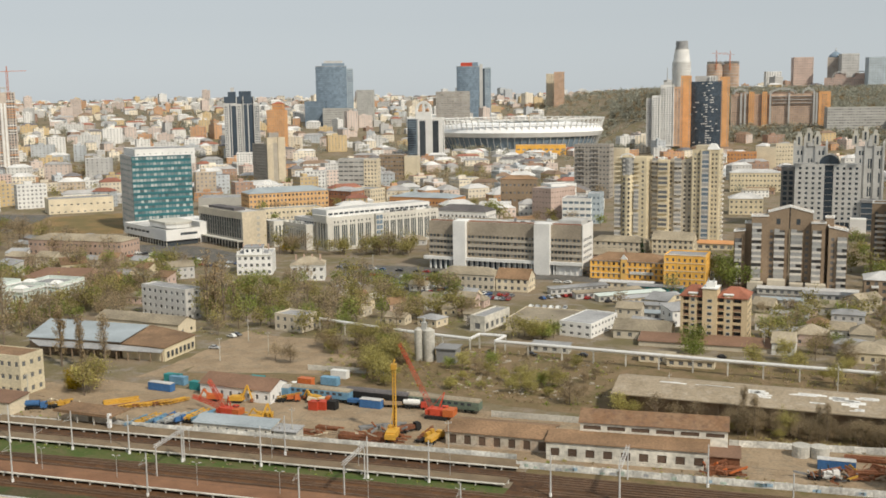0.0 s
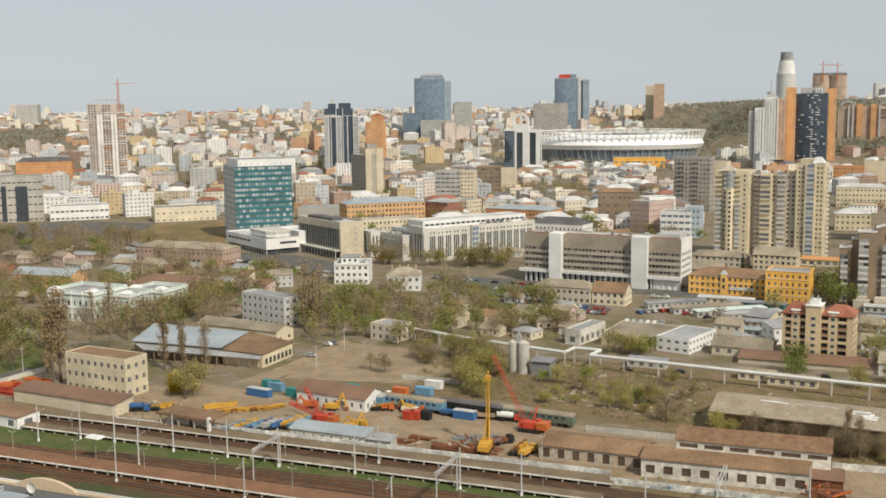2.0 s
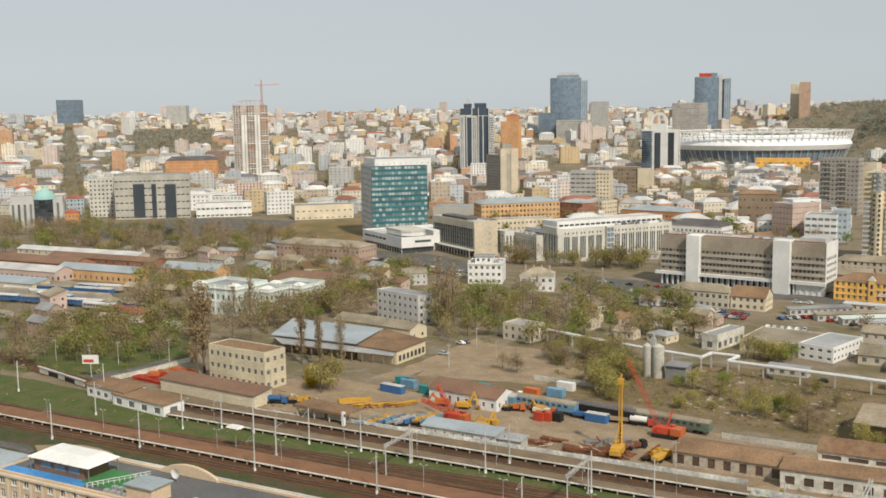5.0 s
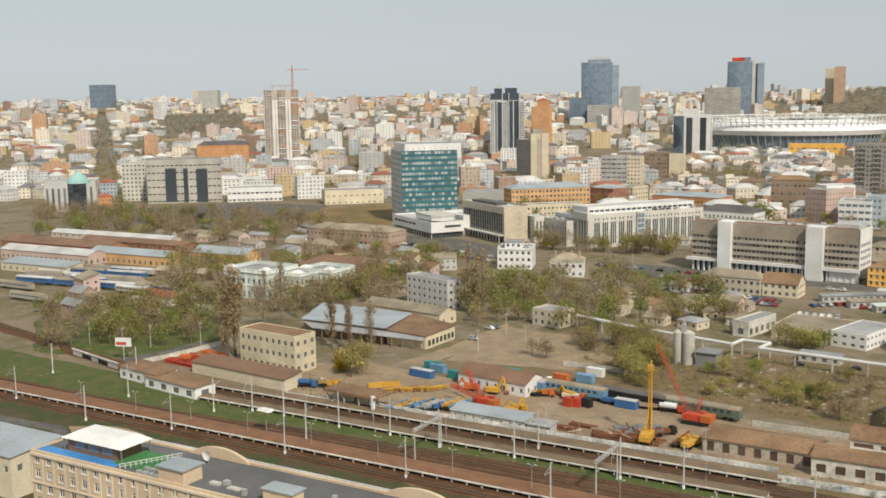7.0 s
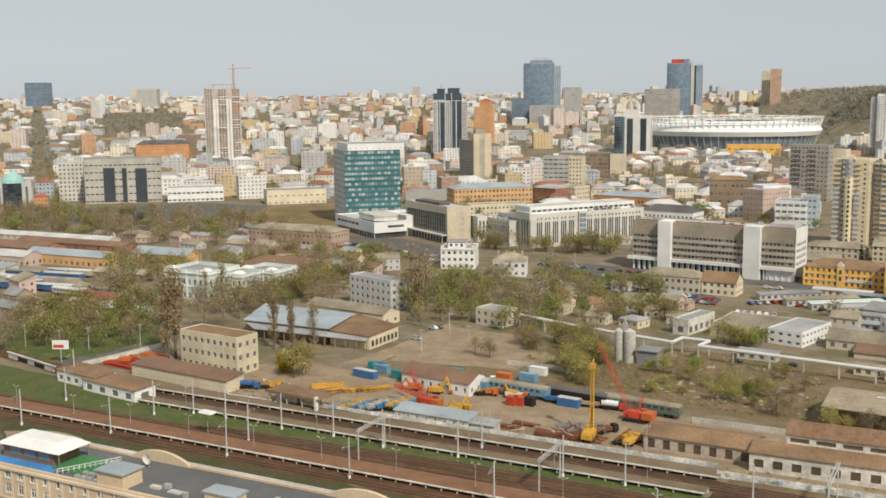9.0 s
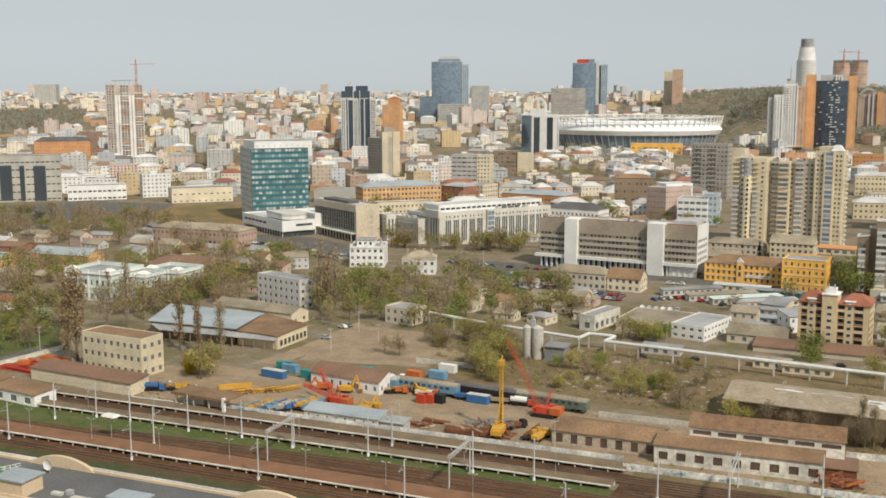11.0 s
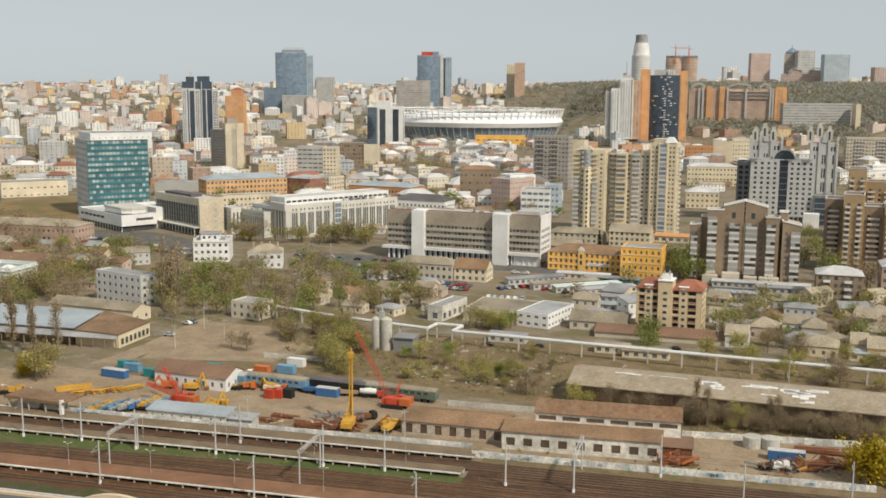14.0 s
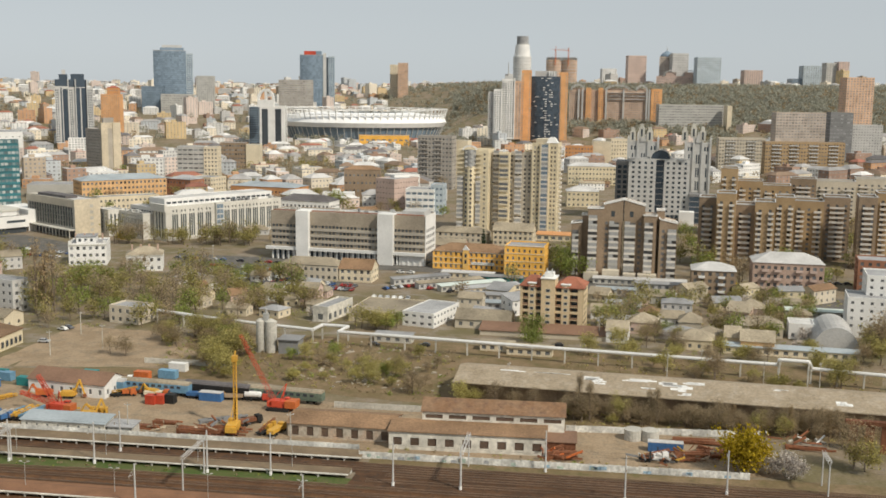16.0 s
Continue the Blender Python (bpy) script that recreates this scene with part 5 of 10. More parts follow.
# paired towers under construction
h = site("apartment_tower", "paired brick towers under construction with grey tops", "building", -115.4, 2297.1, 2, 67, 40, 85)
for c in (17, 50):
    arc = [(c - 16.4 * math.cos(math.pi * k / 10), 12 - 9 * math.sin(math.pi * k / 10)) for k in range(11)]
    Soup().solid([(x, y, 0) for x, y in arc] + [(c + 16.4, 36, 0), (c - 16.4, 36, 0)], [(x, y, 68) for x, y in arc] + [(c + 16.4, 36, 68), (c - 16.4, 36, 68)]).out("shaft", SALMON, h)
    for k in range(19):
        b = Soup()
        for (ax, ay), (bx, by) in zip(arc[1:], arc[2:-1]):
            b.beam((ax, ay - 0.2, 4 + 3.4 * k), (bx, by - 0.2, 4 + 3.4 * k), 0.9, 1.1)
        b.out("balcony_band", PORCELAIN if k % 2 else GREYPINK, h)
    for k in range(9):
        Soup().box(c - 15 + 3.5 * k, c - 13.4 + 3.5 * k, 5.5, 8, 66, 75 if k % 2 else 72).out("frame_column", GREY, h)
    Soup().box(c - 16, c + 16, 8, 34, 68, 73).out("frame_storey", DARKGREY, h)

# dome tower and arcade on the hill
h = site("dome_tower", "grey and pink tower under a glass dome with a spire", "building", 131.9, 2476.5, -3.4, 33, 30, 86)
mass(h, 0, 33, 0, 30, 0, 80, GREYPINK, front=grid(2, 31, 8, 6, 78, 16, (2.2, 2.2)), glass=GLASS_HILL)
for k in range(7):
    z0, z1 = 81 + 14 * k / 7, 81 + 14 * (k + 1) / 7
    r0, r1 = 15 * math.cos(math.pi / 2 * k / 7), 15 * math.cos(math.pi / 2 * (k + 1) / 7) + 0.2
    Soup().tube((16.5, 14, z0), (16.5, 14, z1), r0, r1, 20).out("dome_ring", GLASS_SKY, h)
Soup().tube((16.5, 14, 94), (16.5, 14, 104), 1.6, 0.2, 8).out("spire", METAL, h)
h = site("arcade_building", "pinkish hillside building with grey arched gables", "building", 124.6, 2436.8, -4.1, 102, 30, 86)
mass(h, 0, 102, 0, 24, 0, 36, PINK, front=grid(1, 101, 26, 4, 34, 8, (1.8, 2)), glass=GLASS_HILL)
for c in (32, 72):
    for k in range(10):
        p0, p1 = math.pi * k / 10, math.pi * (k + 1) / 10
        Soup().beam((c - 16 * math.cos(p0), -1, 36 + 13 * math.sin(p0)), (c - 16 * math.cos(p1), -1, 36 + 13 * math.sin(p1)), 2.0).out("arch_rib", PORCELAIN, h)
    Soup().box(c - 11, c + 11, 0.2, 18, 36, 45).out("gable_wall", PINK, h)

# white podium of the teal tower
h = site("podium", "low white office podium with ribbon windows and a raised council hall", "building", -450.8, 647.8, -33, 104, 24)
mass(h, 40, 104, 0, 24, 3.6, 10.0, WHITE, front=[(3 + 6.1 * k, 8.6 + 6.1 * k, 6.6, 8.2) for k in range(6)], right=[(10, 22, 6.6, 8.2)], glass=GLASS_DARK, top=ROOF_PALE, lip=0.8)
Soup().box(42, 102.5, 1.8, 23, 0, 3.6).out("ground_floor", GLASS_DARK, h)
for k in range(16):
    Soup().box(42 + 4 * k, 42.6 + 4 * k, 0.6, 1.2, 0, 3.6).out("column", PALE, h)
hall_ring = [(72, 4), (96, 4), (101, 9), (101, 18), (96, 22), (72, 22)]
Soup().solid([(x, y, 10.8) for x, y in hall_ring], [(x, y, 13.4) for x, y in hall_ring]).out("council_hall", WHITE, h)
Soup().solid([(x * 1.02 - 1.7, y * 1.06 - 0.8, 13.4) for x, y in hall_ring], [(x * 1.02 - 1.7, y * 1.06 - 0.8, 14.8) for x, y in hall_ring]).out("hall_roof", PALE, h)
Soup().box(64, 100, 26, 42, 0, 13.6).out("rear_wing", WHITE, h)

# blue glass towers
def curved_front(root, x0, x1, bulge, z0, z1, floors, glass, band):
    """A bowed curtain wall with a slab edge at each floor."""
    n, c = 14, (x0 + x1) / 2
    pts = [(x0 + (x1 - x0) * k / n, -bulge * (1 - ((x0 + (x1 - x0) * k / n - c) / (c - x0)) ** 2)) for k in range(n + 1)]
    g, e, fh = Soup(), Soup(), (z1 - z0) / floors
    for j in range(floors):
        z = z0 + j * fh
        for a, b in zip(pts, pts[1:]):
            g.quad((*a, z), (*b, z), (*b, z + fh), (*a, z + fh))
            e.quad((a[0], a[1] - 0.25, z), (b[0], b[1] - 0.25, z), (b[0], b[1] - 0.25, z + 0.7), (a[0], a[1] - 0.25, z + 0.7))
    tagged(g.out("glass_front", glass, root, "bowed blue curtain wall"), kind="stuff")
    tagged(e.out("slab_edges", band, root), kind="stuff")
    Soup().solid([(*p, z1) for p in pts] + [(x1, 12, z1), (x0, 12, z1)], [(*p, z1 + 1.2) for p in pts] + [(x1, 12, z1 + 1.2), (x0, 12, z1 + 1.2)]).out("roof", ROOF_GREY, root)


h = site("glass_tower", "blue glass office tower with bowed front and roof frame", "building", -916.2, 2109.6, 22.5, 80, 50, 34)
curved_front(h, 0, 66, 6, 0, 126, 30, GLASS_SKY, GLASS_BLUE)
mass(h, 66, 80, 3, 40, 0, 121, PALEBLUE, front=grid(1, 13, 3, 2, 119, 30, (3, 2.4)), glass=GLASS_SKY)
mass(h, 0.5, 66, 1, 44, 0, 125, GREY)
Soup().box(14, 62, 2, 30, 126, 133).out("roof_storey", GLASS_SKY, h)
Soup().box(18, 58, 4, 24, 133, 138).out("roof_frame", PALEGREY, h)
h = site("glass_tower", "blue glass tower with a white fin and red rooftop sign", "building", -632.4, 2211.3, 15, 74, 50, 48)
curved_front(h, 0, 49, 5, 0, 108, 26, GLASS_SKY, GLASS_BLUE)
mass(h, 0.5, 49, 1, 40, 0, 107, GREY)
Soup().box(49.5, 56.0, -2, 36, 0, 113).out("fin", PORCELAIN, h, "tall pale fin")
Soup().box(56.0, 60.5, 4, 36, 0, 104).out("glazed_slot", GLASS_NIGHT, h)
mass(h, 60.5, 74, 2, 36, 0, 106, PALEBLUE, front=grid(0.5, 13, 3, 2, 104, 26, (3.4, 2.8)), glass=GLASS_SKY)
Soup().box(9, 46, 2, 8, 109.3, 117).out("sign", RED, h, "red rooftop sign")
Soup().box(34, 46.2, 1.6, 8.2, 109.2, 117.2).out("sign_end", GLASS_SKY, h)

# tower under construction
h = site("apartment_tower", "unfinished concrete tower with white and brown panel strips", "building", -1028.0, 1207.7, 39.5, 51, 34)
mass(h, 0, 51.3, 0, 34, 0, 106, GREYPINK, front=[(a, a + 2.2, 3 + 3.7 * k, 5.4 + 3.7 * k) for a in (1.5, 5.0, 9.0, 20.5, 24.5, 28.5, 40.0, 43.6, 47.4) for k in range(28)], right=grid(1, 33, 8, 2, 104, 28, (2.6, 2.3)), glass=GLASS)
for k in range(8):
    Soup().box(0.5 + 6.4 * k, 1.4 + 6.4 * k, 0.5, 30, 106, 113 if 1 < k < 7 else 109).out("frame_column", CONCRETE, h)
Soup().box(8, 44, 1, 30, 112.6, 113.6).out("top_slab", CONCRETE, h)
for a, b, m in ((12.5, 16.0, WHITE), (17.2, 19.6, WHITE), (31.5, 34.5, WHITE), (36.0, 38.8, WHITE)):
    Soup().box(a, b, -0.9, -0.004, 4, 92).out("panel_strip", m, h)
rr = random.Random(12)
for k in range(26):
    for a, b in ((20.2, 31.0), (39.4, 50.8)):
        if rr.random() < 0.62:
            Soup().box(a, b, -0.5, -0.004, 5.6 + 3.7 * k, 6.7 + 3.7 * k).out("brick_band", rr.choice((BRICKPALE, ORANGE, WHITE)), h)

# upper storeys, ends and caps belong to their buildings
for whole, *pieces in (("teal glass office tower with grey end walls", "white panelled attic storey on the teal tower"), ("orange tower with a stepped top", "red stepped top of the orange tower"),
                       ("white office tower with dark glass strips beside the stadium", "dark glass side of the stadium tower"), ("long grey apartment slab with balconies", "cream windowless end wall of the slab"),
                       ("white block with stacked balconies", "cream end of the balcony block"), ("long grey apartment slab on the slope", "cream end wall of the grey slab"), ("dark brown block with open loggias", "bright cream windowless end house"),
                       ("grey office building with three dark glazed bays", "tall dark glazed bay of the office")):
    named = [o for o in scene.objects if o.parent is None and o.data is None]
    root = [o for o in named if o.get("label") == whole][0]
    for o in named:
        if o.get("label") in pieces:
            absorb(root, o)

# ---- ground cover ----
SAND = two("yard_sand", (0.41, 0.31, 0.205), (0.33, 0.245, 0.158), 9, c3=(0.29, 0.235, 0.165), size3=5)
BANK = two("rough_bank_grass", (0.070, 0.088, 0.030), (0.105, 0.085, 0.045), 8, c3=(0.13, 0.10, 0.06), size3=4)
GRASS = two("spring_grass", (0.085, 0.125, 0.032), (0.125, 0.135, 0.048), 7, c3=(0.17, 0.145, 0.075), size3=5)
DRYGRASS = two("dry_grass", (0.265, 0.19, 0.112), (0.20, 0.15, 0.078), 11, c3=(0.15, 0.13, 0.055), size3=5)
ASPHALT = two("worn_asphalt", (0.17, 0.16, 0.145), (0.12, 0.115, 0.105), 8, c3=(0.23, 0.21, 0.18), size3=3)
BALLAST = two("rusty_ballast", (0.125, 0.063, 0.031), (0.175, 0.090, 0.043), 5, c3=(0.085, 0.052, 0.034), size3=1.5)
DARKBALLAST = two("dark_ballast", (0.095, 0.052, 0.029), (0.140, 0.075, 0.040), 5, c3=(0.06, 0.045, 0.035), size3=1.5)
BRICKPAVE = mat("red_brown_paving", (0.215, 0.112, 0.062), 0.9, vary=0.14, size=0.4, big=5)
SANDPAVE = mat("sandy_paving", (0.19, 0.14, 0.088), 0.9, vary=0.16, size=0.4, big=5)
RUST = mat("rusty_steel", (0.22, 0.09, 0.045), 0.8, vary=0.3, tint=0.2)
RAILSTEEL = mat("rail_steel", (0.22, 0.15, 0.105), 0.5, metal=0.2, vary=0.2)
SLEEPER = mat("concrete_sleeper", (0.10, 0.06, 0.036), 0.9, vary=0.2)
BLUE = mat("blue_paint", (0.05, 0.135, 0.30), 0.55, vary=0.15, tint=0.1)
SKYBLUE = mat("pale_blue_paint", (0.14, 0.27, 0.38), 0.55, vary=0.15, tint=0.1)
TEALPAINT = mat("green_blue_paint", (0.03, 0.20, 0.20), 0.55, vary=0.15)
GREENCAR = mat("grey_green_paint", (0.13, 0.17, 0.13), 0.6, vary=0.2)
YELLOWPAINT = mat("machine_yellow", (0.55, 0.31, 0.05), 0.5, vary=0.15, tint=0.1)
ORANGEPAINT = mat("machine_orange", (0.50, 0.135, 0.04), 0.5, vary=0.15, tint=0.1)
ORANGELIGHT = mat("light_orange_trim", (0.80, 0.50, 0.16), 0.85, vary=0.1)
REDPAINT = mat("machine_red", (0.50, 0.07, 0.035), 0.5, vary=0.15, tint=0.1)
BLACK = mat("black_rubber", (0.022, 0.021, 0.02), 0.8, vary=0.2)
CARPAINT = [mat("car_paint_" + n, c, 0.3, vary=0.03, spec=0.5) for n, c in (
    ("white", (0.68, 0.68, 0.66)), ("silver", (0.40, 0.41, 0.42)), ("black", (0.03, 0.03, 0.035)), ("red", (0.30, 0.03, 0.025)), ("blue", (0.04, 0.09, 0.22)), ("grey", (0.16, 0.16, 0.17)))]


def sheet(name, label, points, z, material, kind="structure"):
    """A level patch of ground cover with a ragged edge."""
    rng = random.Random(name + label)
    out = []
    for (x0, y0), (x1, y1) in zip(points, points[1:] + points[:1]):
        n = max(1, int(math.hypot(x1 - x0, y1 - y0) / 6))
        for k in range(n):
            j = 0.7 if k else 0.0
            out.append((x0 + (x1 - x0) * k / n + rng.uniform(-j, j), y0 + (y1 - y0) * k / n + rng.uniform(-j, j), z))
    return tagged(mesh(name, out, [tuple(range(len(out)))], material), label, name.replace("_", " "), kind=kind)


sheet("grass_verge", "green spring grass beside the tracks", [(-520, 90), (60, 90), (60, 206.2), (-520, 206.2)], 0.02, BANK)
sheet("grass_verge", "green grass strip between the platforms", [(-560, 223.5), (-50, 223.5), (-50, 236), (-560, 262)], 0.06, GRASS)
sheet("track_bed", "rusty brown ballast of the near tracks", [(-620, 205.8), (160, 205.8), (160, 213), (-620, 213)], 0.04, BALLAST)
sheet("track_bed", "rusty brown ballast of the middle tracks", [(-620, 219), (160, 219), (160, 231), (-110, 231), (-165, 228.4), (-225, 224.2), (-620, 224.2)], 0.08, BALLAST)
sheet("track_bed", "dark ballast between the platforms", [(-246, 241), (-40, 240), (-40, 248), (-246, 248)], 0.08, DARKBALLAST)
sheet("track_bed", "dark ballast of the curving branch track", [(-246, 240.5), (-246, 248), (-420, 290), (-560, 325), (-560, 317), (-420, 282)], 0.09, BALLAST)
sheet("grass_verge", "rough grass under the trees by the bridge", [(-332.6, 254.1), (-296.9, 262.1), (-276.7, 296.1), (-302.9, 328.2), (-344.6, 321.0), (-380.1, 291.4)], 0.03, GRASS)
sheet("track_bed", "dark ballast of the spreading tracks", [(-56, 230.5), (160, 230.5), (160, 246), (-20, 247.5), (-56, 247.5)], 0.10, DARKBALLAST)
sheet("grass_verge", "thin grass along the fence", [(-54, 246.6), (150, 245), (150, 253), (42, 252.5), (-54, 250.5)], 0.12, DRYGRASS)
sheet("sand_yard", "trampled sandy works yard", [(-232, 257), (-30, 256), (-30, 290), (-84, 296), (-150, 292), (-215, 300), (-238, 283)], 0.05, SAND)
sheet("sand_yard", "bare sandy lot behind the two-storey shed", [(-30, 252), (48, 254), (48, 281), (-4, 283), (-30, 290)], 0.06, SAND)
sheet("sand_field", "bare sandy field with thin tyre tracks", [(-188.5, 315.0), (-143.3, 323.1), (-134.4, 342.9), (-164.6, 372.1), (-194.4, 373.2), (-192.5, 350.9)], 0.05, SAND)
sheet("dry_verge", "patchy dry grass behind the yard", [(-188.7, 304.3), (-99.9, 313.7), (-102.8, 342.5), (-142.7, 321.7), (-187.7, 313.7)], 0.04, DRYGRASS)
sheet("dry_meadow", "dry grass and weeds along the pipeline", [(-143.9, 324.5), (-71.1, 301.7), (-39.9, 297.9), (89.7, 333.6), (96.7, 361.6), (-67.3, 376.6), (-147.3, 376.3)], 0.03, DRYGRASS)
sheet("dry_meadow", "dry grass in front of the long warehouse", [(-45, 284), (110, 284), (110, 312), (-45, 312)], 0.045, DRYGRASS)
sheet("asphalt_lot", "asphalt car park before the institute", [(-215.1, 526.8), (-166.6, 526.0), (-120.3, 511.6), (-108.8, 468.2), (-168.4, 476.8), (-204.6, 493.0)], 0.05, ASPHALT)
sheet("asphalt_road", "asphalt street along the institute", [(-219.6, 529.7), (-81.6, 520.2), (-22.9, 502.0), (49.4, 465.5), (121.8, 462.3), (128.1, 488.0), (39.8, 500.8), (-23.8, 520.1), (-84.8, 540.2), (-228.7, 552.0)], 0.07, ASPHALT)
sheet("asphalt_lot", "asphalt forecourt of the teal tower", [(-394.2, 565.5), (-276.2, 533.5), (-294.4, 569.2), (-345.4, 598.5), (-410.9, 596.1)], 0.05, ASPHALT)
sheet("asphalt_lot", "wide grey asphalt yards beside the far railway", [(-662, 567), (-715, 640), (-646, 735), (-560, 740), (-519, 636), (-563, 577)], 0.06, ASPHALT)
sheet("sand_track", "sandy track beside the hall", [(-192.2, 306.5), (-181.9, 368.0), (-197.8, 379.8), (-198.5, 320.6), (-201.6, 304.1)], 0.07, SAND)
sheet("railway_land", "brown dry strip along the far railway", [(-664.6, 601.1), (-431.2, 645.2), (-511.5, 766.1), (-586.3, 696.6), (-615.3, 666.0)], 0.05, two("brown_strip", (0.30, 0.20, 0.09), (0.20, 0.16, 0.07), 30))

sheet("asphalt_road", "narrow asphalt street running under the railway", [(-291.7, 254.8), (-282.8, 266.3), (-278.6, 295.2), (-288.6, 296.6), (-291.2, 274.3), (-296.2, 261.5)], 0.07, ASPHALT)

sheet("sand_court", "pale sandy ball court behind the house", [(-245.9, 197.5), (-233.9, 203.9), (-220.7, 202.9), (-218.0, 199.3), (-238.0, 192.5)], 0.05, SAND)
sheet("asphalt_path", "grey asphalt path along the railway bank", [(-285.9, 195.2), (-247.1, 196.9), (-241.6, 193.9), (-236.9, 181.0), (-241.3, 180.8), (-246.5, 192.5), (-277.5, 189.2)], 0.06, ASPHALT)


# ---- tracks ----
def track(y, x0=-600, x1=150, x=0, head=0):
    root = thing("railway_track", "rusty railway track on concrete sleepers", "track", x, y, 0.1, head, "railway tracks")
    for s in (-0.76, 0.76):
        b = Soup().box(x0, x1, s - 0.035, s + 0.035, 0.1, 0.27)
        b.box(x0, x1, s - 0.075, s + 0.075, 0.08, 0.1)
        b.out("rail", RAILSTEEL, root)
    s = Soup()
    n = int((x1 - x0) / 0.62)
    for k in range(n):
        x = x0 + k * 0.62
        s.box(x, x + 0.24, -1.3, 1.3, -0.05, 0.08)
    tagged(s.out("sleeper_strip", SLEEPER, root), kind="stuff")


track(208.4)
track(221.6)
track(226.2, -196)
track(242.6, -244)
track(244.4, -180, 0, -244, -13.6)
track(246.0 - 0.4, -55)
track(230.6, -120)
track(226.2, 0, 78, -196, 3.1)
track(235.4, -52)
track(239.4, -48)


def platform(label, x0, x1, y0, y1, top, edge_y, posts=True, z=1.1):
    root = thing("railway_platform", label, "platform", x0, y0, 0, 0, "railway platforms")
    w, d = x1 - x0, y1 - y0
    Soup().box(0, w, 0.5, d, z - 0.22, z).out("deck", top, root)
    Soup().box(0, w, 3.2, d - 0.2, -0.2, z - 0.22).out("footing", CONCRETE, root)
    Soup().box(0, w, 0.0, 0.5, z - 0.24, z + 0.02).out("edge", DIRTYWHITE, root, "white painted platform edge")
    n = int(w / 4.2)
    post = None
    for k in range(n):
        if post is None:
            post = Soup().box(0, 0.35, 0.15, 0.6, -0.2, z - 0.24).out("post", CONCRETE, root)
        else:
            o = new("post", post.data)
            o.parent = root
            o.location.x = k * 4.2


platform("long island platform with red-brown paving and a white edge", -420, -40, 212, 219.3, BRICKPAVE, 212)
platform("narrow sandy platform with a white painted edge", -232, -56.5, 235.6, 240.4, SANDPAVE, 235.6)
platform("sandy platform with a white edge along the fence", -262, -56, 247.4, 253.6, SANDPAVE, 247.4)


def fence(label, x0, y0, x1, y1, h=1.9, step=2.4, tall=WHITE):
    """A wall of concrete panels between posts."""
    L = math.hypot(x1 - x0, y1 - y0)
    root = thing("concrete_fence", label, "fence", x0, y0, 0, math.degrees(math.atan2(y1 - y0, x1 - x0)))
    n = int(L / step)
    panel = post = None
    for k in range(n):
        if panel is None:
            b = Soup().box(0.12, step, -0.05, 0.05, 0, h)
            b.box(0.3, step - 0.2, -0.09, -0.05, 0.25, h - 0.25)
            panel = b.out("panel", tall, root)
            post = Soup().box(0, 0.14, -0.12, 0.12, 0, h + 0.12).out("post", tall, root)
        else:
            for src in (panel, post):
                o = new(src.name.split(".")[0], src.data)
                o.parent = root
                o.location = (k * step, 0, random.uniform(-0.08, 0.05))


FENCEPAINT = mat("flaking_white_fence", (0.60, 0.59, 0.55), 0.85, vary=0.25, size=0.7, big=4, tint=0.15)
fence("flaking white concrete panel fence along the platform", -178, 254.6, -57, 255, tall=FENCEPAINT)
fence("white concrete panel fence with faded graffiti", -57, 250.2, 41, 251.8, tall=FENCEPAINT)
fence("grey concrete panel fence behind the yard", -6, 280.5, 40, 284, tall=FENCEPAINT)
fence("pale concrete fence below the trees", -148.3, 327.3, -116.3, 327.5, tall=CONCRETE)
fence("pale concrete fence behind the sheds", -73.6, 290.5, -47.0, 290.6, tall=CONCRETE)
fence("low white wall by the canopy", -210.4, 252.5, -192.6, 253.1, h=1.4, tall=FENCEPAINT)


def catenary_mast(h=10.7, arm=3.2):
    root = thing("catenary_mast", "grey concrete catenary mast with a steel arm", "mast", 0, 0, 0, 0, "catenary masts")
    Soup().tube((0, 0, -0.2), (0, 0, h), 0.24, 0.15, 8).out("pole", PALEGREY, root)
    Soup().tube((0, 0, -0.1), (0, 0, 0.9), 0.36, 0.36, 8).out("foot", WHITE, root, "white painted concrete foot")
    a = Soup().beam((0, 0, h - 2.2), (0, -arm, h - 1.9), 0.1).beam((0, 0, h - 0.9), (0, -arm, h - 1.9), 0.06).out("arm", METAL, root)
    Soup().tube((0, -arm + 0.4, h - 2.7), (0, -arm + 0.4, h - 2.0), 0.09, 0.09, 6).out("insulator", BROWN, a)
    return root


mast = catenary_mast()
mast.matrix_world = pose(-245.9, 203.8, 0)
for x, y, turn in ((-216.6, 209.3, 0), (-175.1, 209.0, 0), (-137.2, 209.3, 0), (-98, 209.3, 0), (-60, 209.3, 0), (-284, 209, 0), (-325, 209, 0), (-253.7, 227.5, 180), (-218.4, 228.5, 180),
                   (-208.4, 234.4, 0), (-196.6, 234.8, 0), (-177.1, 220.6, 180), (-175.8, 233.9, 0), (-158.9, 234.9, 180), (-141.8, 232.9, 0), (-120.3, 234.9, 0),
                   (-90.8, 233.8, 0), (-75.3, 234.9, 180), (8.8, 233.2, 0), (32.4, 241.4, 180), (-29, 233.4, 0), (-270, 246.3, 0), (-300, 236, 180), (80, 248, 180), (-10, 248.6, 0), (-118, 244.4, 0), (-45, 233.3, 180)):
    copy_thing(mast, pose(x, y, 0, 0, 0, turn))


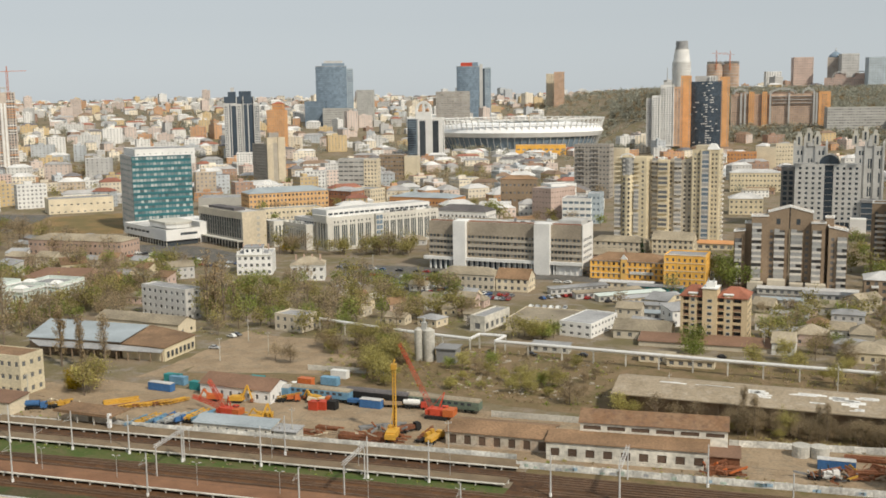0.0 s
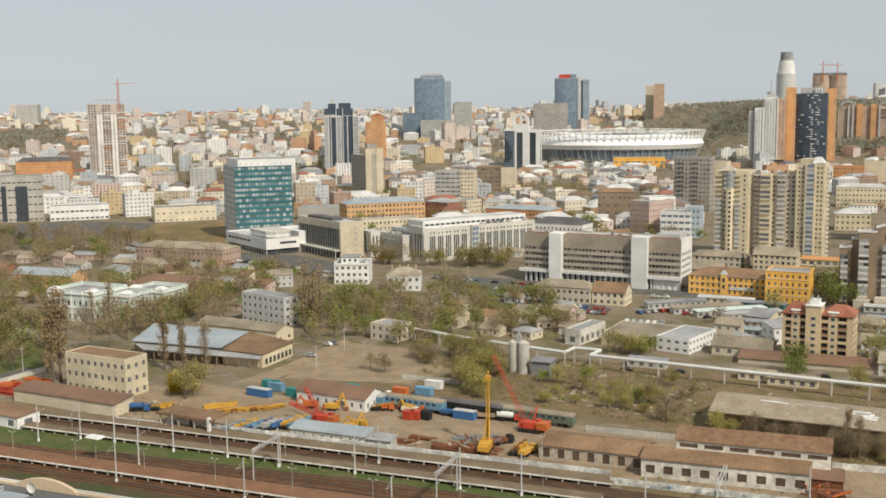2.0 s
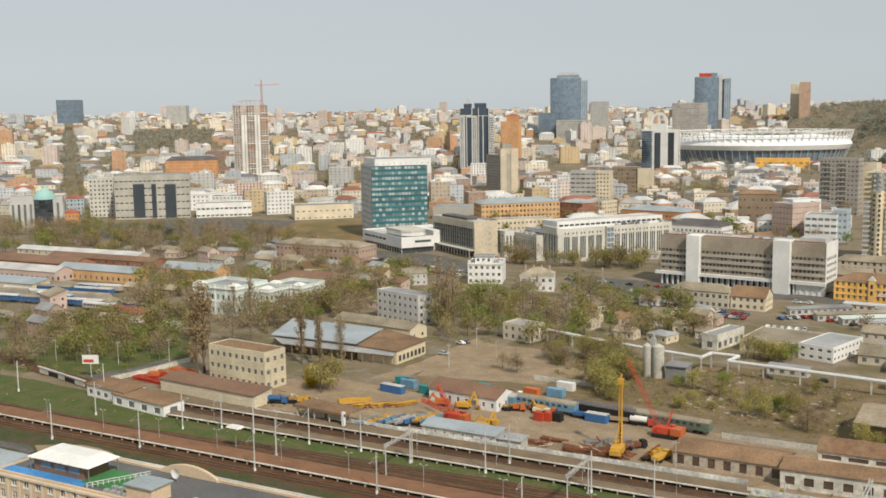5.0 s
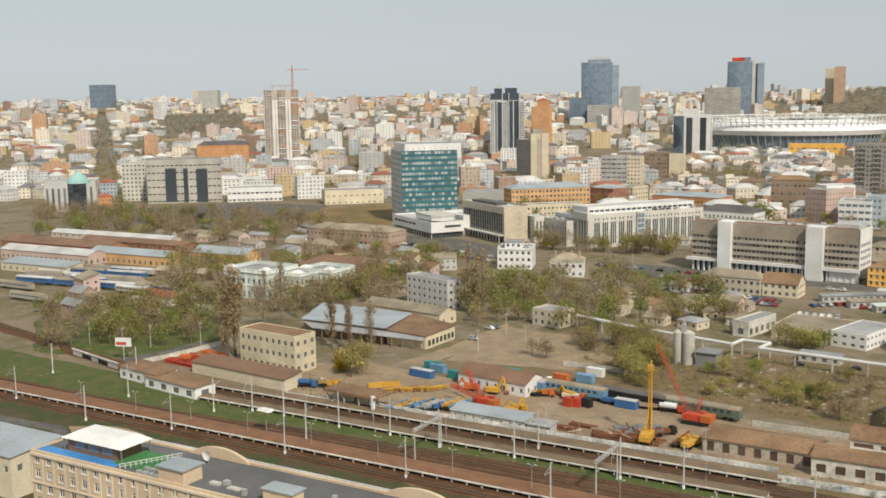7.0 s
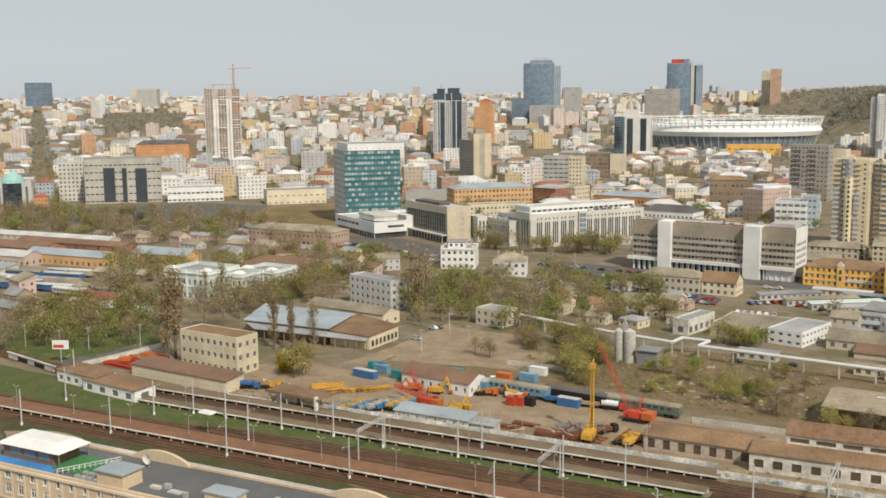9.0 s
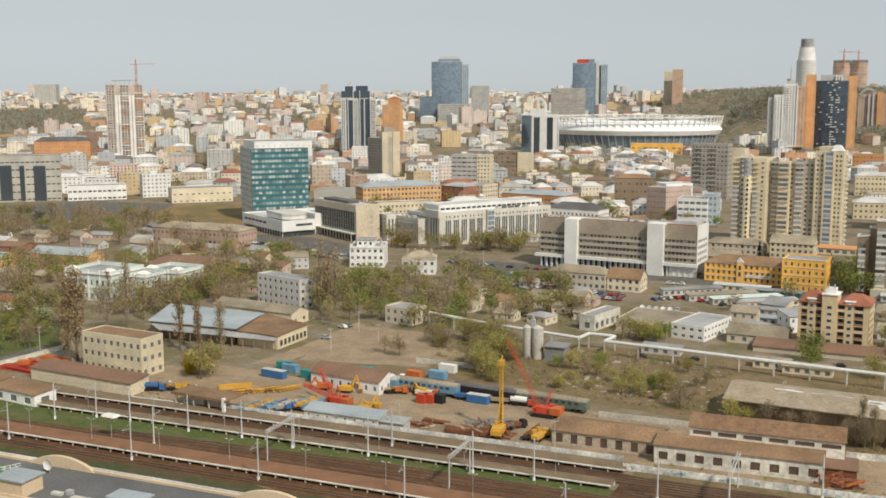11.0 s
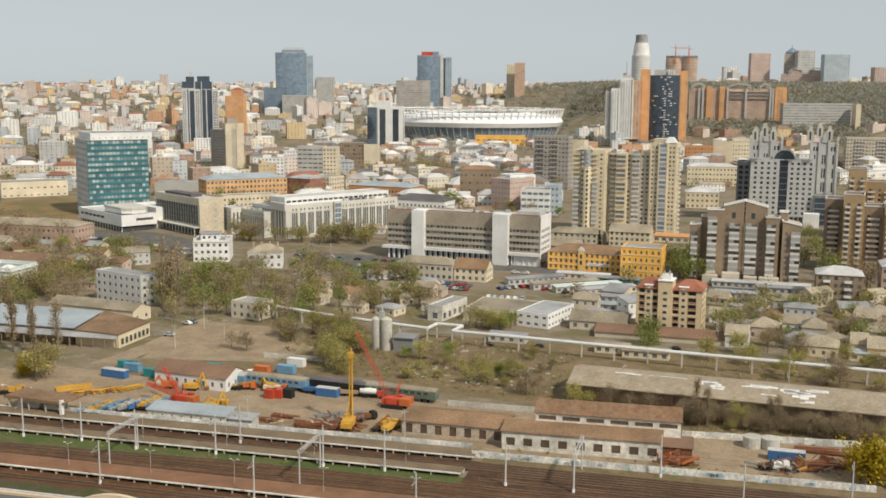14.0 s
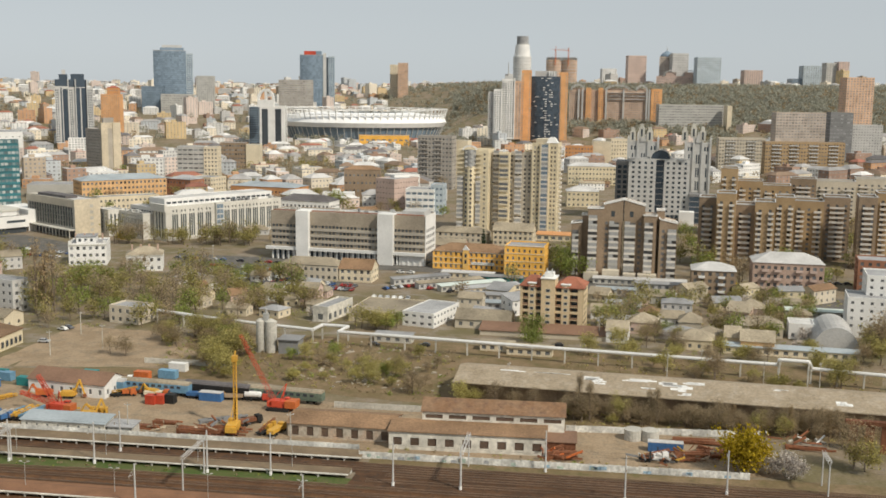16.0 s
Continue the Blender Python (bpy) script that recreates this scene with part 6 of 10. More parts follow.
def portal(x, y0, y1, h=8.2):
    root = thing("signal_portal", "white steel portal across the tracks", "portal", x, y0, 0, 0, "track portals")
    d = y1 - y0
    for yy in (0, d):
        Soup().tube((0, yy, -0.2), (0, yy, h), 0.2, 0.16, 8).out("post", PALEGREY, root)
    b = Soup()
    for sx in (-0.35, 0.35):
        for sz in (0, 0.6):
            b.beam((sx, -0.4, h + sz), (sx, d + 0.4, h + sz), 0.1)
    n = int(d / 1.2)
    for k in range(n):
        for sx in (-0.35, 0.35):
            b.beam((sx, k * d / n, h), (sx, (k + 1) * d / n, h + 0.6), 0.06)
        b.beam((-0.35, k * d / n, h + 0.6), (0.35, (k + 1) * d / n, h + 0.6), 0.06)
    b.out("truss", ROOF_PALE, root)


for x, y0, y1 in ((-91.5, 220.3, 233.6), (-141.5, 220.3, 233.4), (-29, 234, 249), (55.5, 243.8, 251)):
    portal(x, y0, y1)


def platform_lamp():
    root = thing("platform_lamp", "slim grey platform lamp with two heads", "lamp", 0, 0, 1.1, 0, "platform lamps")
    Soup().tube((0, 0, 0), (0, 0, 5.4), 0.08, 0.05, 6).out("pole", METAL, root)
    for s in (-1, 1):
        Soup().beam((0, 0, 5.3), (s * 0.9, 0, 5.7), 0.06).box(s * 0.9 - 0.3, s * 0.9 + 0.3, -0.14, 0.14, 5.66, 5.78).out("head", PALEGREY, root)
    return root


lamp = platform_lamp()
lamp.matrix_world = pose(-262, 216, 1.1)
for k in range(9):
    copy_thing(lamp, pose(-238 + k * 22, 216 + 0.4 * (k % 2), 1.1))
for k in range(7):
    copy_thing(lamp, pose(-215 + k * 24, 238.6, 1.1))

CABLE = mat("overhead_cable", (0.09, 0.09, 0.09), 0.6)
for y in (203.9, 206.5, 224.2, 242.2):
    root = thing("overhead_line", "thin dark overhead contact wire", "cable", 0, y, 0, 0, "overhead lines")
    for z in (6.9, 8.1):
        Soup().tube((-420, 0, z), (120, 0, z), 0.014, 0.014, 4).out("wire", CABLE, root)


# ---- station buildings and sheds ----
def gable_shed(name, label, x0, y0, w, d, h, rise, wall, top, head=0, bays=0, win=(1.3, 1.3), sill=1.1, roof="gable", glass=GLASS):
    return block(name, label, x0, y0, head, w, d, h, wall, floors=1, bay=(w / bays if bays else 3), win=win, sill=sill, roof=roof, top=top, rise=rise, faces="FR" if bays else "", lip=0.3, glass=glass)


RUSTGLASS = mat("grimy_brown_glazing", (0.11, 0.075, 0.055), 0.4, vary=0.2, island=0.3)
WORKSHOPWALL = two("patched_workshop_wall", (0.56, 0.50, 0.41), (0.55, 0.40, 0.29), 7, c3=(0.42, 0.36, 0.29), size3=2)
ROOF_ORANGE = two("rusting_sheet_roof", (0.26, 0.15, 0.085), (0.30, 0.19, 0.115), 5, c3=(0.20, 0.125, 0.085), size3=2)
gable_shed("station_pavilion", "low white station pavilion with a brown roof", -274.6, 243.1, 21, 8, 4.0, 0.8, WHITE, ROOF_BROWN, -9, 5, (2.2, 1.5), 0.9, roof="shed")
gable_shed("waiting_room", "white waiting room with dark openings under a brown roof", -258.3, 238.9, 26, 8, 3.6, 0.6, WHITE, ROOF_BROWN, -8, 4, (3.0, 1.9), 0.6, roof="shed")
gable_shed("long_shed", "long pale shed with a brown roof behind the station", -257.4, 259.7, 44, 8, 3.9, 1.1, CREAM, ROOF_BROWN2, -5, 0, roof="shed")
gable_shed("works_shed", "white works shed with a brown pitched roof", -168.7, 289.7, 26.5, 11, 4.2, 2.4, WHITE, ROOF_BROWN2, -8, 8, (1.1, 1.5))
gable_shed("fence_shed", "low white shed with a blue-grey sheet roof", -151.5, 255.6, 24, 5.5, 3.0, 1.0, DIRTYWHITE, ROOF_BLUE, -1, 8, (0.7, 0.6), 1.6, roof="shed")
gable_shed("lean_to", "small grey lean-to beside the shed", -127, 255.8, 7, 4.5, 2.4, 0.5, CONCRETE, ROOF_GREY, -1, 0, roof="shed")
gable_shed("workshop_shed", "low workshop with patched pinkish walls and a brown roof", -79.5, 263.4, 28.5, 13, 3.8, 1.5, WORKSHOPWALL, ROOF_BROWN, -1, 7, (1.9, 2.5), 0.5, glass=RUSTGLASS)
gable_shed("workshop_shed", "white single-storey workshop with dark windows", -51, 258.4, 40.5, 8, 4.8, 0.8, DIRTYWHITE, ROOF_BROWN, 2, 9, (2.3, 2.1), 1.2, roof="shed", glass=RUSTGLASS)
gable_shed("workshop_hall", "white clerestory hall with a brown pitched roof", -43.6, 266.6, 37.5, 10, 8.2, 2.2, DIRTYWHITE, ROOF_ORANGE, 2, 6, (4.6, 1.1), 6.2, glass=RUSTGLASS)
gable_shed("timber_stack_shed", "rust-brown lean-to beside the workshop", -10.5, 262, 7.5, 7, 3.2, 0.6, RUST, ROOF_BROWN2, 2, 0, roof="shed")

canopy = thing("platform_canopy", "brown-roofed open canopy beside the platform", "canopy", -193.1, 252.9, 0, -6)
Soup().box(-2, 19, -1, 7.5, 4.2, 4.6).box(-2.1, 19.1, -1.1, -1.0, 3.9, 4.7).out("roof", ROOF_BROWN, canopy)
Soup().box(3, 8, 2, 6, 0, 4.2).box(9.2, 14.5, 2, 6, 0, 4.2).out("kiosk", BEIGE, canopy)
for x in (-1, 6, 12, 18):
    Soup().box(x, x + 0.3, -0.6, -0.3, 0, 4.2).out("post", CONCRETE, canopy)
Soup().box(17.6, 18.4, -1.2, -0.2, 0, 5.2).out("pillar", WHITE, canopy)

# hall with the blue-grey roof
hall = thing("market_hall", "wide hall with a blue-grey roof and dark loading bays", "hall", 0, 0)
taken(-258.3, 323.0, -5, 70, 46)


def slab(name, corners, material, parent, thick=0.3, label=""):
    """A roof plate through four corner points."""
    return Soup().solid([(x, y, z - thick) for x, y, z in corners], corners).out(name, material, parent, label)


A1, A2, A3, A4 = (-261.9, 325.6, 6.2), (-221.7, 326.2, 6.2), (-226.7, 353.0, 6.6), (-273.2, 354.8, 6.6)
C1, C2, C3 = (-203.0, 325.2, 5.2), (-202.4, 346.1, 5.6), (-227.4, 355.8, 6.0)
E1, E2 = (-254.0, 322.0, 4.0), (-203.6, 323.7, 3.8)
slab("roof", [A1, A2, A3, A4], ROOF_BLUE, hall)
slab("annexe_roof", [(A2[0] + 0.2, A2[1], 5.6), C1, C2, C3], ROOF_BROWN, hall)
slab("loading_canopy", [E1, E2, (C1[0] - 0.6, C1[1] + 1.2, 4.9), (A1[0], A1[1] + 1.0, 5.2)], ROOF_GREY, hall, 0.25)


def inset(a, b, c, d, k, z0, z1):
    """A body under a roof, drawn in by the share k."""
    m = [sum(q[i] for q in (a, b, c, d)) / 4 for i in (0, 1)]
    ring2 = [(q[0] + (m[0] - q[0]) * k, q[1] + (m[1] - q[1]) * k) for q in (a, b, c, d)]
    return Soup().solid([(x, y, z0) for x, y in ring2], [(x, y, z1) for x, y in ring2])


inset(A1, A2, A3, A4, 0.05, -0.3, 5.95).out("wall", BROWN, hall)
inset(A2, C1, C2, C3, 0.03, -0.3, 5.0).out("annexe", PALEYELLOW, hall)
for k in range(12):
    px, py = E1[0] + (E2[0] - E1[0]) * k / 11, E1[1] + (E2[1] - E1[1]) * k / 11
    Soup().box(px - 0.15, px + 0.15, py + 0.3, py + 0.6, -0.1, 3.7).out("post", BROWN, hall)
w0, w1 = Vector(C1), Vector(C2)
side = (w1 - w0).normalized()
outw = Vector((side.y, -side.x, 0)) * 0.0
for k in range(7):
    q = w0.lerp(w1, 0.08 + k * 0.13) + outw
    e = q + side * 1.3
    Soup().solid([(q.x + 0.1, q.y - 0.1, 1.2), (e.x + 0.1, e.y - 0.1, 1.2), (e.x - 0.4, e.y + 0.3, 1.2), (q.x - 0.4, q.y + 0.3, 1.2)],
                 [(q.x + 0.1, q.y - 0.1, 3.2), (e.x + 0.1, e.y - 0.1, 3.2), (e.x - 0.4, e.y + 0.3, 3.2), (q.x - 0.4, q.y + 0.3, 3.2)]).out("window", GLASS_DARK, hall)
gable_shed("long_house", "long cream house with a tan roof behind the hall", -261.4, 368.6, 42, 11, 4.8, 2.2, CREAM, ROOF_TAN, -8, 10, (1.3, 1.3))

# long warehouse with the pale roof
wh = thing("long_warehouse", "very long grey warehouse with a patched pale roof and dark side", "warehouse", -40.0, 304.0, 0, -5)
taken(-40.0, 304.0, -5, 150, 23)
Soup().box(0.6, 149.4, 2, 21.6, -0.2, 5.4).out("wall", BROWN, wh)
for k in range(26):
    Soup().box(1 + k * 5.8, 1.4 + k * 5.8, 0.6, 1.0, -0.1, 5.6).out("post", BROWN, wh)
ROOF_PATCH = two("weathered_warehouse_roof", (0.42, 0.345, 0.25), (0.35, 0.285, 0.20), 8, c3=(0.45, 0.385, 0.30), size3=3)
Soup().solid([(-0.6, -0.6, 5.6), (150.6, -0.6, 5.6), (150.6, 11.2, 8.2), (-0.6, 11.2, 8.2)], [(-0.6, -0.6, 5.9), (150.6, -0.6, 5.9), (150.6, 11.2, 8.5), (-0.6, 11.2, 8.5)]).out("roof", ROOF_PATCH, wh)
Soup().solid([(-0.6, 11.2, 8.2), (150.6, 11.2, 8.2), (150.6, 22.6, 5.6), (-0.6, 22.6, 5.6)], [(-0.6, 11.2, 8.5), (150.6, 11.2, 8.5), (150.6, 22.6, 5.9), (-0.6, 22.6, 5.9)]).out("roof", ROOF_PATCH, wh)
rng = random.Random(4)
for x, y, w, d in ((39, 11, 7, 4), (41, 8, 4, 2.5), (50, 12, 12, 2), (61, 10, 10, 4.5), (64, 6.5, 7, 3.5), (68, 13, 9, 2), (56, 7, 5, 2), (13, 13, 9, 1.4), (24, 14, 12, 1), (92, 13.5, 5, 1), (108, 5, 5, 3), (66, 3.6, 3, 2)):
    for k in range(4):
        a, b2 = x + rng.uniform(-1.5, 1.5), max(0.5, min(9, y * 0.68 + rng.uniform(-1, 1)))
        z0 = 5.9 + (b2 + 0.6) * 2.6 / 11.8 + 0.02
        ww, dd = w * rng.uniform(0.3, 0.7), d * rng.uniform(0.2, 0.45)
        z1 = z0 + dd * 2.6 / 11.8
        Soup().solid([(a, b2, z0), (a + ww, b2, z0), (a + ww, b2 + dd, z1), (a, b2 + dd, z1)], [(a, b2, z0 + .03), (a + ww, b2, z0 + .03), (a + ww, b2 + dd, z1 + .03), (a, b2 + dd, z1 + .03)]).out("patch", WHITE, wh, "white patch of new roofing")

# red sheds at the far end of the sidings
shed_root = thing("girder_frame", "rusty red steel gantry frame beside the warehouse", "gantry", 67.3, 277.5, 0, -4)
for k in range(6):
    Soup().box(k * 4, k * 4 + 2.2, 0, 0.8, 0, 7.5).out("column", RUST, shed_root)
Soup().box(-1, 26, -0.4, 1.4, 7.5, 8.6).out("beam", RUST, shed_root)

# arched hangar
hg = thing("arched_hangar", "grey sheet metal hangar with an arched roof", "hangar", 79.4, 387.9, 0, -6)
taken(79.4, 387.9, -6, 16, 26)
n = 14
arc = [(8 - 8 * math.cos(math.pi * k / n), 8.6 * math.sin(math.pi * k / n) + 0.6) for k in range(n + 1)]
b = Soup()
for (x0, z0), (x1, z1) in zip(arc, arc[1:]):
    for k in range(8):
        b.quad((x0, k * 3.2, z0), (x1, k * 3.2, z1), (x1, k * 3.2 + 3.1, z1), (x0, k * 3.2 + 3.1, z0))
b.out("shell", ROOF_PALE, hg)
i = Soup()
i.v, i.f = [(x, 0.05, z) for x, z in arc], [tuple(range(n + 1))]
i.out("front", PALEGREY, hg)

# near roof in the foreground
home = thing("apartment_house", "cream apartment house with a grey roof and a roof terrace", "building", -262, 135.6, 0, 0)
CREAMWALL = mat("foreground_cream_wall", (0.62, 0.48, 0.33), 0.85, vary=0.08)
wall, rows = Soup(), []
facade(wall, rows, (81, 0, 0), (1, 0, 0), (0, -1, 0), 95, 1.0, 7, 3.0, 3.4, (1.5, 1.8), 0.8)
wall.box(81, 176, 0.3, 15.8, -0.3, 21.9).box(81, 176, 15.2, 15.8, 21.9, 22.6).box(81, 176, 0, 0.5, 22.0, 22.5).box(81, 81.5, 0.5, 15.2, 21.9, 22.5)
wall.out("wall", CREAMWALL, home)
every = Soup()
for row in rows:
    for k in range(0, len(row.v), 4):
        every.quad(*row.v[k:k + 4])
tagged(every.out("glazing", GLASS, home), kind="stuff")
frames = Soup()
for row in rows[3:]:
    for k in range(0, len(row.v), 4):
        (x0, _, z0), (x1, _, z1) = row.v[k], row.v[k + 2]
        m = (x0 + x1) / 2
        for q in ((x0, x0 + 0.13, z0, z1), (x1 - 0.13, x1, z0, z1), (m - 0.07, m + 0.07, z0, z1), (x0 + 0.13, x1 - 0.13, z0, z0 + 0.13), (x0 + 0.13, x1 - 0.13, z1 - 0.13, z1), (x0 + 0.13, x1 - 0.13, z1 - 0.62, z1 - 0.52)):
            frames.box(q[0], q[1], 0.13, 0.2, q[2], q[3])
        frames.box(x0 - 0.15, x1 + 0.15, -0.14, 0.02, z0 - 0.16, z0 - 0.02)
tagged(frames.out("window_frame", WHITE, home, "white window frames and sills"), kind="stuff")
trimtone = mat("pale_stucco_trim", (0.66, 0.56, 0.43), 0.85, vary=0.08)
Soup().box(80.8, 176.2, -0.35, -0.003, 21.45, 21.95).out("cornice", trimtone, home)
Soup().box(80.9, 176.1, -0.2, -0.003, 15.55, 15.85).out("string_course", trimtone, home)
for k in range(29):
    Soup().box(81 + k * 3.39 - 0.28, 81 + k * 3.39 + 0.28, -0.12, -0.003, 15.9, 21.4).out("pilaster", trimtone, home)
Soup().box(81, 176, 15.8, 16.4, 21.6, 22.75).out("coping", ROOF_PALE, home)
Soup().box(81.5, 175.7, 0.5, 15.2, 22, 22.15).out("roof", ROOF_FELT, home)
nx, ny = -208.9, 152.3
gable_shed("annexe_house", "low pale annexe with a blue-grey sheet roof", nx - 36, ny, 34, 15, 10.4, 0.8, CREAM, ROOF_BLUE, 0, 9, (1.4, 1.6), 6.5, roof="shed")
# place of the roof terrace, in the house's own metres
tx, ty = -174.8, 138.3
tx, ty = tx + 264, ty - 136.1
Soup().box(max(tx - 14, 81.6), tx + 15, 0.6, max(ty + 1.5, 2.5), 22.15, 22.3).out("terrace_floor", mat("azure_covering", (0.07, 0.25, 0.55), 0.6), home, "bright blue terrace covering")
Soup().box(tx + 13, tx + 24, ty + 0.5, ty + 9, 22.16, 22.35).out("lawn", mat("artificial_turf", (0.06, 0.20, 0.07), 0.9), home, "green artificial turf")
Soup().box(tx - 1, tx + 13, ty + 1.5, ty + 8, 22.15, 25.2).out("roof_room", ROOF_BROWN2, home, "dark timber roof room")
for k in range(3):
    Soup().box(tx + 1 + k * 4, tx + 4 + k * 4, ty + 1.42, ty + 1.5, 23.2, 24.6).out("roof_window", GLASS_BLUE, home)
Soup().solid([(tx - 2, ty + 0.5, 25.2), (tx + 15.5, ty + 0.5, 25.2), (tx + 15.5, ty + 9, 25.2), (tx - 2, ty + 9, 25.2)],
             [(tx + 1, ty + 3, 26.6), (tx + 13, ty + 3, 26.6), (tx + 13, ty + 7, 26.6), (tx + 1, ty + 7, 26.6)]).out("awning", WHITE, home, "white tent roof")
for px, py in ((15, 1), (15, 8.5), (-1.6, 1), (-1.6, 8.5)):
    Soup().box(tx + px - 0.1, tx + px + 0.1, ty + py - 0.1, ty + py + 0.1, 22.1, 25.3).out("awning_post", DARKGREY, home)
for k in range(12):
    Soup().box(tx + 17 + k * 0.5, tx + 17.1 + k * 0.5, 0.8 + k * 0.9, 0.9 + k * 0.9, 22.2, 23.3).out("rail_post", WHITE, home)
Soup().beam((tx + 17, 0.8, 23.3), (tx + 23, 11.6, 23.3), 0.1).beam((tx + 17, 0.8, 22.8), (tx + 23, 11.6, 22.8), 0.08).out("handrail", WHITE, home)
vx, vy = -141.8, 138.9
vx, vy = vx + 262, vy - 135.6
Soup().box(vx - 3, vx + 3.4, vy - 3, vy + 2, 22.1, 25).out("stair_head", CREAMWALL, home)
Soup().box(vx - 3.4, vx + 3.8, vy - 3.4, vy + 2.4, 25, 25.25).out("stair_roof", ROOF_BLUE, home)
Soup().box(142, 148.5, 1.2, 4.6, 22.1, 24.8).out("stair_head", CREAMWALL, home)
Soup().box(141.6, 148.9, 0.9, 4.9, 24.8, 25.05).out("stair_roof", ROOF_BLUE, home)
for ax, ay, w, d, hh in ((127, 3.5, 2.2, 1.0, 0.5), (129.6, 4.4, 1.2, 0.9, 0.9), (131.5, 3.2, 2.8, 1.4, 0.25), (136, 2.2, 0.8, 0.8, 1.1), (110, 9, 0.7, 0.7, 0.8), (152, 8, 0.8, 0.8, 0.9)):
    Soup().box(ax, ax + w, ay, ay + d, 22.15, 22.15 + hh).out("roof_clutter", CONCRETE if hh < 0.6 else METAL, home)
gx, gy = -143.1, 150.1
gx, gy = gx + 262, gy - 135.6
bx, by = -95.9, 153.0
for cx in (gx, bx + 262):
    cs = [(cx - 8 + k, 22.0 + 2.4 * math.sin(math.pi * k / 16) ** 0.7) for k in range(17)]
    Soup().solid([(x, 15.0, z) for x, z in cs], [(x, 15.75, z) for x, z in cs]).out("arched_parapet", CREAMWALL, home)
for sx, sy in ((0, -2.5), (-26, -8)):
    b = Soup().tube((gx + sx, gy + sy, 22.1), (gx + sx, gy + sy, 23.4), 0.08, 0.08, 6)
    b.out("dish_post", METAL, home)
    d = Soup()
    cx, cy, cz = gx + sx, gy + sy - 0.2, 23.9
    prev = None
    for rr, back in ((0.15, 0.35), (0.6, 0.25), (1.05, 0.0)):
        ring = [(cx + rr * math.cos(a * math.pi / 7), cy + back - 0.4, cz + rr * math.sin(a * math.pi / 7)) for a in range(14)]
        if prev:
            for a in range(14):
                d.quad(prev[a], prev[(a + 1) % 14], ring[(a + 1) % 14], ring[a])
        prev = ring
    d.out("satellite_dish", WHITE, home)
for k in range(9):
    ax, ay = vx - 9 + k % 5 * 1.6, vy - 1 - k // 5 * 2
    Soup().box(ax, ax + 1.1, ay, ay + 0.8, 22.15, 23.1).out("air_unit", METAL, home)


# ---- silo, pipe and trains ----
silo = thing("cement_silo", "weathered twin cement silo with a small head house", "silo", -113.0, 349.8)
hz = 11.1
for sx, rr in ((-2.0, 1.7), (1.7, 2.1)):
    b = Soup().tube((sx, 0, 0), (sx, 0, hz), rr, rr, 18)
    for z in (0.3, 0.55, 0.8):
        b.tube((sx, 0, hz * z), (sx, 0, hz * z + 0.15), rr + 0.06, rr + 0.06, 18)
    b.tube((sx, 0, hz), (sx, 0, hz + 0.9), rr, 0.5, 18)
    b.out("tank", CONCRETE, silo)
Soup().box(-0.9, 0.9, -0.8, 0.8, hz, hz + 2.8).tube((0, 0, hz + 2.8), (0, 0, hz + 4.4), 0.5, 0.5, 8).out("head_house", METAL, silo)
Soup().box(5, 12, -2, 5, 0, 5).box(4.4, 12.6, -2.6, 5.6, 5, 5.3).out("loading_shed", DARKGREY, silo)
for k in range(14):
    Soup().box(4.86, 5.0, -0.3 - 2, 0.3 - 2, 0.6 * k, 0.6 * k + 0.06).out("rung", METAL, silo)

PIPEWHITE = mat("pipe_cladding", (0.72, 0.71, 0.68), 0.45, metal=0.2, vary=0.1)
pipe = thing("heating_pipe", "elevated white-clad heating pipe on steel supports", "pipeline", 0, 0)
PIPE = [(-168.9, 385.9, 5.0), (-143.5, 377.0, 5.0), (-123.0, 370.9, 5.0), (-100.5, 365.3, 5.0), (-98.6, 371.8, 5.4), (-88.6, 371.1, 5.4), (-90.6, 363.7, 5.0), (-65.6, 360.9, 5.0),
        (-8.7, 353.9, 5.0), (25.2, 350.3, 5.0), (60.6, 346.1, 5.0), (59.9, 340.9, 8.0), (68.7, 339.8, 8.0), (70.2, 343.0, 5.0), (85.8, 339.8, 5.0), (97.2, 337.9, 5.0)]
for a, c in zip(PIPE, PIPE[1:]):
    Soup().tube(a, c, 0.62, 0.62, 10).out("pipe_run", PIPEWHITE, pipe, smooth=False)
    L = (Vector(c) - Vector(a)).length
    for k in range(int(L / 14) + 1):
        p = Vector(a).lerp(Vector(c), k / (int(L / 14) + 1))
        Soup().box(p.x - 0.25, p.x + 0.25, p.y - 0.25, p.y + 0.25, -0.1, p.z - 0.5).box(p.x - 0.3, p.x + 0.3, p.y - 0.9, p.y + 0.9, p.z - 0.75, p.z - 0.5).out("support", CONCRETE, pipe)


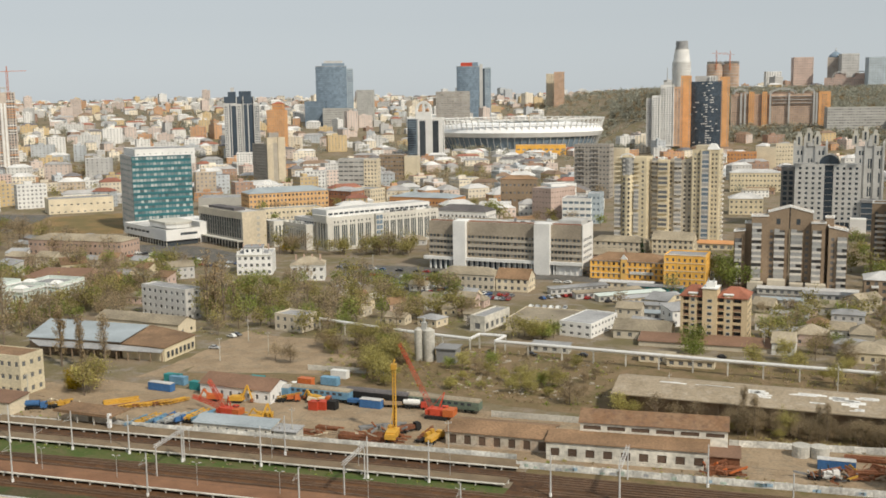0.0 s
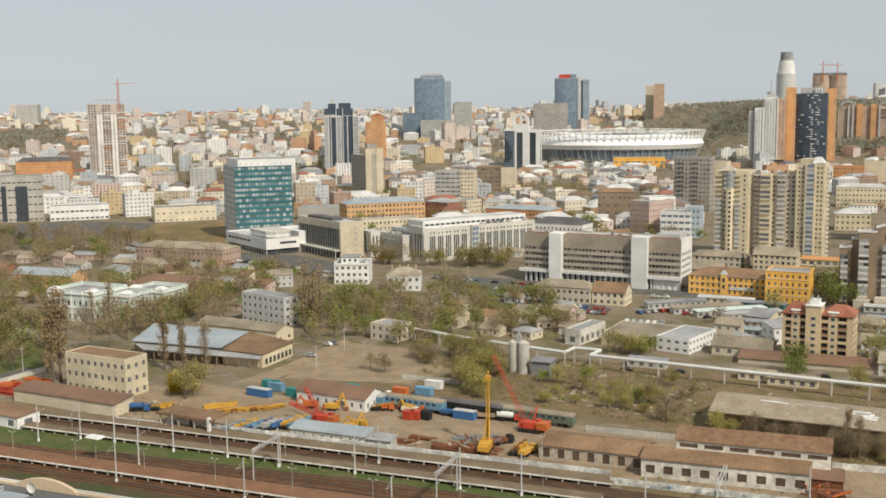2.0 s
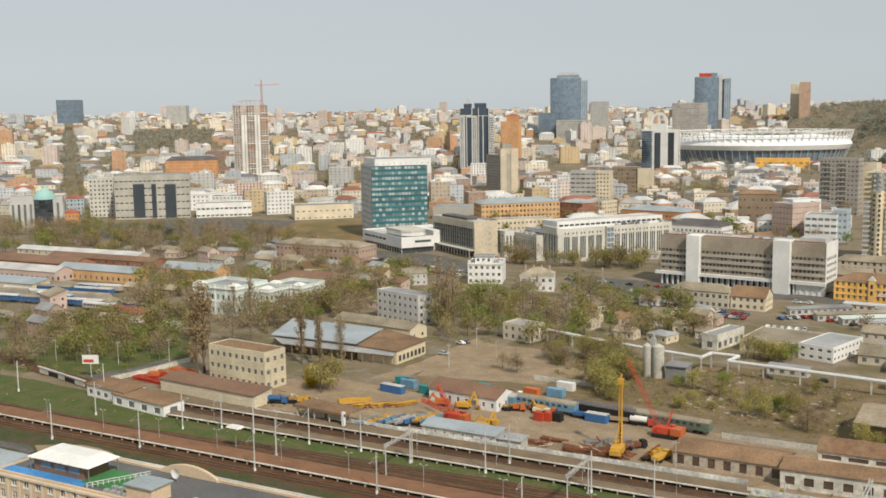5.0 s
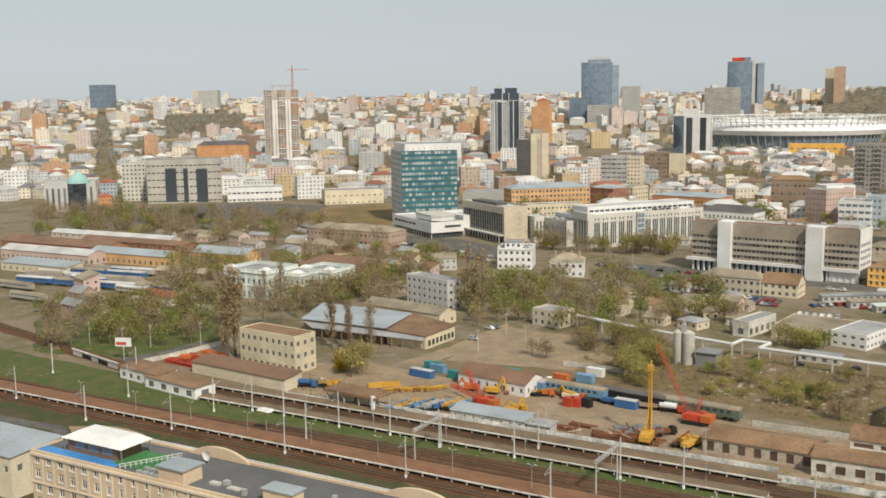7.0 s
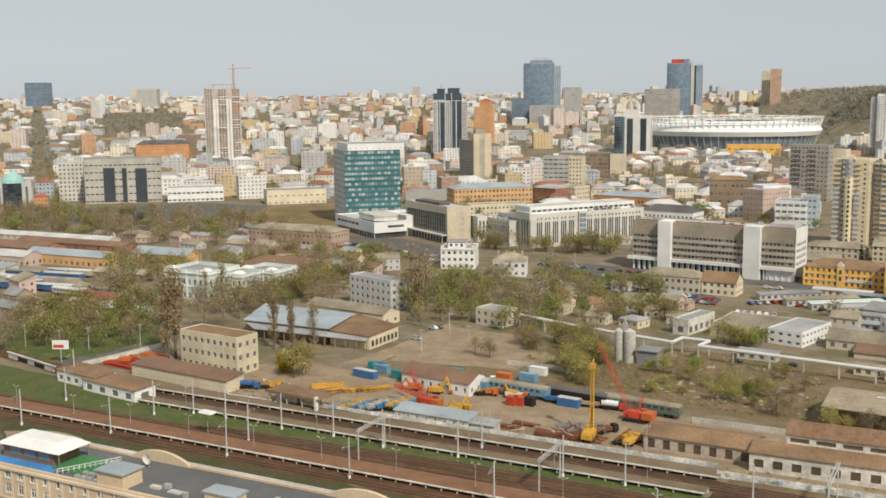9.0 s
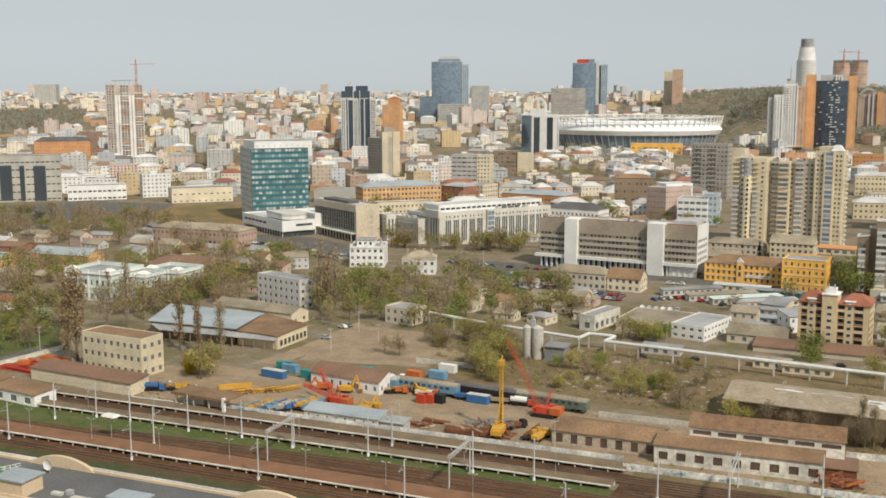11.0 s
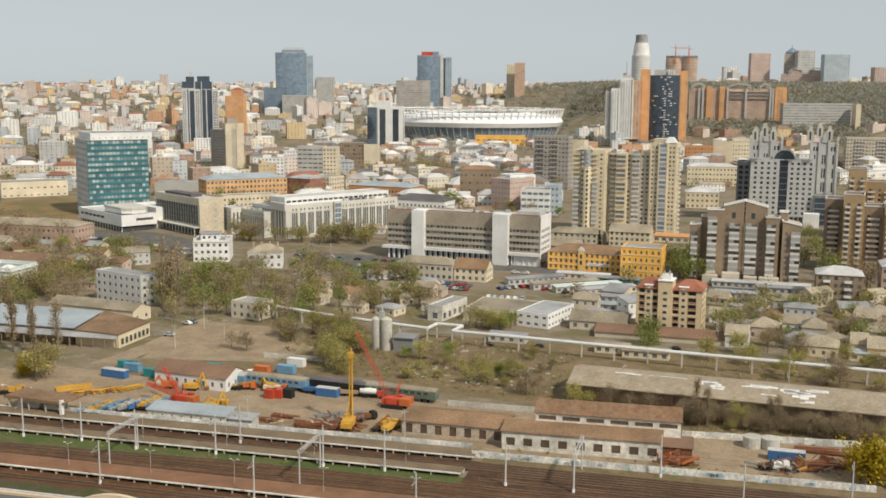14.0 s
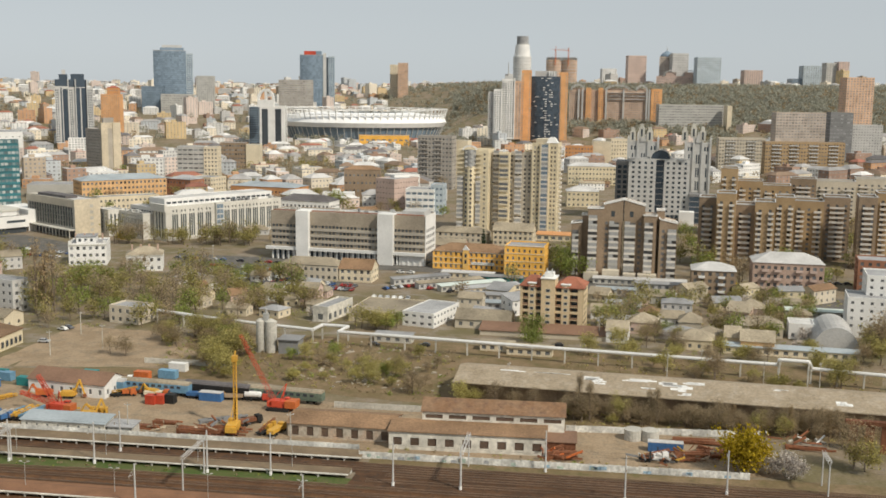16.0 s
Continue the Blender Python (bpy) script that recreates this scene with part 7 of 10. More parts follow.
def coach(label, x, y, head, L, paint, roof, freight=False):
    root = thing("railway_coach", label, "railway coach", x, y, 0.3, head, "parked coaches")
    body = Soup().box(0, L, -1.5, 1.5, 1.0, 3.4).out("body", paint, root)
    r = Soup()
    prof = [(-1.5, 3.4), (-1.2, 3.9), (-0.5, 4.2), (0.5, 4.2), (1.2, 3.9), (1.5, 3.4)]
    r.solid([(0, yy, z) for yy, z in prof], [(L, yy, z) for yy, z in prof])
    r.out("roof", roof, root)
    if not freight:
        for k in range(int(L / 2.1) - 1):
            for yy in (-1.53,):
                Soup().box(1.4 + k * 2.1, 2.6 + k * 2.1, yy, yy + 0.03, 2.2, 3.0).out("window", GLASS_DARK, body)
    else:
        for k in range(int(L / 1.6)):
            Soup().box(k * 1.6, k * 1.6 + 0.12, -1.58, 1.58, 1.0, 3.4).out("rib", paint, body)
    for xx in (2.4, L - 5):
        b = Soup().box(xx, xx + 2.8, -1.1, 1.1, 0.55, 1.0)
        for k in (0.4, 2.4):
            for yy in (-0.85, 0.75):
                b.tube((xx + k, yy, 0.46), (xx + k, yy + 0.12, 0.46), 0.46, 0.46, 10)
        b.out("bogie", BLACK, root)


coach("white-roofed passenger coach in faded paint", -163.0, 295.9, -6, 24, SKYBLUE, ROOF_PALE)
coach("blue passenger coach with a tan roof", -142.5, 295.7, -6, 24, SKYBLUE, ROOF_TAN)
coach("dark freight wagon with a brown roof", -120.9, 296.1, -6, 21, BLACK, ROOF_DARK, True)
coach("green passenger coach with a tan roof", -101.2, 294.9, -6, 24, GREENCAR, ROOF_TAN)
for k, (x, y) in enumerate(((-465.9, 338.8), (-444.8, 366.3), (-400.4, 355.9), (-383.7, 363.6), (-476.2, 370.6), (-456.9, 395.2), (-434.0, 321.2))):
    coach("parked blue passenger coach in the depot" if k % 2 else "parked grey coach in the depot", x, y, 0, 24, BLUE if k % 2 else GREYBROWN, ROOF_PALE if k % 3 else ROOF_TAN)


for k, (x, y, n, blue) in enumerate(((-470, 352, 3, True), (-480, 366, 3, False), (-492, 379, 3, True), (-470, 392, 2, False))):
    for j in range(n):
        coach("blue passenger coach parked on a siding" if blue else "pale freight wagon parked on a siding", x + 26 * j, y + 3.4 * j, 8, 24, BLUE if blue else GREYBROWN, ROOF_TAN if (j + k) % 2 else ROOF_PALE, not blue)

# ---- machines in the yard ----
def lattice(s, a, b, w0, w1, n, t=0.12):
    """A four-chord lattice boom."""
    a, b = Vector(a), Vector(b)
    d = (b - a).normalized()
    u = d.cross(Vector((0, 1, 0))).normalized() if abs(d.y) < 0.9 else Vector((1, 0, 0))
    v = d.cross(u)
    ring = []
    for k in range(n + 1):
        c, w = a.lerp(b, k / n), w0 + (w1 - w0) * k / n
        ring.append([c + u * sx * w / 2 + v * sy * w / 2 for sx, sy in ((-1, -1), (1, -1), (1, 1), (-1, 1))])
    for p, q in zip(ring, ring[1:]):
        for k in range(4):
            s.beam(p[k], q[k], t)
            s.beam(p[k], q[(k + 1) % 4], t * 0.6)
    return s


def crawler(root, paint, L=5.5, w=3.6):
    for yy in (-w / 2, w / 2 - 0.7):
        b = Soup()
        prof = [(0.3, 0), (L - 0.3, 0), (L, 0.5), (L - 0.3, 1.0), (0.3, 1.0), (0, 0.5)]
        b.solid([(x - L / 2, yy, z) for x, z in prof], [(x - L / 2, yy + 0.7, z) for x, z in prof])
        b.out("crawler_track", BLACK, root)
    Soup().box(-2.6, 2.4, -1.5, 1.5, 1.1, 3.0).box(-3.4, -2.0, -1.5, 1.5, 1.2, 2.6).out("machine_house", paint, root)
    cab = Soup().box(1.2, 2.8, 0.4, 1.6, 1.1, 3.6).out("cab", paint, root)
    Soup().box(2.8, 2.84, 0.5, 1.5, 2.2, 3.3).out("cab_window", GLASS_DARK, cab)
    Soup().box(1.5, 2.6, 0.36, 0.4, 2.2, 3.3).out("cab_window", GLASS_DARK, cab)


rig = thing("piling_rig", "yellow piling rig with a tall upright leader", "piling rig", -94.6, 263.0, 0, 97)
crawler(rig, YELLOWPAINT, 5, 3.2)
rz = 20.7
b = Soup()
lattice(b, (3.2, 0, 0.8), (3.2, 0, rz - 1.5), 0.85, 0.7, 18, 0.17)
b.out("leader", YELLOWPAINT, rig)
Soup().box(2.5, 4.2, -0.7, 0.7, rz - 1.6, rz).beam((3.2, 0, rz), (4.6, 0, rz + 1), 0.3).out("head", YELLOWPAINT, rig)
Soup().beam((0.5, 0.9, 3), (2.8, 0.4, rz * 0.36), 0.16).beam((0.5, -0.9, 3), (2.8, -0.4, rz * 0.36), 0.16).out("backstay", YELLOWPAINT, rig)
Soup().tube((4.1, 0, 0.3), (4.1, 0, rz * 0.4), 0.4, 0.4, 8).out("hammer", BLACK, rig)

crane = thing("crawler_crane", "red crawler crane with a long lattice boom", "crane", -88.5, 285.5, 0, -4)
crawler(crane, REDPAINT, 7, 4.6)
tip = (-13.5, 4.0, 20.5)
b = Soup()
lattice(b, (-1.5, 0, 2.0), tip, 1.2, 0.7, 18, 0.075)
b.out("boom", REDPAINT, crane)
Soup().beam((0.5, -0.8, 3), (2.2, 0, 8), 0.2).beam((0.5, 0.8, 3), (2.2, 0, 8), 0.2).beam((-2, 0, 3), (2.2, 0, 8), 0.16).out("gantry", REDPAINT, crane)
Soup().tube((2.2, 0, 8), tip, 0.05, 0.05, 4).out("stay_cable", CABLE, crane)
Soup().box(2.2, 5.4, -2, 2, 1.2, 3.2).out("counterweight", ORANGEPAINT, crane)

crane2 = thing("crawler_crane", "red crawler crane with its lattice boom lowered", "crane", -148.9, 271.3, 0, -8)
crawler(crane2, REDPAINT, 6, 4)
b = Soup()
lattice(b, (-1, 0, 2.2), (-9, 3, 9.5), 1.2, 0.8, 9, 0.16)
lattice(b, (-1, 0.4, 2.2), (-13, 0, 5), 1.2, 0.8, 9, 0.16)
b.out("boom", REDPAINT, crane2)
Soup().beam((1, 0, 3), (0, 0, 6.5), 0.2).beam((-1, 0.8, 3), (0, 0, 6.5), 0.2).out("gantry", REDPAINT, crane2)
Soup().box(2.4, 4.6, -1.6, 1.6, 1.2, 3).out("counterweight", ORANGEPAINT, crane2)


def excavator(x, y, head, paint, up=7.5, label="yellow excavator with a raised arm"):
    root = thing("excavator", label, "excavator", x, y, 0, head, "yard machines")
    root.scale = (0.75, 0.75, 0.75)
    crawler(root, paint, 4.2, 3)
    Soup().beam((2, 0, 2), (4.4, 0, up), 0.6, 0.8).out("boom", paint, root)
    Soup().beam((4.4, 0, up), (6.2, 0, 1.6), 0.45, 0.6).out("arm", paint, root)
    b = Soup().solid([(5.6, -0.6, 0.4), (6.8, -0.6, 0.4), (6.8, 0.6, 0.4), (5.6, 0.6, 0.4)], [(5.4, -0.6, 1.6), (6.6, -0.6, 1.8), (6.6, 0.6, 1.8), (5.4, 0.6, 1.6)])
    b.out("bucket", RUST, root)


for x, y, h in ((-138.2, 268.2, 20), (-137.5, 271.9, 200), (-130.1, 291.7, 160), (-153.4, 285.4, 10)):
    excavator(x, y, h, YELLOWPAINT, 7.5 if h < 150 else 4.5)
excavator(-161.4, 285.4, 190, ORANGEPAINT, 5.0, "orange excavator with a folded arm")
excavator(-271.7, 271.7, 30, ORANGEPAINT, 3.6, "orange excavator beside stacked steel")


def truck(x, y, head, cab, load, kind=0, label="flatbed truck"):
    root = thing("truck", label, "truck", x, y, 0, head, "yard trucks")
    root.scale = (0.85, 0.85, 0.85)
    c = Soup().solid([(0, -1.2, 0.7), (2.1, -1.2, 0.7), (2.1, 1.2, 0.7), (0, 1.2, 0.7)], [(0, -1.1, 2.8), (1.7, -1.1, 2.8), (1.7, 1.1, 2.8), (0, 1.1, 2.8)])
    c = c.out("cab", cab, root)
    Soup().solid([(1.95, -1.0, 1.8), (2.02, -1.0, 1.8), (2.02, 1.0, 1.8), (1.95, 1.0, 1.8)], [(1.76, -1.0, 2.6), (1.83, -1.0, 2.6), (1.83, 1.0, 2.6), (1.76, 1.0, 2.6)]).out("windscreen", GLASS_DARK, c)
    Soup().box(-7, 0, -0.5, 0.5, 0.6, 0.95).box(-7, -0.2, -1.2, 1.2, 0.95, 1.15).out("chassis", BLACK, root)
    if kind == 0:
        Soup().box(-6.9, -0.4, -1.2, 1.2, 1.15, 2.3).out("body", load, root)
    elif kind == 1:
        b = Soup()
        lattice(b, (-6.5, 0, 1.7), (2.6, 0, 3.2), 0.6, 0.5, 7, 0.13)
        b.out("drill_mast", load, root)
        Soup().box(-2.8, -0.4, -1.1, 1.1, 1.15, 2.5).out("engine_box", cab, root)
    else:
        Soup().tube((-6.6, 0, 2.3), (-0.6, 0, 2.3), 1.1, 1.1, 12).out("tank", load, root)
    for xx in (1.0, -4.2, -5.5):
        for yy in (-1.2, 0.9):
            Soup().tube((xx, yy, 0.5), (xx, yy + 0.3, 0.5), 0.5, 0.5, 10).out("wheel", BLACK, root)


rng = random.Random(11)
paints = [YELLOWPAINT, SKYBLUE, METAL, SKYBLUE, YELLOWPAINT, METAL, BLUE]
for k in range(11):
    a = k / 10
    x0, y0 = -169.7, 256.1
    x1, y1 = -153.2, 266.3
    truck(x0 + (x1 - x0) * a, y0 + (y1 - y0) * a + rng.uniform(0, 3), 62 + rng.uniform(-6, 6), paints[k % 7], paints[(k * 3 + 1) % 7], 1, "parked drilling truck with a folded mast")
for k in range(9):
    x0, y0 = -187.0, 268.4
    x1, y1 = -173.2, 276.7
    root = thing("boom_section", "yellow lattice boom section lying in the yard", "boom section", x0 + (x1 - x0) * k / 8, y0 + (y1 - y0) * k / 8, 0.5, 55 + rng.uniform(-5, 5), "boom sections")
    b = Soup()
    lattice(b, (0, 0, 0.4), (rng.uniform(6, 9), 0, 0.4), 0.8, 0.6, 7, 0.14)
    b.out("lattice", YELLOWPAINT if k % 3 else RUST, root)
    Soup().box(0.5, 1.0, -0.5, 0.5, -0.5, 0.0).box(4.5, 5.0, -0.5, 0.5, -0.5, 0.0).out("block", BROWN, root)
for p, cab, load, kind, h in (((-136.5, 290.9), ORANGEPAINT, YELLOWPAINT, 1, 20), ((-126.1, 291.1), ORANGEPAINT, CREAM, 0, 5), ((-113.3, 292.1), SKYBLUE, BLUE, 0, 0), ((-107.8, 292.1), YELLOWPAINT, BROWN, 0, 190),
                              ((-102.9, 293.7), YELLOWPAINT, YELLOWPAINT, 0, 5), ((-95.8, 292.9), RED, WHITE, 2, 0), ((-143.4, 303.7), WHITE, WHITE, 0, 10), ((-91.4, 272.6), BLACK, RUST, 0, 50), ((-85.6, 267.5), YELLOWPAINT, RUST, 1, 75), ((-82.6, 267.0), YELLOWPAINT, YELLOWPAINT, 0, 78),
                              ((18.6, 262.3), WHITE, RUST, 1, 20), ((-208.8, 264.2), BLUE, BLUE, 2, 18), ((-202.2, 267.4), YELLOWPAINT, YELLOWPAINT, 1, 18)):
    truck(*p, h, cab, load, kind, "parked works truck with a coloured body")


def container(x, y, head, paint, L=6, label="blue steel site container in the yard"):
    root = thing("site_container", label, "container", x, y, 0, head, "site containers")
    body = Soup().box(0, L, 0, 2.4, 0.1, 2.6).out("body", paint, root)
    n = int(L / 0.6)
    for k in range(n):
        Soup().box(k * 0.6 + 0.1, k * 0.6 + 0.3, -0.05, 2.45, 0.2, 2.5).out("rib", paint, body)
    Soup().box(-0.05, L + 0.05, -0.05, 2.45, 2.6, 2.75).out("roof", ROOF_PALE if L > 6.1 else paint, root)


for p, h, m, L, lab in (((-188.8, 291.5), -8, BLUE, 9, "bright blue steel site container"), ((-185.7, 299.3), -8, SKYBLUE, 6, "pale blue steel site container"), ((-175.7, 294.8), -8, TEALPAINT, 6, "green-blue steel site container"), ((-189.0, 301.3), -6, TEALPAINT, 6, "green-blue steel site container"),
                        ((-128.7, 283.3), -5, REDPAINT, 3, "small red steel bin in the yard"), ((-126.4, 284.1), -5, REDPAINT, 3, "small red steel bin in the yard"), ((-123.5, 285.0), -5, BLACK, 3, "small dark steel bin in the yard"), ((-114.7, 289.8), -5, BLUE, 7, "blue cabin with a white roof"), ((15.5, 268.1), -2, BLUE, 9, "blue site container beside scrap"),
                        ((-159.8, 305.6), -6, TEALPAINT, 5, "green steel site container"), ((-143.1, 307.4), -6, ORANGEPAINT, 5, "orange steel site container"), ((-136.3, 310.4), -6, SKYBLUE, 6, "pale steel site container"), ((-136.5, 319.3), -6, WHITE, 6, "white steel site container")):
    container(*p, h, m, L, lab)


def steel_stack(x, y, head, n, L, m, label="stack of rusty steel beams"):
    root = thing("steel_stack", label, "steel beams", x, y, 0, head, "steel stacks")
    rng = random.Random(n * 7 + int(x))
    for k in range(n):
        a, l = rng.uniform(-0.12, 0.12), L * rng.uniform(0.6, 1)
        yy, z = (k % 4) * 0.9, 0.25 + (k // 4) * 0.5
        Soup().beam((0, yy, z), (l * math.cos(a), yy + l * math.sin(a), z), 0.4, 0.45).out("beam", m, root)


for p, h, n, L, m in (((-119.1, 266.7), -4, 7, 9, RUST), ((-124.4, 262.7), -4, 6, 9, RUST), ((-109.5, 260.3), -3, 12, 14, RUST), ((-101.7, 261.9), -3, 12, 12, RUST), ((-106.3, 269.3), 35, 5, 8, DARKGREY), ((-100.8, 272.8), 30, 6, 7, DARKGREY), ((-132.3, 264.5), -4, 5, 10, BROWN),
                      ((-276.7, 265.7), -4, 12, 22, RED), ((-270.8, 272.2), -4, 12, 16, RED), ((-274.9, 282.2), -6, 8, 14, ORANGEPAINT), ((-10.1, 257.8), 4, 14, 9, RUST), ((22.2, 262.9), 10, 14, 12, RUST), ((27.5, 268.1), -15, 12, 12, RUST), ((22.3, 276.0), -4, 8, 16, RUST), ((51.5, 276.8), -6, 6, 16, RUST), ((36.5, 271.9), -6, 8, 10, YELLOWPAINT), ((-192.3, 272.3), 40, 8, 12, YELLOWPAINT)):
    steel_stack(*p, h, n, L, m)
for p, rr in (((12.0, 277.4), 2.4), ((16.5, 277.3), 2.4)):
    t = thing("concrete_tank", "open grey concrete well ring", "tank", *p)
    Soup().tube((0, 0, -0.1), (0, 0, 3.0), rr, rr, 18).out("ring", CONCRETE, t)
sh = thing("platform_kiosk", "small white shelter roof on a post", "shelter", -191.0, 220.3, 0, -4)
Soup().tube((0, 0, 0), (0, 0, 6.6), 0.12, 0.12, 6).out("post", METAL, sh)
Soup().solid([(-2.4, -1.4, 6.6), (2.4, -1.4, 6.6), (2.4, 1.4, 6.6), (-2.4, 1.4, 6.6)], [(-2, -1, 7.1), (2, -1, 7.1), (2, 1, 7.1), (-2, 1, 7.1)]).out("roof", WHITE, sh)
bb = thing("billboard", "white billboard with a red band on a post", "billboard", -292.7, 261.4, 0, 24)
Soup().tube((0, 0, 0), (0, 0, 5), 0.2, 0.2, 8).out("post", METAL, bb)
Soup().box(-3, 3, -0.15, 0.15, 5, 8.2).out("panel", WHITE, bb)
Soup().box(-2.6, 1.2, -0.19, -0.15, 5.5, 6.6).out("band", RED, bb)

# bridge of the branch line
br = thing("rail_bridge", "low concrete railway bridge with dark openings", "bridge", -300, 254.6, 0, -13.6)
Soup().box(-16, 16, -0.5, 0, -0.2, 2.0).box(-17, 17, -0.7, 0.2, 2.0, 2.35).out("parapet", CONCRETE, br)
# black plates on the parapet put the shade of the openings into colour
for k in (-9, 3):
    Soup().box(k, k + 7, -0.56, -0.503, -0.1, 1.7).out("opening", BLACK, br)

# ---- the stadium ----
st = thing("stadium", "white ring-roofed stadium with pylons over a glass wall", "stadium", -411.0, 1844.8, 1.3, 14)
RX, RY = 142, 112


def ring(a, f, z):
    return (RX * f * math.cos(a), RY * f * math.sin(a), z)


N = 72
bowl, roof, pane = Soup(), Soup(), Soup()
for k in range(N):
    a, c = 2 * math.pi * k / N, 2 * math.pi * (k + 1) / N
    pane.quad(ring(a, 0.90, -12), ring(c, 0.90, -12), ring(c, 0.97, 24), ring(a, 0.97, 24))
    roof.quad(ring(a, 1.0, 22.5), ring(c, 1.0, 22.5), ring(c, 1.03, 30), ring(a, 1.03, 30))
    roof.quad(ring(a, 1.03, 30), ring(c, 1.03, 30), ring(c, 0.985, 41), ring(a, 0.985, 41))
    roof.quad(ring(a, 0.985, 41), ring(c, 0.985, 41), ring(c, 0.55, 46), ring(a, 0.55, 46))
    bowl.quad(ring(a, 0.88, 20), ring(c, 0.88, 20), ring(c, 0.5, 4), ring(a, 0.5, 4))
MEMBRANE = mat("white_roof_membrane", (0.86, 0.86, 0.85), 0.6, vary=0.04)
pane.out("glass_wall", GLASS_SKY, st)
roof.out("ring_roof", MEMBRANE, st)
bowl.out("stand", PALEBLUE, st)
for k in range(N):
    a, c = 2 * math.pi * k / N, 2 * math.pi * (k + 1) / N
    Soup().beam(ring(a, 1.0, 34), ring(a, 1.04, 53), 1.3).out("pylon", WHITE, st)
    Soup().beam(ring(a, 1.04, 52.5), ring(c, 1.04, 52.5), 1.2).out("ring_beam", WHITE, st)
    Soup().beam(ring(a, 1.01, 43.5), ring(c, 1.01, 43.5), 1.0).out("lower_ring_beam", WHITE, st)
    Soup().beam(ring(a, 0.9, -10), ring(a, 1.0, 24), 0.9).out("strut", PALEGREY, st)
for k in range(N // 2):
    a = 4 * math.pi * k / N
    Soup().beam(ring(a, 1.04, 52), ring(a, 0.6, 47), 0.8).out("cable_truss", WHITE, st)
taken(st.location.x - 150, st.location.y - 120, 0, 300, 240)
crown = thing("ring_ornament", "white open ring ornament on the stadium tower", "ornament", -471.0, 1471.5, 63.8)
for k in range(12):
    a, c = math.pi * k / 12, math.pi * (k + 1) / 12
    Soup().beam((11 * math.cos(a), 0, 8 + 14 * math.sin(a)), (11 * math.cos(c), 0, 8 + 14 * math.sin(c)), 3.5).out("arch_piece", WHITE, crown)
Soup().box(-12, 12, -3, 3, -2, 8).out("foot", WHITE, crown)
for xx in (-11, 0, 11):
    Soup().box(xx - 1.5, xx + 1.5, -2, 2, 6, 20 if xx == 0 else 9).out("column", WHITE, crown)


def tower_crane(place, h, jib, label="distant orange tower crane", turn=0):
    x, y, z = place
    root = thing("tower_crane", label, "crane", x, y, z, turn)
    b = Soup()
    lattice(b, (0, 0, -20), (0, 0, h), 2.0, 2.0, 10, 0.3)
    b.out("tower", ORANGEPAINT, root)
    Soup().beam((-jib * 0.35, 0, h), (jib, 0, h + 1), 0.6).out("jib", ORANGEPAINT, root)
    Soup().beam((0, 0, h), (0, 0, h + 7), 1.0).out("peak", ORANGEPAINT, root)


tower_crane((-941.1, 1168.1, 116.7), 16, 24, "orange tower crane on the unfinished tower", 30)
tower_crane((-95.2, 2298.0, 160.6), 14, 30, turn=20)
tower_crane((-68.0, 2299.0, 160.0), 12, 26, turn=200)


# rows of market stalls and garages
mrng = random.Random(3)
for k, (x, y, L, h) in enumerate(((-107.9, 495.0, 26, 35), (-93.1, 483.2, 30, 35), (-79.7, 474.8, 34, 35), (-68.6, 470.4, 34, 35), (-57.9, 466.2, 30, 35), (-83.2, 495.9, 24, -6), (-74.3, 508.8, 26, -6), (-59.7, 501.2, 26, -6), (-56.8, 438.9, 34, -4), (-56.6, 456.1, 34, -4),
                                  (-0.1, 507.2, 44, -4), (1.3, 479.7, 18, -4), (19.6, 497.4, 26, -4), (80.0, 448.2, 24, -4), (77.4, 426.3, 22, -4), (90.7, 444.8, 18, -4), (47.0, 379.1, 46, -5), (-39.3, 366.1, 12, -4), (-29.3, 362.1, 16, -4), (-79.0, 371.9, 14, -4))):
    if free(x + 3, y + 2, 1):
        r = gable_shed("market_stall", "low row of stalls with a sheet roof", x, y, L, 4.5, 2.6, 0.5, mrng.choice((CREAM, PALEGREY, TEALPAINT, CONCRETE)), mrng.choice((ROOF_PALE, ROOF_BLUE, ROOF_TAN, ROOF_PALE, ROOF_GREY, MINT)), h, int(L / 3), (1.6, 1.4), 0.6, roof="shed")
# low wall of the street under the railway
walls = [(-282.5, 259.3), (-280.0, 270.4), (-278.1, 282.6), (-277.1, 295.9)]
for (ax, ay), (bx, by) in zip(walls, walls[1:]):
    seg = thing("street_wall", "white concrete wall along the sunken street", "wall", ax, ay, 0, math.degrees(math.atan2(by - ay, bx - ax)), "street walls", "structure")
    L = math.hypot(bx - ax, by - ay)
    Soup().box(0, L, -0.2, 0.2, -0.1, 1.5).out("panel", DIRTYWHITE, seg)
    Soup().box(0, L, -0.3, 0.3, 1.5, 1.65).out("coping", PALE, seg)


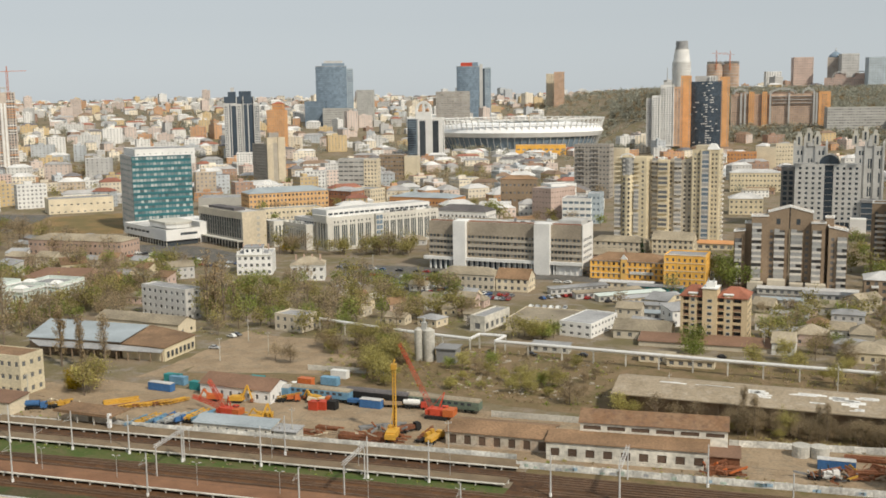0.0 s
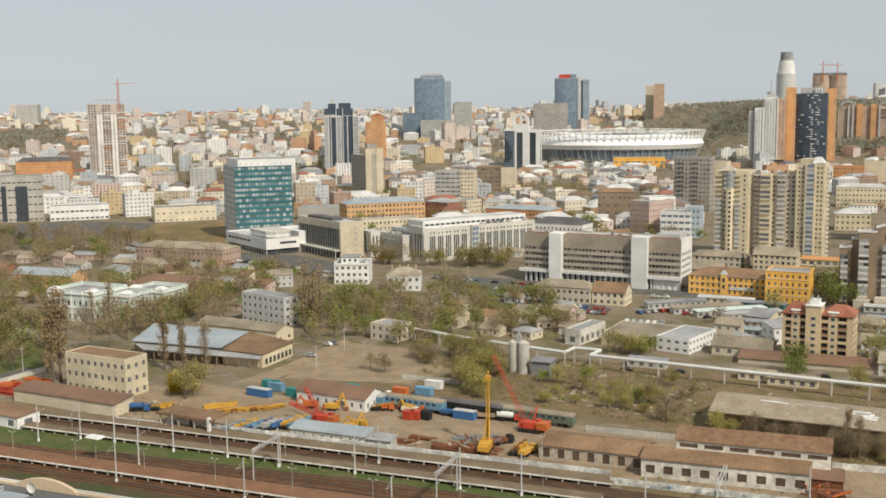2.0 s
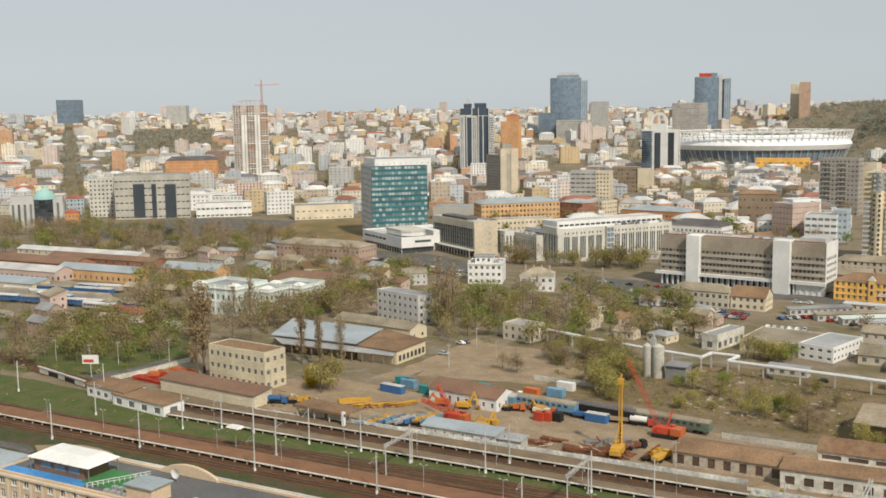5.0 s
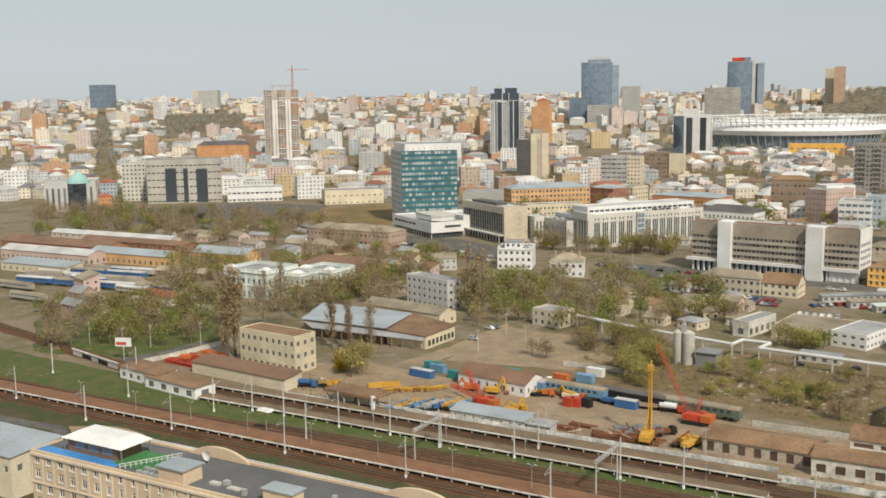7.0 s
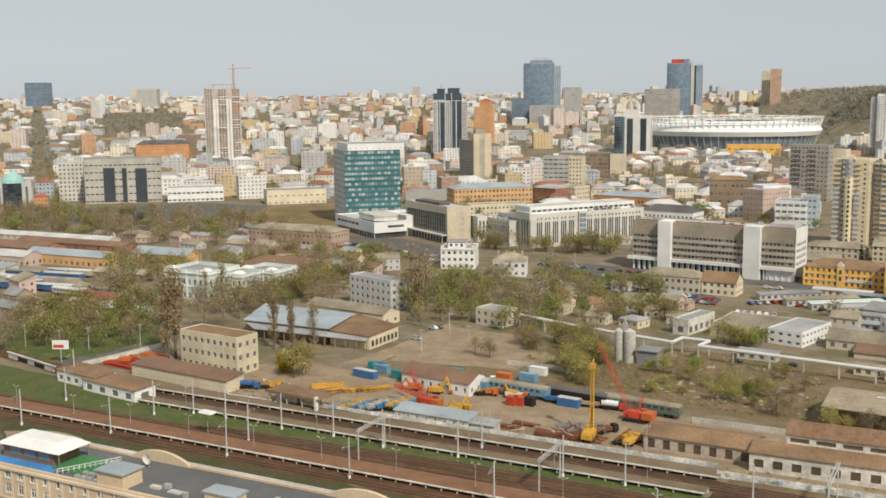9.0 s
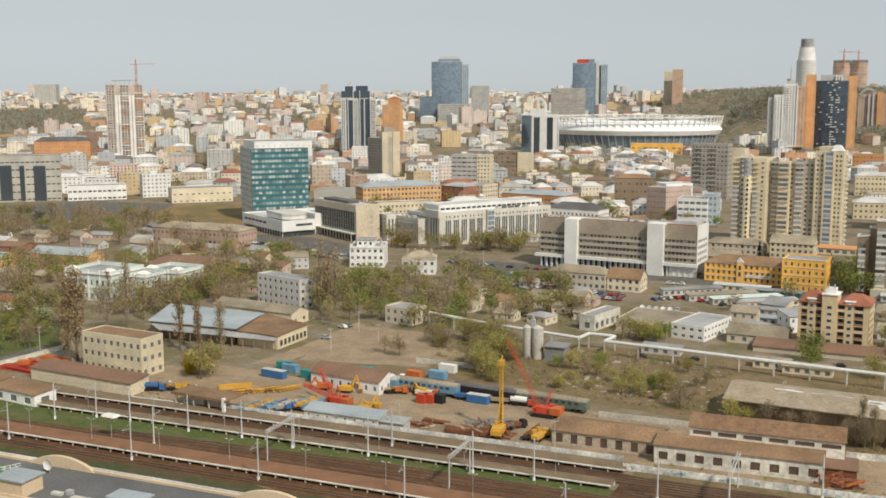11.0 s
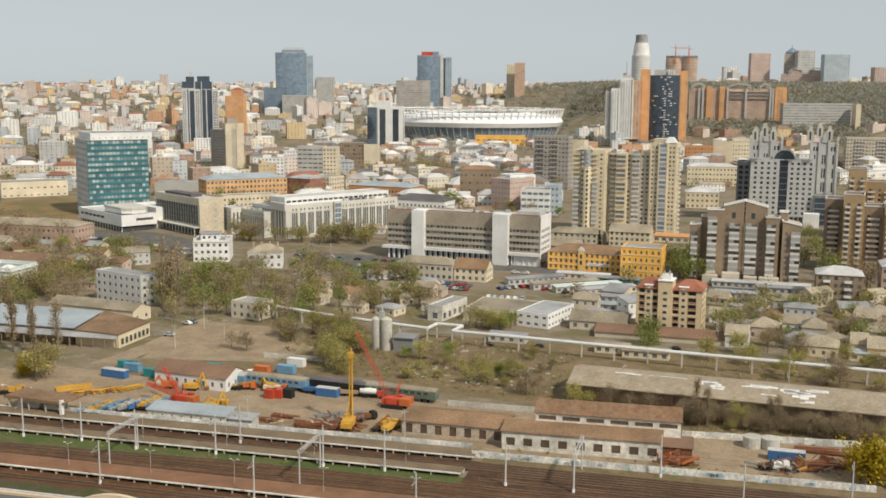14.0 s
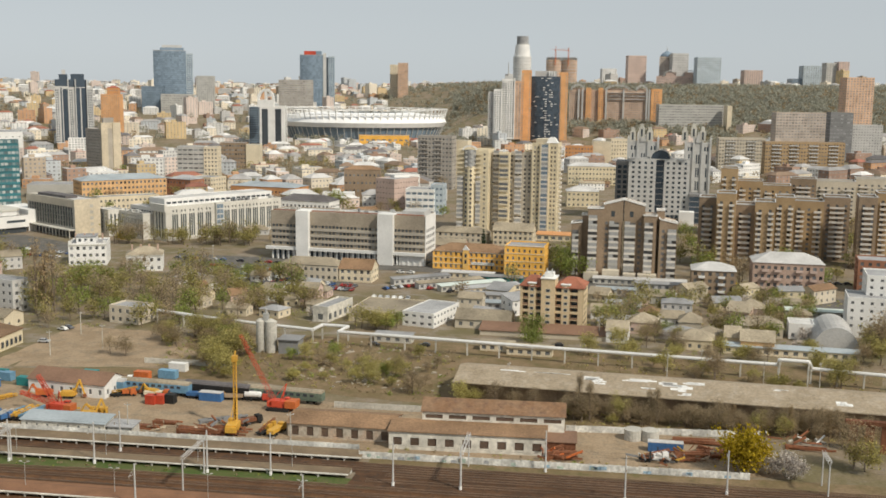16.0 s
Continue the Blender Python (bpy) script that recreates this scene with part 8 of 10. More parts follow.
# apartment house with loggias, two red roofs and a central stair tower
def loggia_house(x, y, W, H, D=15.0, head=-6, floors=7):
    root = thing("loggia_house", "new cream apartment house with brown loggias and red hipped roofs", "apartment house", x, y, 0, head)
    taken(x, y, head, W, D)
    f = H / floors
    tan = mat("warm_cream_render", (0.60, 0.475, 0.30), 0.85, vary=0.1)
    loggia = mat("brown_loggia_wall", (0.30, 0.19, 0.12), 0.85, vary=0.15)
    Soup().box(0.05, W - 0.05, 1.7, D, 0, H).out("core", loggia, root)
    Soup().box(W - 0.05, W, 0, D, 0, H).out("side_wall", tan, root)
    Soup().box(0, 0.05, 0, D, 0, H).out("side_wall", tan, root)
    for a, b in ((0.0, 0.04), (0.13, 0.25), (0.34, 0.56), (0.66, 0.79), (0.92, 1.0)):
        mid = (a, b) == (0.34, 0.56)
        top = H + (3.4 if mid else 1.2 if b - a > 0.1 else 0)
        pier = Soup().box(W * a, W * b, -0.9 if mid else 0, 1.7 if not mid else 7, 0, top).out("pier", tan, root)
        if b - a > 0.1:
            fy = -0.9 if mid else 0
            for k in range(floors):
                cx, ww = W * (a + b) / 2, 0.75 if mid else 0.6
                Soup().box(cx - ww - 0.15, cx + ww + 0.15, fy - 0.06, fy - 0.003, k * f + 0.75, k * f + f - 0.45).out("window_frame", PALE, pier)
                Soup().box(cx - ww, cx + ww, fy - 0.09, fy - 0.062, k * f + 0.9, k * f + f - 0.6).out("pane", GLASS_DARK, pier)
            Soup().box(W * a - 0.3, W * b + 0.3, fy - 0.3, 1.7 if not mid else 7.3, top, top + 0.35).out("cornice", WHITE, pier)
            if not mid:
                ar = Soup()
                for k in range(8):
                    p0, p1 = math.pi * k / 8, math.pi * (k + 1) / 8
                    ar.beam((cx - 1.0 * math.cos(p0), -0.1, H - 0.5 + 1.0 * math.sin(p0)), (cx - 1.0 * math.cos(p1), -0.1, H - 0.5 + 1.0 * math.sin(p1)), 0.22)
                ar.out("arch", WHITE, pier)
    for a, b in ((0.04, 0.13), (0.25, 0.34), (0.56, 0.66), (0.79, 0.92)):
        for k in range(floors):
            Soup().box(W * a, W * b, 0.1, 1.7, k * f - 0.12, k * f + 0.1).out("balcony_slab", tan, root)
            Soup().box(W * a, W * b, 0.12, 0.2, k * f + 0.1, k * f + 0.95).out("parapet", loggia if k % 3 else tan, root)
            Soup().box(W * a + 0.4, W * b - 0.4, 1.6, 1.697, k * f + 0.3, k * f + f - 0.5).out("glazed_door", GLASS_DARK, root)
    for k in range(floors):
        for yy in (3.0, 6.5, 10.0):
            Soup().box(W + 0.003, W + 0.06, yy, yy + 1.3, k * f + 0.9, k * f + f - 0.6).out("side_window", GLASS_DARK, root)
    for a, b in ((-0.02, 0.36), (0.54, 1.02)):
        x0, x1 = W * a, W * b
        s = Soup().box(x0, x1, -0.4, D + 0.4, H + 0.003, H + 0.3)
        i = (x1 - x0) * 0.34
        s.solid([(x0, -0.4, H + 0.3), (x1, -0.4, H + 0.3), (x1, D + 0.4, H + 0.3), (x0, D + 0.4, H + 0.3)], [(x0 + i, D * 0.4, H + 3.2), (x1 - i, D * 0.4, H + 3.2), (x1 - i, D * 0.6, H + 3.2), (x0 + i, D * 0.6, H + 3.2)])
        s.out("roof", mat("orange_red_tiles", (0.30, 0.115, 0.07), 0.85, vary=0.2, tint=0.1), root)
    lx, lw = W * 0.45, W * 0.07
    Soup().box(lx - lw, lx + lw, 1.0, 5.0, H + 3.75, H + 5.6).out("lantern", WHITE, root)
    for k in (-1, 1):
        Soup().tube((lx + k * lw * 0.6, 2, H + 5.6), (lx + k * lw * 0.6, 2, H + 7.2), 0.35, 0.2, 8).out("vent_pipe", METAL, root)


hx, hy = -27.8, 402.0
ex, ey = -3.6, 404.9
loggia_house(hx, hy, math.hypot(ex - hx, ey - hy), 17.3)

# string courses, pilasters, gable and sign of the yellow school
for name, floors in (("school_building", 3), ("school_building.001", 4)):
    ob = bpy.data.objects[name]
    vs = [v.co for c in ob.children if c.name.startswith("wall") for v in c.data.vertices]
    sw, sh = max(v.x for v in vs), max(v.z for v in vs)
    for k in range(1, floors + 1):
        Soup().box(-0.15, sw + 0.15, -0.22, -0.003, sh * k / floors - 0.35, sh * k / floors - 0.05).out("string_course", PALEYELLOW if k < floors else WHITE, ob)
    n = int(sw / 5.2)
    for k in range(n + 1):
        Soup().box(sw * k / n - 0.25, sw * k / n + 0.25, -0.14, -0.003, 0, sh - 0.4).out("pilaster", ORANGELIGHT, ob)
    if floors == 3:
        Soup().box(sw * 0.42, sw * 0.50, -0.5, -0.15, 0, sh + 1.0).out("risalit", ORANGELIGHT, ob)
        Soup().solid([(sw * 0.41, -0.55, sh + 1.0), (sw * 0.51, -0.55, sh + 1.0), (sw * 0.51, 0.6, sh + 1.0), (sw * 0.41, 0.6, sh + 1.0)], [(sw * 0.455, -0.55, sh + 3.4), (sw * 0.465, -0.55, sh + 3.4), (sw * 0.465, 0.6, sh + 3.0), (sw * 0.455, 0.6, sh + 3.0)]).out("gable", WHITE, ob)
        for z in (0.36, 0.7):
            Soup().box(sw * 0.445, sw * 0.475, -0.56, -0.503, sh * z, sh * z + 2.0).out("tall_window", GLASS_DARK, ob)
        sign = Soup().box(sw * 0.54, sw * 0.86, -0.4, -0.25, sh * 0.33, sh * 0.33 + 1.3).out("sign", WHITE, ob, "pale banner with faded writing")
        Soup().box(sw * 0.57, sw * 0.70, -0.43, -0.403, sh * 0.33 + 0.45, sh * 0.33 + 0.85).out("bar", GREY, sign)
        Soup().box(sw * 0.72, sw * 0.83, -0.43, -0.403, sh * 0.33 + 0.45, sh * 0.33 + 0.85).out("bar", GREY, sign)

# grey end wall of the teal tower
teal = bpy.data.objects["office_tower"]
tw, td, th = (42.1, 43.9, 53.9)
endwall, rows = Soup(), []
facade(endwall, rows, (-0.1, td, 0), (0, -1, 0), (-1, 0, 0), td, 0, 13, th / 13, 3.2, (1.6, 1.5), 1.1)
endwall.out("end_wall", PALEGREY, teal, "grey panelled end wall")
every = Soup()
for row in rows:
    for k in range(0, len(row.v), 4):
        every.quad(*row.v[k:k + 4])
tagged(every.out("end_glazing", GLASS, teal), kind="stuff")

# ornament of the mint palace
for name in ("palace", "palace.001", "palace.002"):
    pal = bpy.data.objects[name]
    w, d, h = {"palace": (26.8, 22.0, 12.6), "palace.001": (20.5, 14.0, 9.9), "palace.002": (20.0, 18.0, 10.1)}[name]
    Soup().rim(-0.5, w + 0.5, -0.6, d + 0.5, 0.9, h - 0.3, h + 0.25).out("cornice", WHITE, pal)
    Soup().box(-0.25, w + 0.25, -0.3, 0.0, h * 0.48, h * 0.48 + 0.4).out("string_course", WHITE, pal)
    n = max(2, int(w / 6.4))
    for k in range(n + 1):
        Soup().box(k * w / n - 0.3, k * w / n + 0.3, -0.28, 0, -0.1, h - 0.3).out("pilaster", WHITE, pal)
        Soup().box(k * w / n - 0.35, k * w / n + 0.35, -0.4, 0.3, h + 0.25, h + 1.5).out("balustrade_post", WHITE, pal)
    for k in (0, 1):
        cx = 2.5 + k * (w - 5)
        Soup().box(cx - 2.4, cx + 2.4, -0.5, 4, h, h + 1.4).solid([(cx - 2.6, -0.7, h + 1.4), (cx + 2.6, -0.7, h + 1.4), (cx + 2.6, 4.2, h + 1.4), (cx - 2.6, 4.2, h + 1.4)], [(cx - 1, 0.6, h + 2.6), (cx + 1, 0.6, h + 2.6), (cx + 1, 2.4, h + 2.6), (cx - 1, 2.4, h + 2.6)]).out("pavilion", WHITE, pal)


def scrap_heap(x, y, n, size, materials, label="jumbled heap of rusty scrap steel"):
    root = thing("scrap_heap", label, "scrap", x, y, 0, 0, "scrap heaps")
    rng = random.Random(int(x * 3 + y))
    for k in range(n):
        a = Vector((rng.gauss(0, size), rng.gauss(0, size * 0.5), rng.uniform(0.2, 1.6)))
        L = rng.uniform(1.5, 4.5)
        b2 = a + Vector((rng.uniform(-1, 1) * L, rng.uniform(-0.5, 0.5) * L, rng.uniform(-0.1, 0.45) * L))
        b2.z = max(0.15, b2.z)
        Soup().beam(a, b2, rng.uniform(0.15, 0.5), rng.uniform(0.15, 0.6)).out("piece", rng.choice(materials), root)


for p2, n2, s2, ms in (((17.8, 260.9), 30, 3.0, (RUST, DARKGREY, BLACK, METAL)), ((25.0, 263.4), 34, 4.0, (RUST, RUST, BROWN, YELLOWPAINT)), ((31.9, 266.8), 30, 3.5, (RUST, RUST, BROWN)), ((-9.2, 258.8), 26, 2.6, (RUST, RUST, ORANGEPAINT)), ((53.8, 281.7), 24, 5, (RUST, WHITE, CONCRETE)),
                      ((-99.5, 264.7), 24, 4, (RUST, RUST, DARKGREY)), ((-113.4, 261.6), 20, 4, (RUST, BROWN, CREAM)), ((-151.7, 271.4), 16, 3, (METAL, SKYBLUE, YELLOWPAINT)), ((-207.5, 268.5), 14, 3, (YELLOWPAINT, CREAM, BROWN))):
    scrap_heap(*p2, n2, s2, ms)

# rubble and debris on the waste ground
rub = Soup()
rrng = random.Random(8)
for k in range(150):
    u, v = rrng.random(), rrng.random()
    ax, ay = -92.9, 315.5
    bx, by = -44.7, 308.4
    cx, cy = -52.8, 362.8
    x, y = ax + (bx - ax) * u + (cx - bx) * v, ay + (by - ay) * u + (cy - by) * v
    if k % 3 == 0:
        x, y = x + rrng.gauss(0, 6), y + rrng.gauss(0, 3)
    w, d, h = rrng.uniform(0.3, 2.2), rrng.uniform(0.3, 0.9), rrng.uniform(0.15, 0.5)
    a = rrng.uniform(0, 3.1)
    c, n = math.cos(a), math.sin(a)
    q = [(x + c * i * w - n * j * d, y + n * i * w + c * j * d) for i, j in ((-0.5, -0.5), (0.5, -0.5), (0.5, 0.5), (-0.5, 0.5))]
    rub.solid([(i, j, -0.05) for i, j in q], [(i + rrng.uniform(-0.1, 0.1), j, h * rrng.uniform(0.6, 1)) for i, j in q])
tagged(rub.out("rubble", mat("dusty_rubble", (0.36, 0.32, 0.26), 0.95, vary=0.3)), "scattered concrete rubble on waste ground", "rubble", kind="stuff")
for k, (x, y, z) in enumerate(((23.9, 748.6, 61.2), (30.0, 748.4, 63.7), (35.5, 748.2, 61.4), (59.1, 746.7, 61.9), (65.0, 746.2, 64.4), (71.1, 745.6, 62.2))):
    turret = thing("roof_turret", "pale stepped turret on the office tower", "turret", x, y, z, -6, "roof turrets")
    Soup().box(-2, 2, -0.6, 4, -4, 3).box(-1.2, 1.2, 0.2, 3.2, 3, 5.5).out("body", PALE, turret)
    Soup().box(-0.6, 0.6, -0.68, -0.6, -3, 2.2).out("slit_window", GLASS_DARK, turret)


# faded graffiti on the white fence
GRAF = [mat("faded_paint_" + n, c, 0.9, vary=0.3, size=0.5) for n, c in (("blue", (0.32, 0.45, 0.55)), ("grey", (0.36, 0.37, 0.38)), ("green", (0.38, 0.46, 0.40)))]
wall_fence = bpy.data.objects["concrete_fence.001"]
for k in range(26):
    x = rng.uniform(2, 60) if k % 4 else rng.uniform(60, 94)
    w, z, hgt = rng.uniform(0.8, 2.0), rng.uniform(0.2, 0.6), rng.uniform(0.5, 1.1)
    Soup().box(x, x + w, -0.13, -0.1, z, z + hgt).out("graffiti", rng.choice(GRAF), wall_fence, "faded graffiti patch")


def utility_pole(h=9.0):
    root = thing("utility_pole", "grey utility pole with a cross arm", "pole", 0, 0, 0, 0, "utility poles")
    Soup().tube((0, 0, -0.2), (0, 0, h), 0.16, 0.1, 7).out("pole", CONCRETE, root)
    arm = Soup().box(-0.9, 0.9, -0.06, 0.06, h - 0.8, h - 0.66).out("cross_arm", METAL, root)
    for xx in (-0.8, 0, 0.8):
        Soup().tube((xx, 0, h - 0.66), (xx, 0, h - 0.4), 0.06, 0.05, 6).out("insulator", WHITE, arm)
    return root


pole = utility_pole()
pole.matrix_world = pose(-121.8, 257.2, 0)
for x, y in ((-76.7, 256.6), (-171.0, 343.3), (-188.4, 361.4), (-184.0, 330.7), (-218.6, 270.8), (-284.6, 292.3), (-298.9, 280.3), (-305.2, 272.3), (-324.3, 273.0), (24.8, 340.9), (36.1, 346.5), (54.0, 333.2), (71.7, 336.6), (2.9, 392.2), (34.6, 444.6), (-199.9, 530.0), (-120.3, 511.6), (-174.7, 413.8), (-284.7, 443.0), (-24.9, 318.4)):
    copy_thing(pole, pose(x, y, 0, 0, 0, rng.uniform(0, 90)))
MINTROOF = mat("turquoise_sheet", (0.30, 0.50, 0.47), 0.6, vary=0.1)
dome = thing("roof_dome", "pale turquoise dome on the glass office building", "dome", -664.7, 558.2, 31.7, 45)
for r0, r1, z0, z1 in ((9, 8, -1, 1.5), (8, 5.5, 1.5, 4.5), (5.5, 1.5, 4.5, 7), (1.5, 0.3, 7, 9.5)):
    Soup().tube((0, 0, z0), (0, 0, z1), r0, r1, 16).out("tier", MINTROOF, dome)


# ---- the far town ----
# walls and windows are kept pale, with distance haze put into their colours
FARWALLS = [mat("far_wall_" + n, c, 0.9, vary=0.08, tint=0.12) for n, c in (
    ("white", (0.76, 0.75, 0.72)), ("cream", (0.70, 0.63, 0.51)), ("ochre", (0.55, 0.42, 0.24)), ("grey", (0.54, 0.53, 0.51)), ("orange", (0.52, 0.31, 0.18)),
    ("brick", (0.36, 0.24, 0.18)), ("pink", (0.62, 0.52, 0.46)), ("blue", (0.54, 0.57, 0.59)), ("tan", (0.46, 0.38, 0.29)))]
FARROOFS = [mat("far_roof_" + n, c, 0.85, vary=0.15, tint=0.15) for n, c in (
    ("grey", (0.36, 0.35, 0.34)), ("pale", (0.56, 0.55, 0.53)), ("red", (0.30, 0.13, 0.09)), ("brown", (0.24, 0.17, 0.12)), ("dark", (0.18, 0.17, 0.17)))]
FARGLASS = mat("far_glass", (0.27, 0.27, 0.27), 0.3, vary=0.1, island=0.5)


def far_house(x, y, head, w, d, h, wall, top, pitched, name="town_building", label="distant town building with rows of windows", join=None):
    """One mesh with wall, roof and window faces; z sinks into the slope."""
    z = land(x, y)
    v, f, m = [], [], []

    def quad(a, b, c, e, k):
        i = len(v)
        v.extend((a, b, c, e))
        f.append((i, i + 1, i + 2, i + 3))
        m.append(k)
    hw, hd = w / 2, d / 2
    base = [(-hw, -hd), (hw, -hd), (hw, hd), (-hw, hd)]
    floors = max(2, int(h / 3.3))
    for k in range(4):
        (x0, y0), (x1, y1) = base[k], base[(k + 1) % 4]
        quad((x0, y0, -12), (x1, y1, -12), (x1, y1, h), (x0, y0, h), 0)
        L = math.hypot(x1 - x0, y1 - y0)
        ux, uy = (x1 - x0) / L, (y1 - y0) / L
        nx, ny = uy * 0.08, -ux * 0.08
        n = max(2, int(L / (3.6 if join is None else 5)))
        for r in range(floors):
            za = r * h / floors + 1.0
            for j in range(n):
                s = (j + 0.5) * L / n
                a, b = s - 0.8, s + 0.8
                quad((x0 + ux * a + nx, y0 + uy * a + ny, za), (x0 + ux * b + nx, y0 + uy * b + ny, za), (x0 + ux * b + nx, y0 + uy * b + ny, za + 1.6), (x0 + ux * a + nx, y0 + uy * a + ny, za + 1.6), 2)
    if pitched:
        e, r = 0.5, min(w, d) * 0.24
        i = min(hw, hd) * 0.8
        lo = [(-hw - e, -hd - e, h), (hw + e, -hd - e, h), (hw + e, hd + e, h), (-hw - e, hd + e, h)]
        hi = [(-hw + i, -hd + i, h + r), (hw - i, -hd + i, h + r), (hw - i, hd - i, h + r), (-hw + i, hd - i, h + r)]
        for k in range(4):
            quad(lo[k], lo[(k + 1) % 4], hi[(k + 1) % 4], hi[k], 1)
        quad(*hi, 1)
    else:
        quad((-hw, -hd, h), (hw, -hd, h), (hw, hd, h), (-hw, hd, h), 1)
        i = len(v)
        a, b, c, e = -hw * 0.4, hw * 0.1, -hd * 0.3, hd * 0.4
        v.extend([(a, c, h), (b, c, h), (b, e, h), (a, e, h), (a, c, h + 2.6), (b, c, h + 2.6), (b, e, h + 2.6), (a, e, h + 2.6)])
        for q in ((4, 5, 6, 7), (0, 1, 5, 4), (1, 2, 6, 5), (2, 3, 7, 6), (3, 0, 4, 7)):
            f.append(tuple(i + k for k in q))
            m.append(0)
    if join is None:
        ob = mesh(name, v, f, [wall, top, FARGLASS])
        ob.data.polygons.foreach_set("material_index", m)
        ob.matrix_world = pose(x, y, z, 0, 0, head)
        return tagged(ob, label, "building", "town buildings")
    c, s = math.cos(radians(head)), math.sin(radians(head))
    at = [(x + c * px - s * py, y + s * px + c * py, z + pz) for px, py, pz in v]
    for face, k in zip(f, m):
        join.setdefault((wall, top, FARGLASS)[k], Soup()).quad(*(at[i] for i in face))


def polar(az, r):
    """A place r metres from the origin, az degrees from +y towards -x."""
    return -math.sin(radians(az)) * r, math.cos(radians(az)) * r


rng = random.Random(21)
CELLS = {}


def clear(x, y, size):
    """Keeps filled-in buildings apart."""
    c = (int(x // 60), int(y // 60))
    for i in (-1, 0, 1):
        for j in (-1, 0, 1):
            for px, py, ps in CELLS.get((c[0] + i, c[1] + j), ()):
                if math.hypot(px - x, py - y) < (size + ps) * 0.46:
                    return False
    CELLS.setdefault(c, []).append((x, y, size))
    return True


def wooded(x, y):
    """Parks and wooded slopes of the far town."""
    az, r = math.degrees(math.atan2(-x, y)), math.hypot(x, y)
    if 41.5 < az < 45.5 and 2250 < r < 2750:
        return True
    if r > 1900 and 4 < az < 11.5 and r < 3300:
        return True
    if r > 1650 and -17 < az < 9 and r < 2350:
        return noise.noise(Vector((x / 300, y / 300, 3))) > -0.35
    if 1250 < r < 1900 and -16 < az < -5:
        return noise.noise(Vector((x / 260, y / 260, 5))) > 0.05
    return noise.noise(Vector((x / 230, y / 230, 7))) > (0.42 if r < 3000 else 0.36)


def lane(x, y):
    """The railway strip and open land that stay free of houses."""
    az, r = math.degrees(math.atan2(-x, y)), math.hypot(x, y)
    return az > 22 and 640 < r < 900 + 6 * (az - 22)


TOWN = []
for _ in range(40000):
    if len(TOWN) > 2300:
        break
    az = rng.uniform(-17, 55)
    r = 740 + 3500 * rng.random() ** 1.1
    x, y = polar(az, r)
    if (r < 1100 and az < 8):
        continue
    if lane(x, y) or wooded(x, y) or (r > 950 and abs(az - 48.6) * r < 1050):
        continue
    big = rng.random()
    w, d = rng.uniform(14, 34), rng.uniform(11, 17)
    h = rng.uniform(6.5, 14) if big < 0.78 else rng.uniform(14, 26)
    if big > 0.97 and r > 1600:
        w, d, h = rng.uniform(18, 26), rng.uniform(16, 22), rng.uniform(28, 46)
    if r < 1500 and az < 20:
        h = min(h, 16)
    if not free(x, y, max(w, d) * 0.55) or not clear(x, y, max(w, d)):
        continue
    warm = az > 24
    wall = rng.choices(FARWALLS, (8, 7, 3, 5, 2.6, 1.2, 5, 3.4, 1.6) if warm or az > 6 else (4, 4, 2, 4, 3, 3, 2, 1, 4))[0]
    if r < 1850 and 8 < az < 20:
        h = min(h, 7.5 if r > 1350 else 9)
    TOWN.append((r, x, y, rng.choice((44, 40, -46, 30, 12)) + rng.uniform(-6, 6), w, d, h, wall, rng.choices(FARROOFS, (5, 6, 2, 2, 2))[0], h < 18 and rng.random() < 0.6))
TOWN.sort(key=lambda b: b[0])
rest = {}
for k, (r, *b) in enumerate(TOWN):
    far_house(*b, join=None if k < 220 else rest)
for material, soup in rest.items():
    tagged(soup.out("distant_town", material), "distant town quarter on the hills", "town", kind="stuff")


# ---- trees ----
BARK = mat("bark", (0.13, 0.10, 0.075), 0.95, vary=0.2)
BARKGREY = mat("grey_bark", (0.19, 0.15, 0.115), 0.95, vary=0.2)


def leaf_mat(name, color, island=0.35):
    """Thin leaves and buds, through which some light passes."""
    m = mat(name, color, 0.8, vary=0.15, tint=0.18, island=island, spec=0.15)
    n, l = m.node_tree.nodes, m.node_tree.links
    b, out = n["Principled BSDF"], n["Material Output"]
    glow, both = n.new("ShaderNodeBsdfTranslucent"), n.new("ShaderNodeMixShader")
    l.new(b.inputs["Base Color"].links[0].from_socket, glow.inputs["Color"])
    both.inputs[0].default_value = 0.45
    l.new(b.outputs[0], both.inputs[1])
    l.new(glow.outputs[0], both.inputs[2])
    l.new(both.outputs[0], out.inputs["Surface"])
    return m


LEAF = {"olive": leaf_mat("olive_buds", (0.40, 0.355, 0.13)), "green": leaf_mat("young_leaves", (0.27, 0.31, 0.085)), "brown": leaf_mat("bare_twigs", (0.35, 0.275, 0.17)),
        "yellow": leaf_mat("yellow_willow", (0.46, 0.34, 0.025)), "white": leaf_mat("white_blossom", (0.55, 0.50, 0.45)), "dark": leaf_mat("dark_needles", (0.035, 0.06, 0.03)), "rust": leaf_mat("rusty_buds", (0.34, 0.255, 0.145)),
        # the far twigs are pale grey: distance haze is put into their colour
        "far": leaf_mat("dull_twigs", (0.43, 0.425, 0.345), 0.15)}


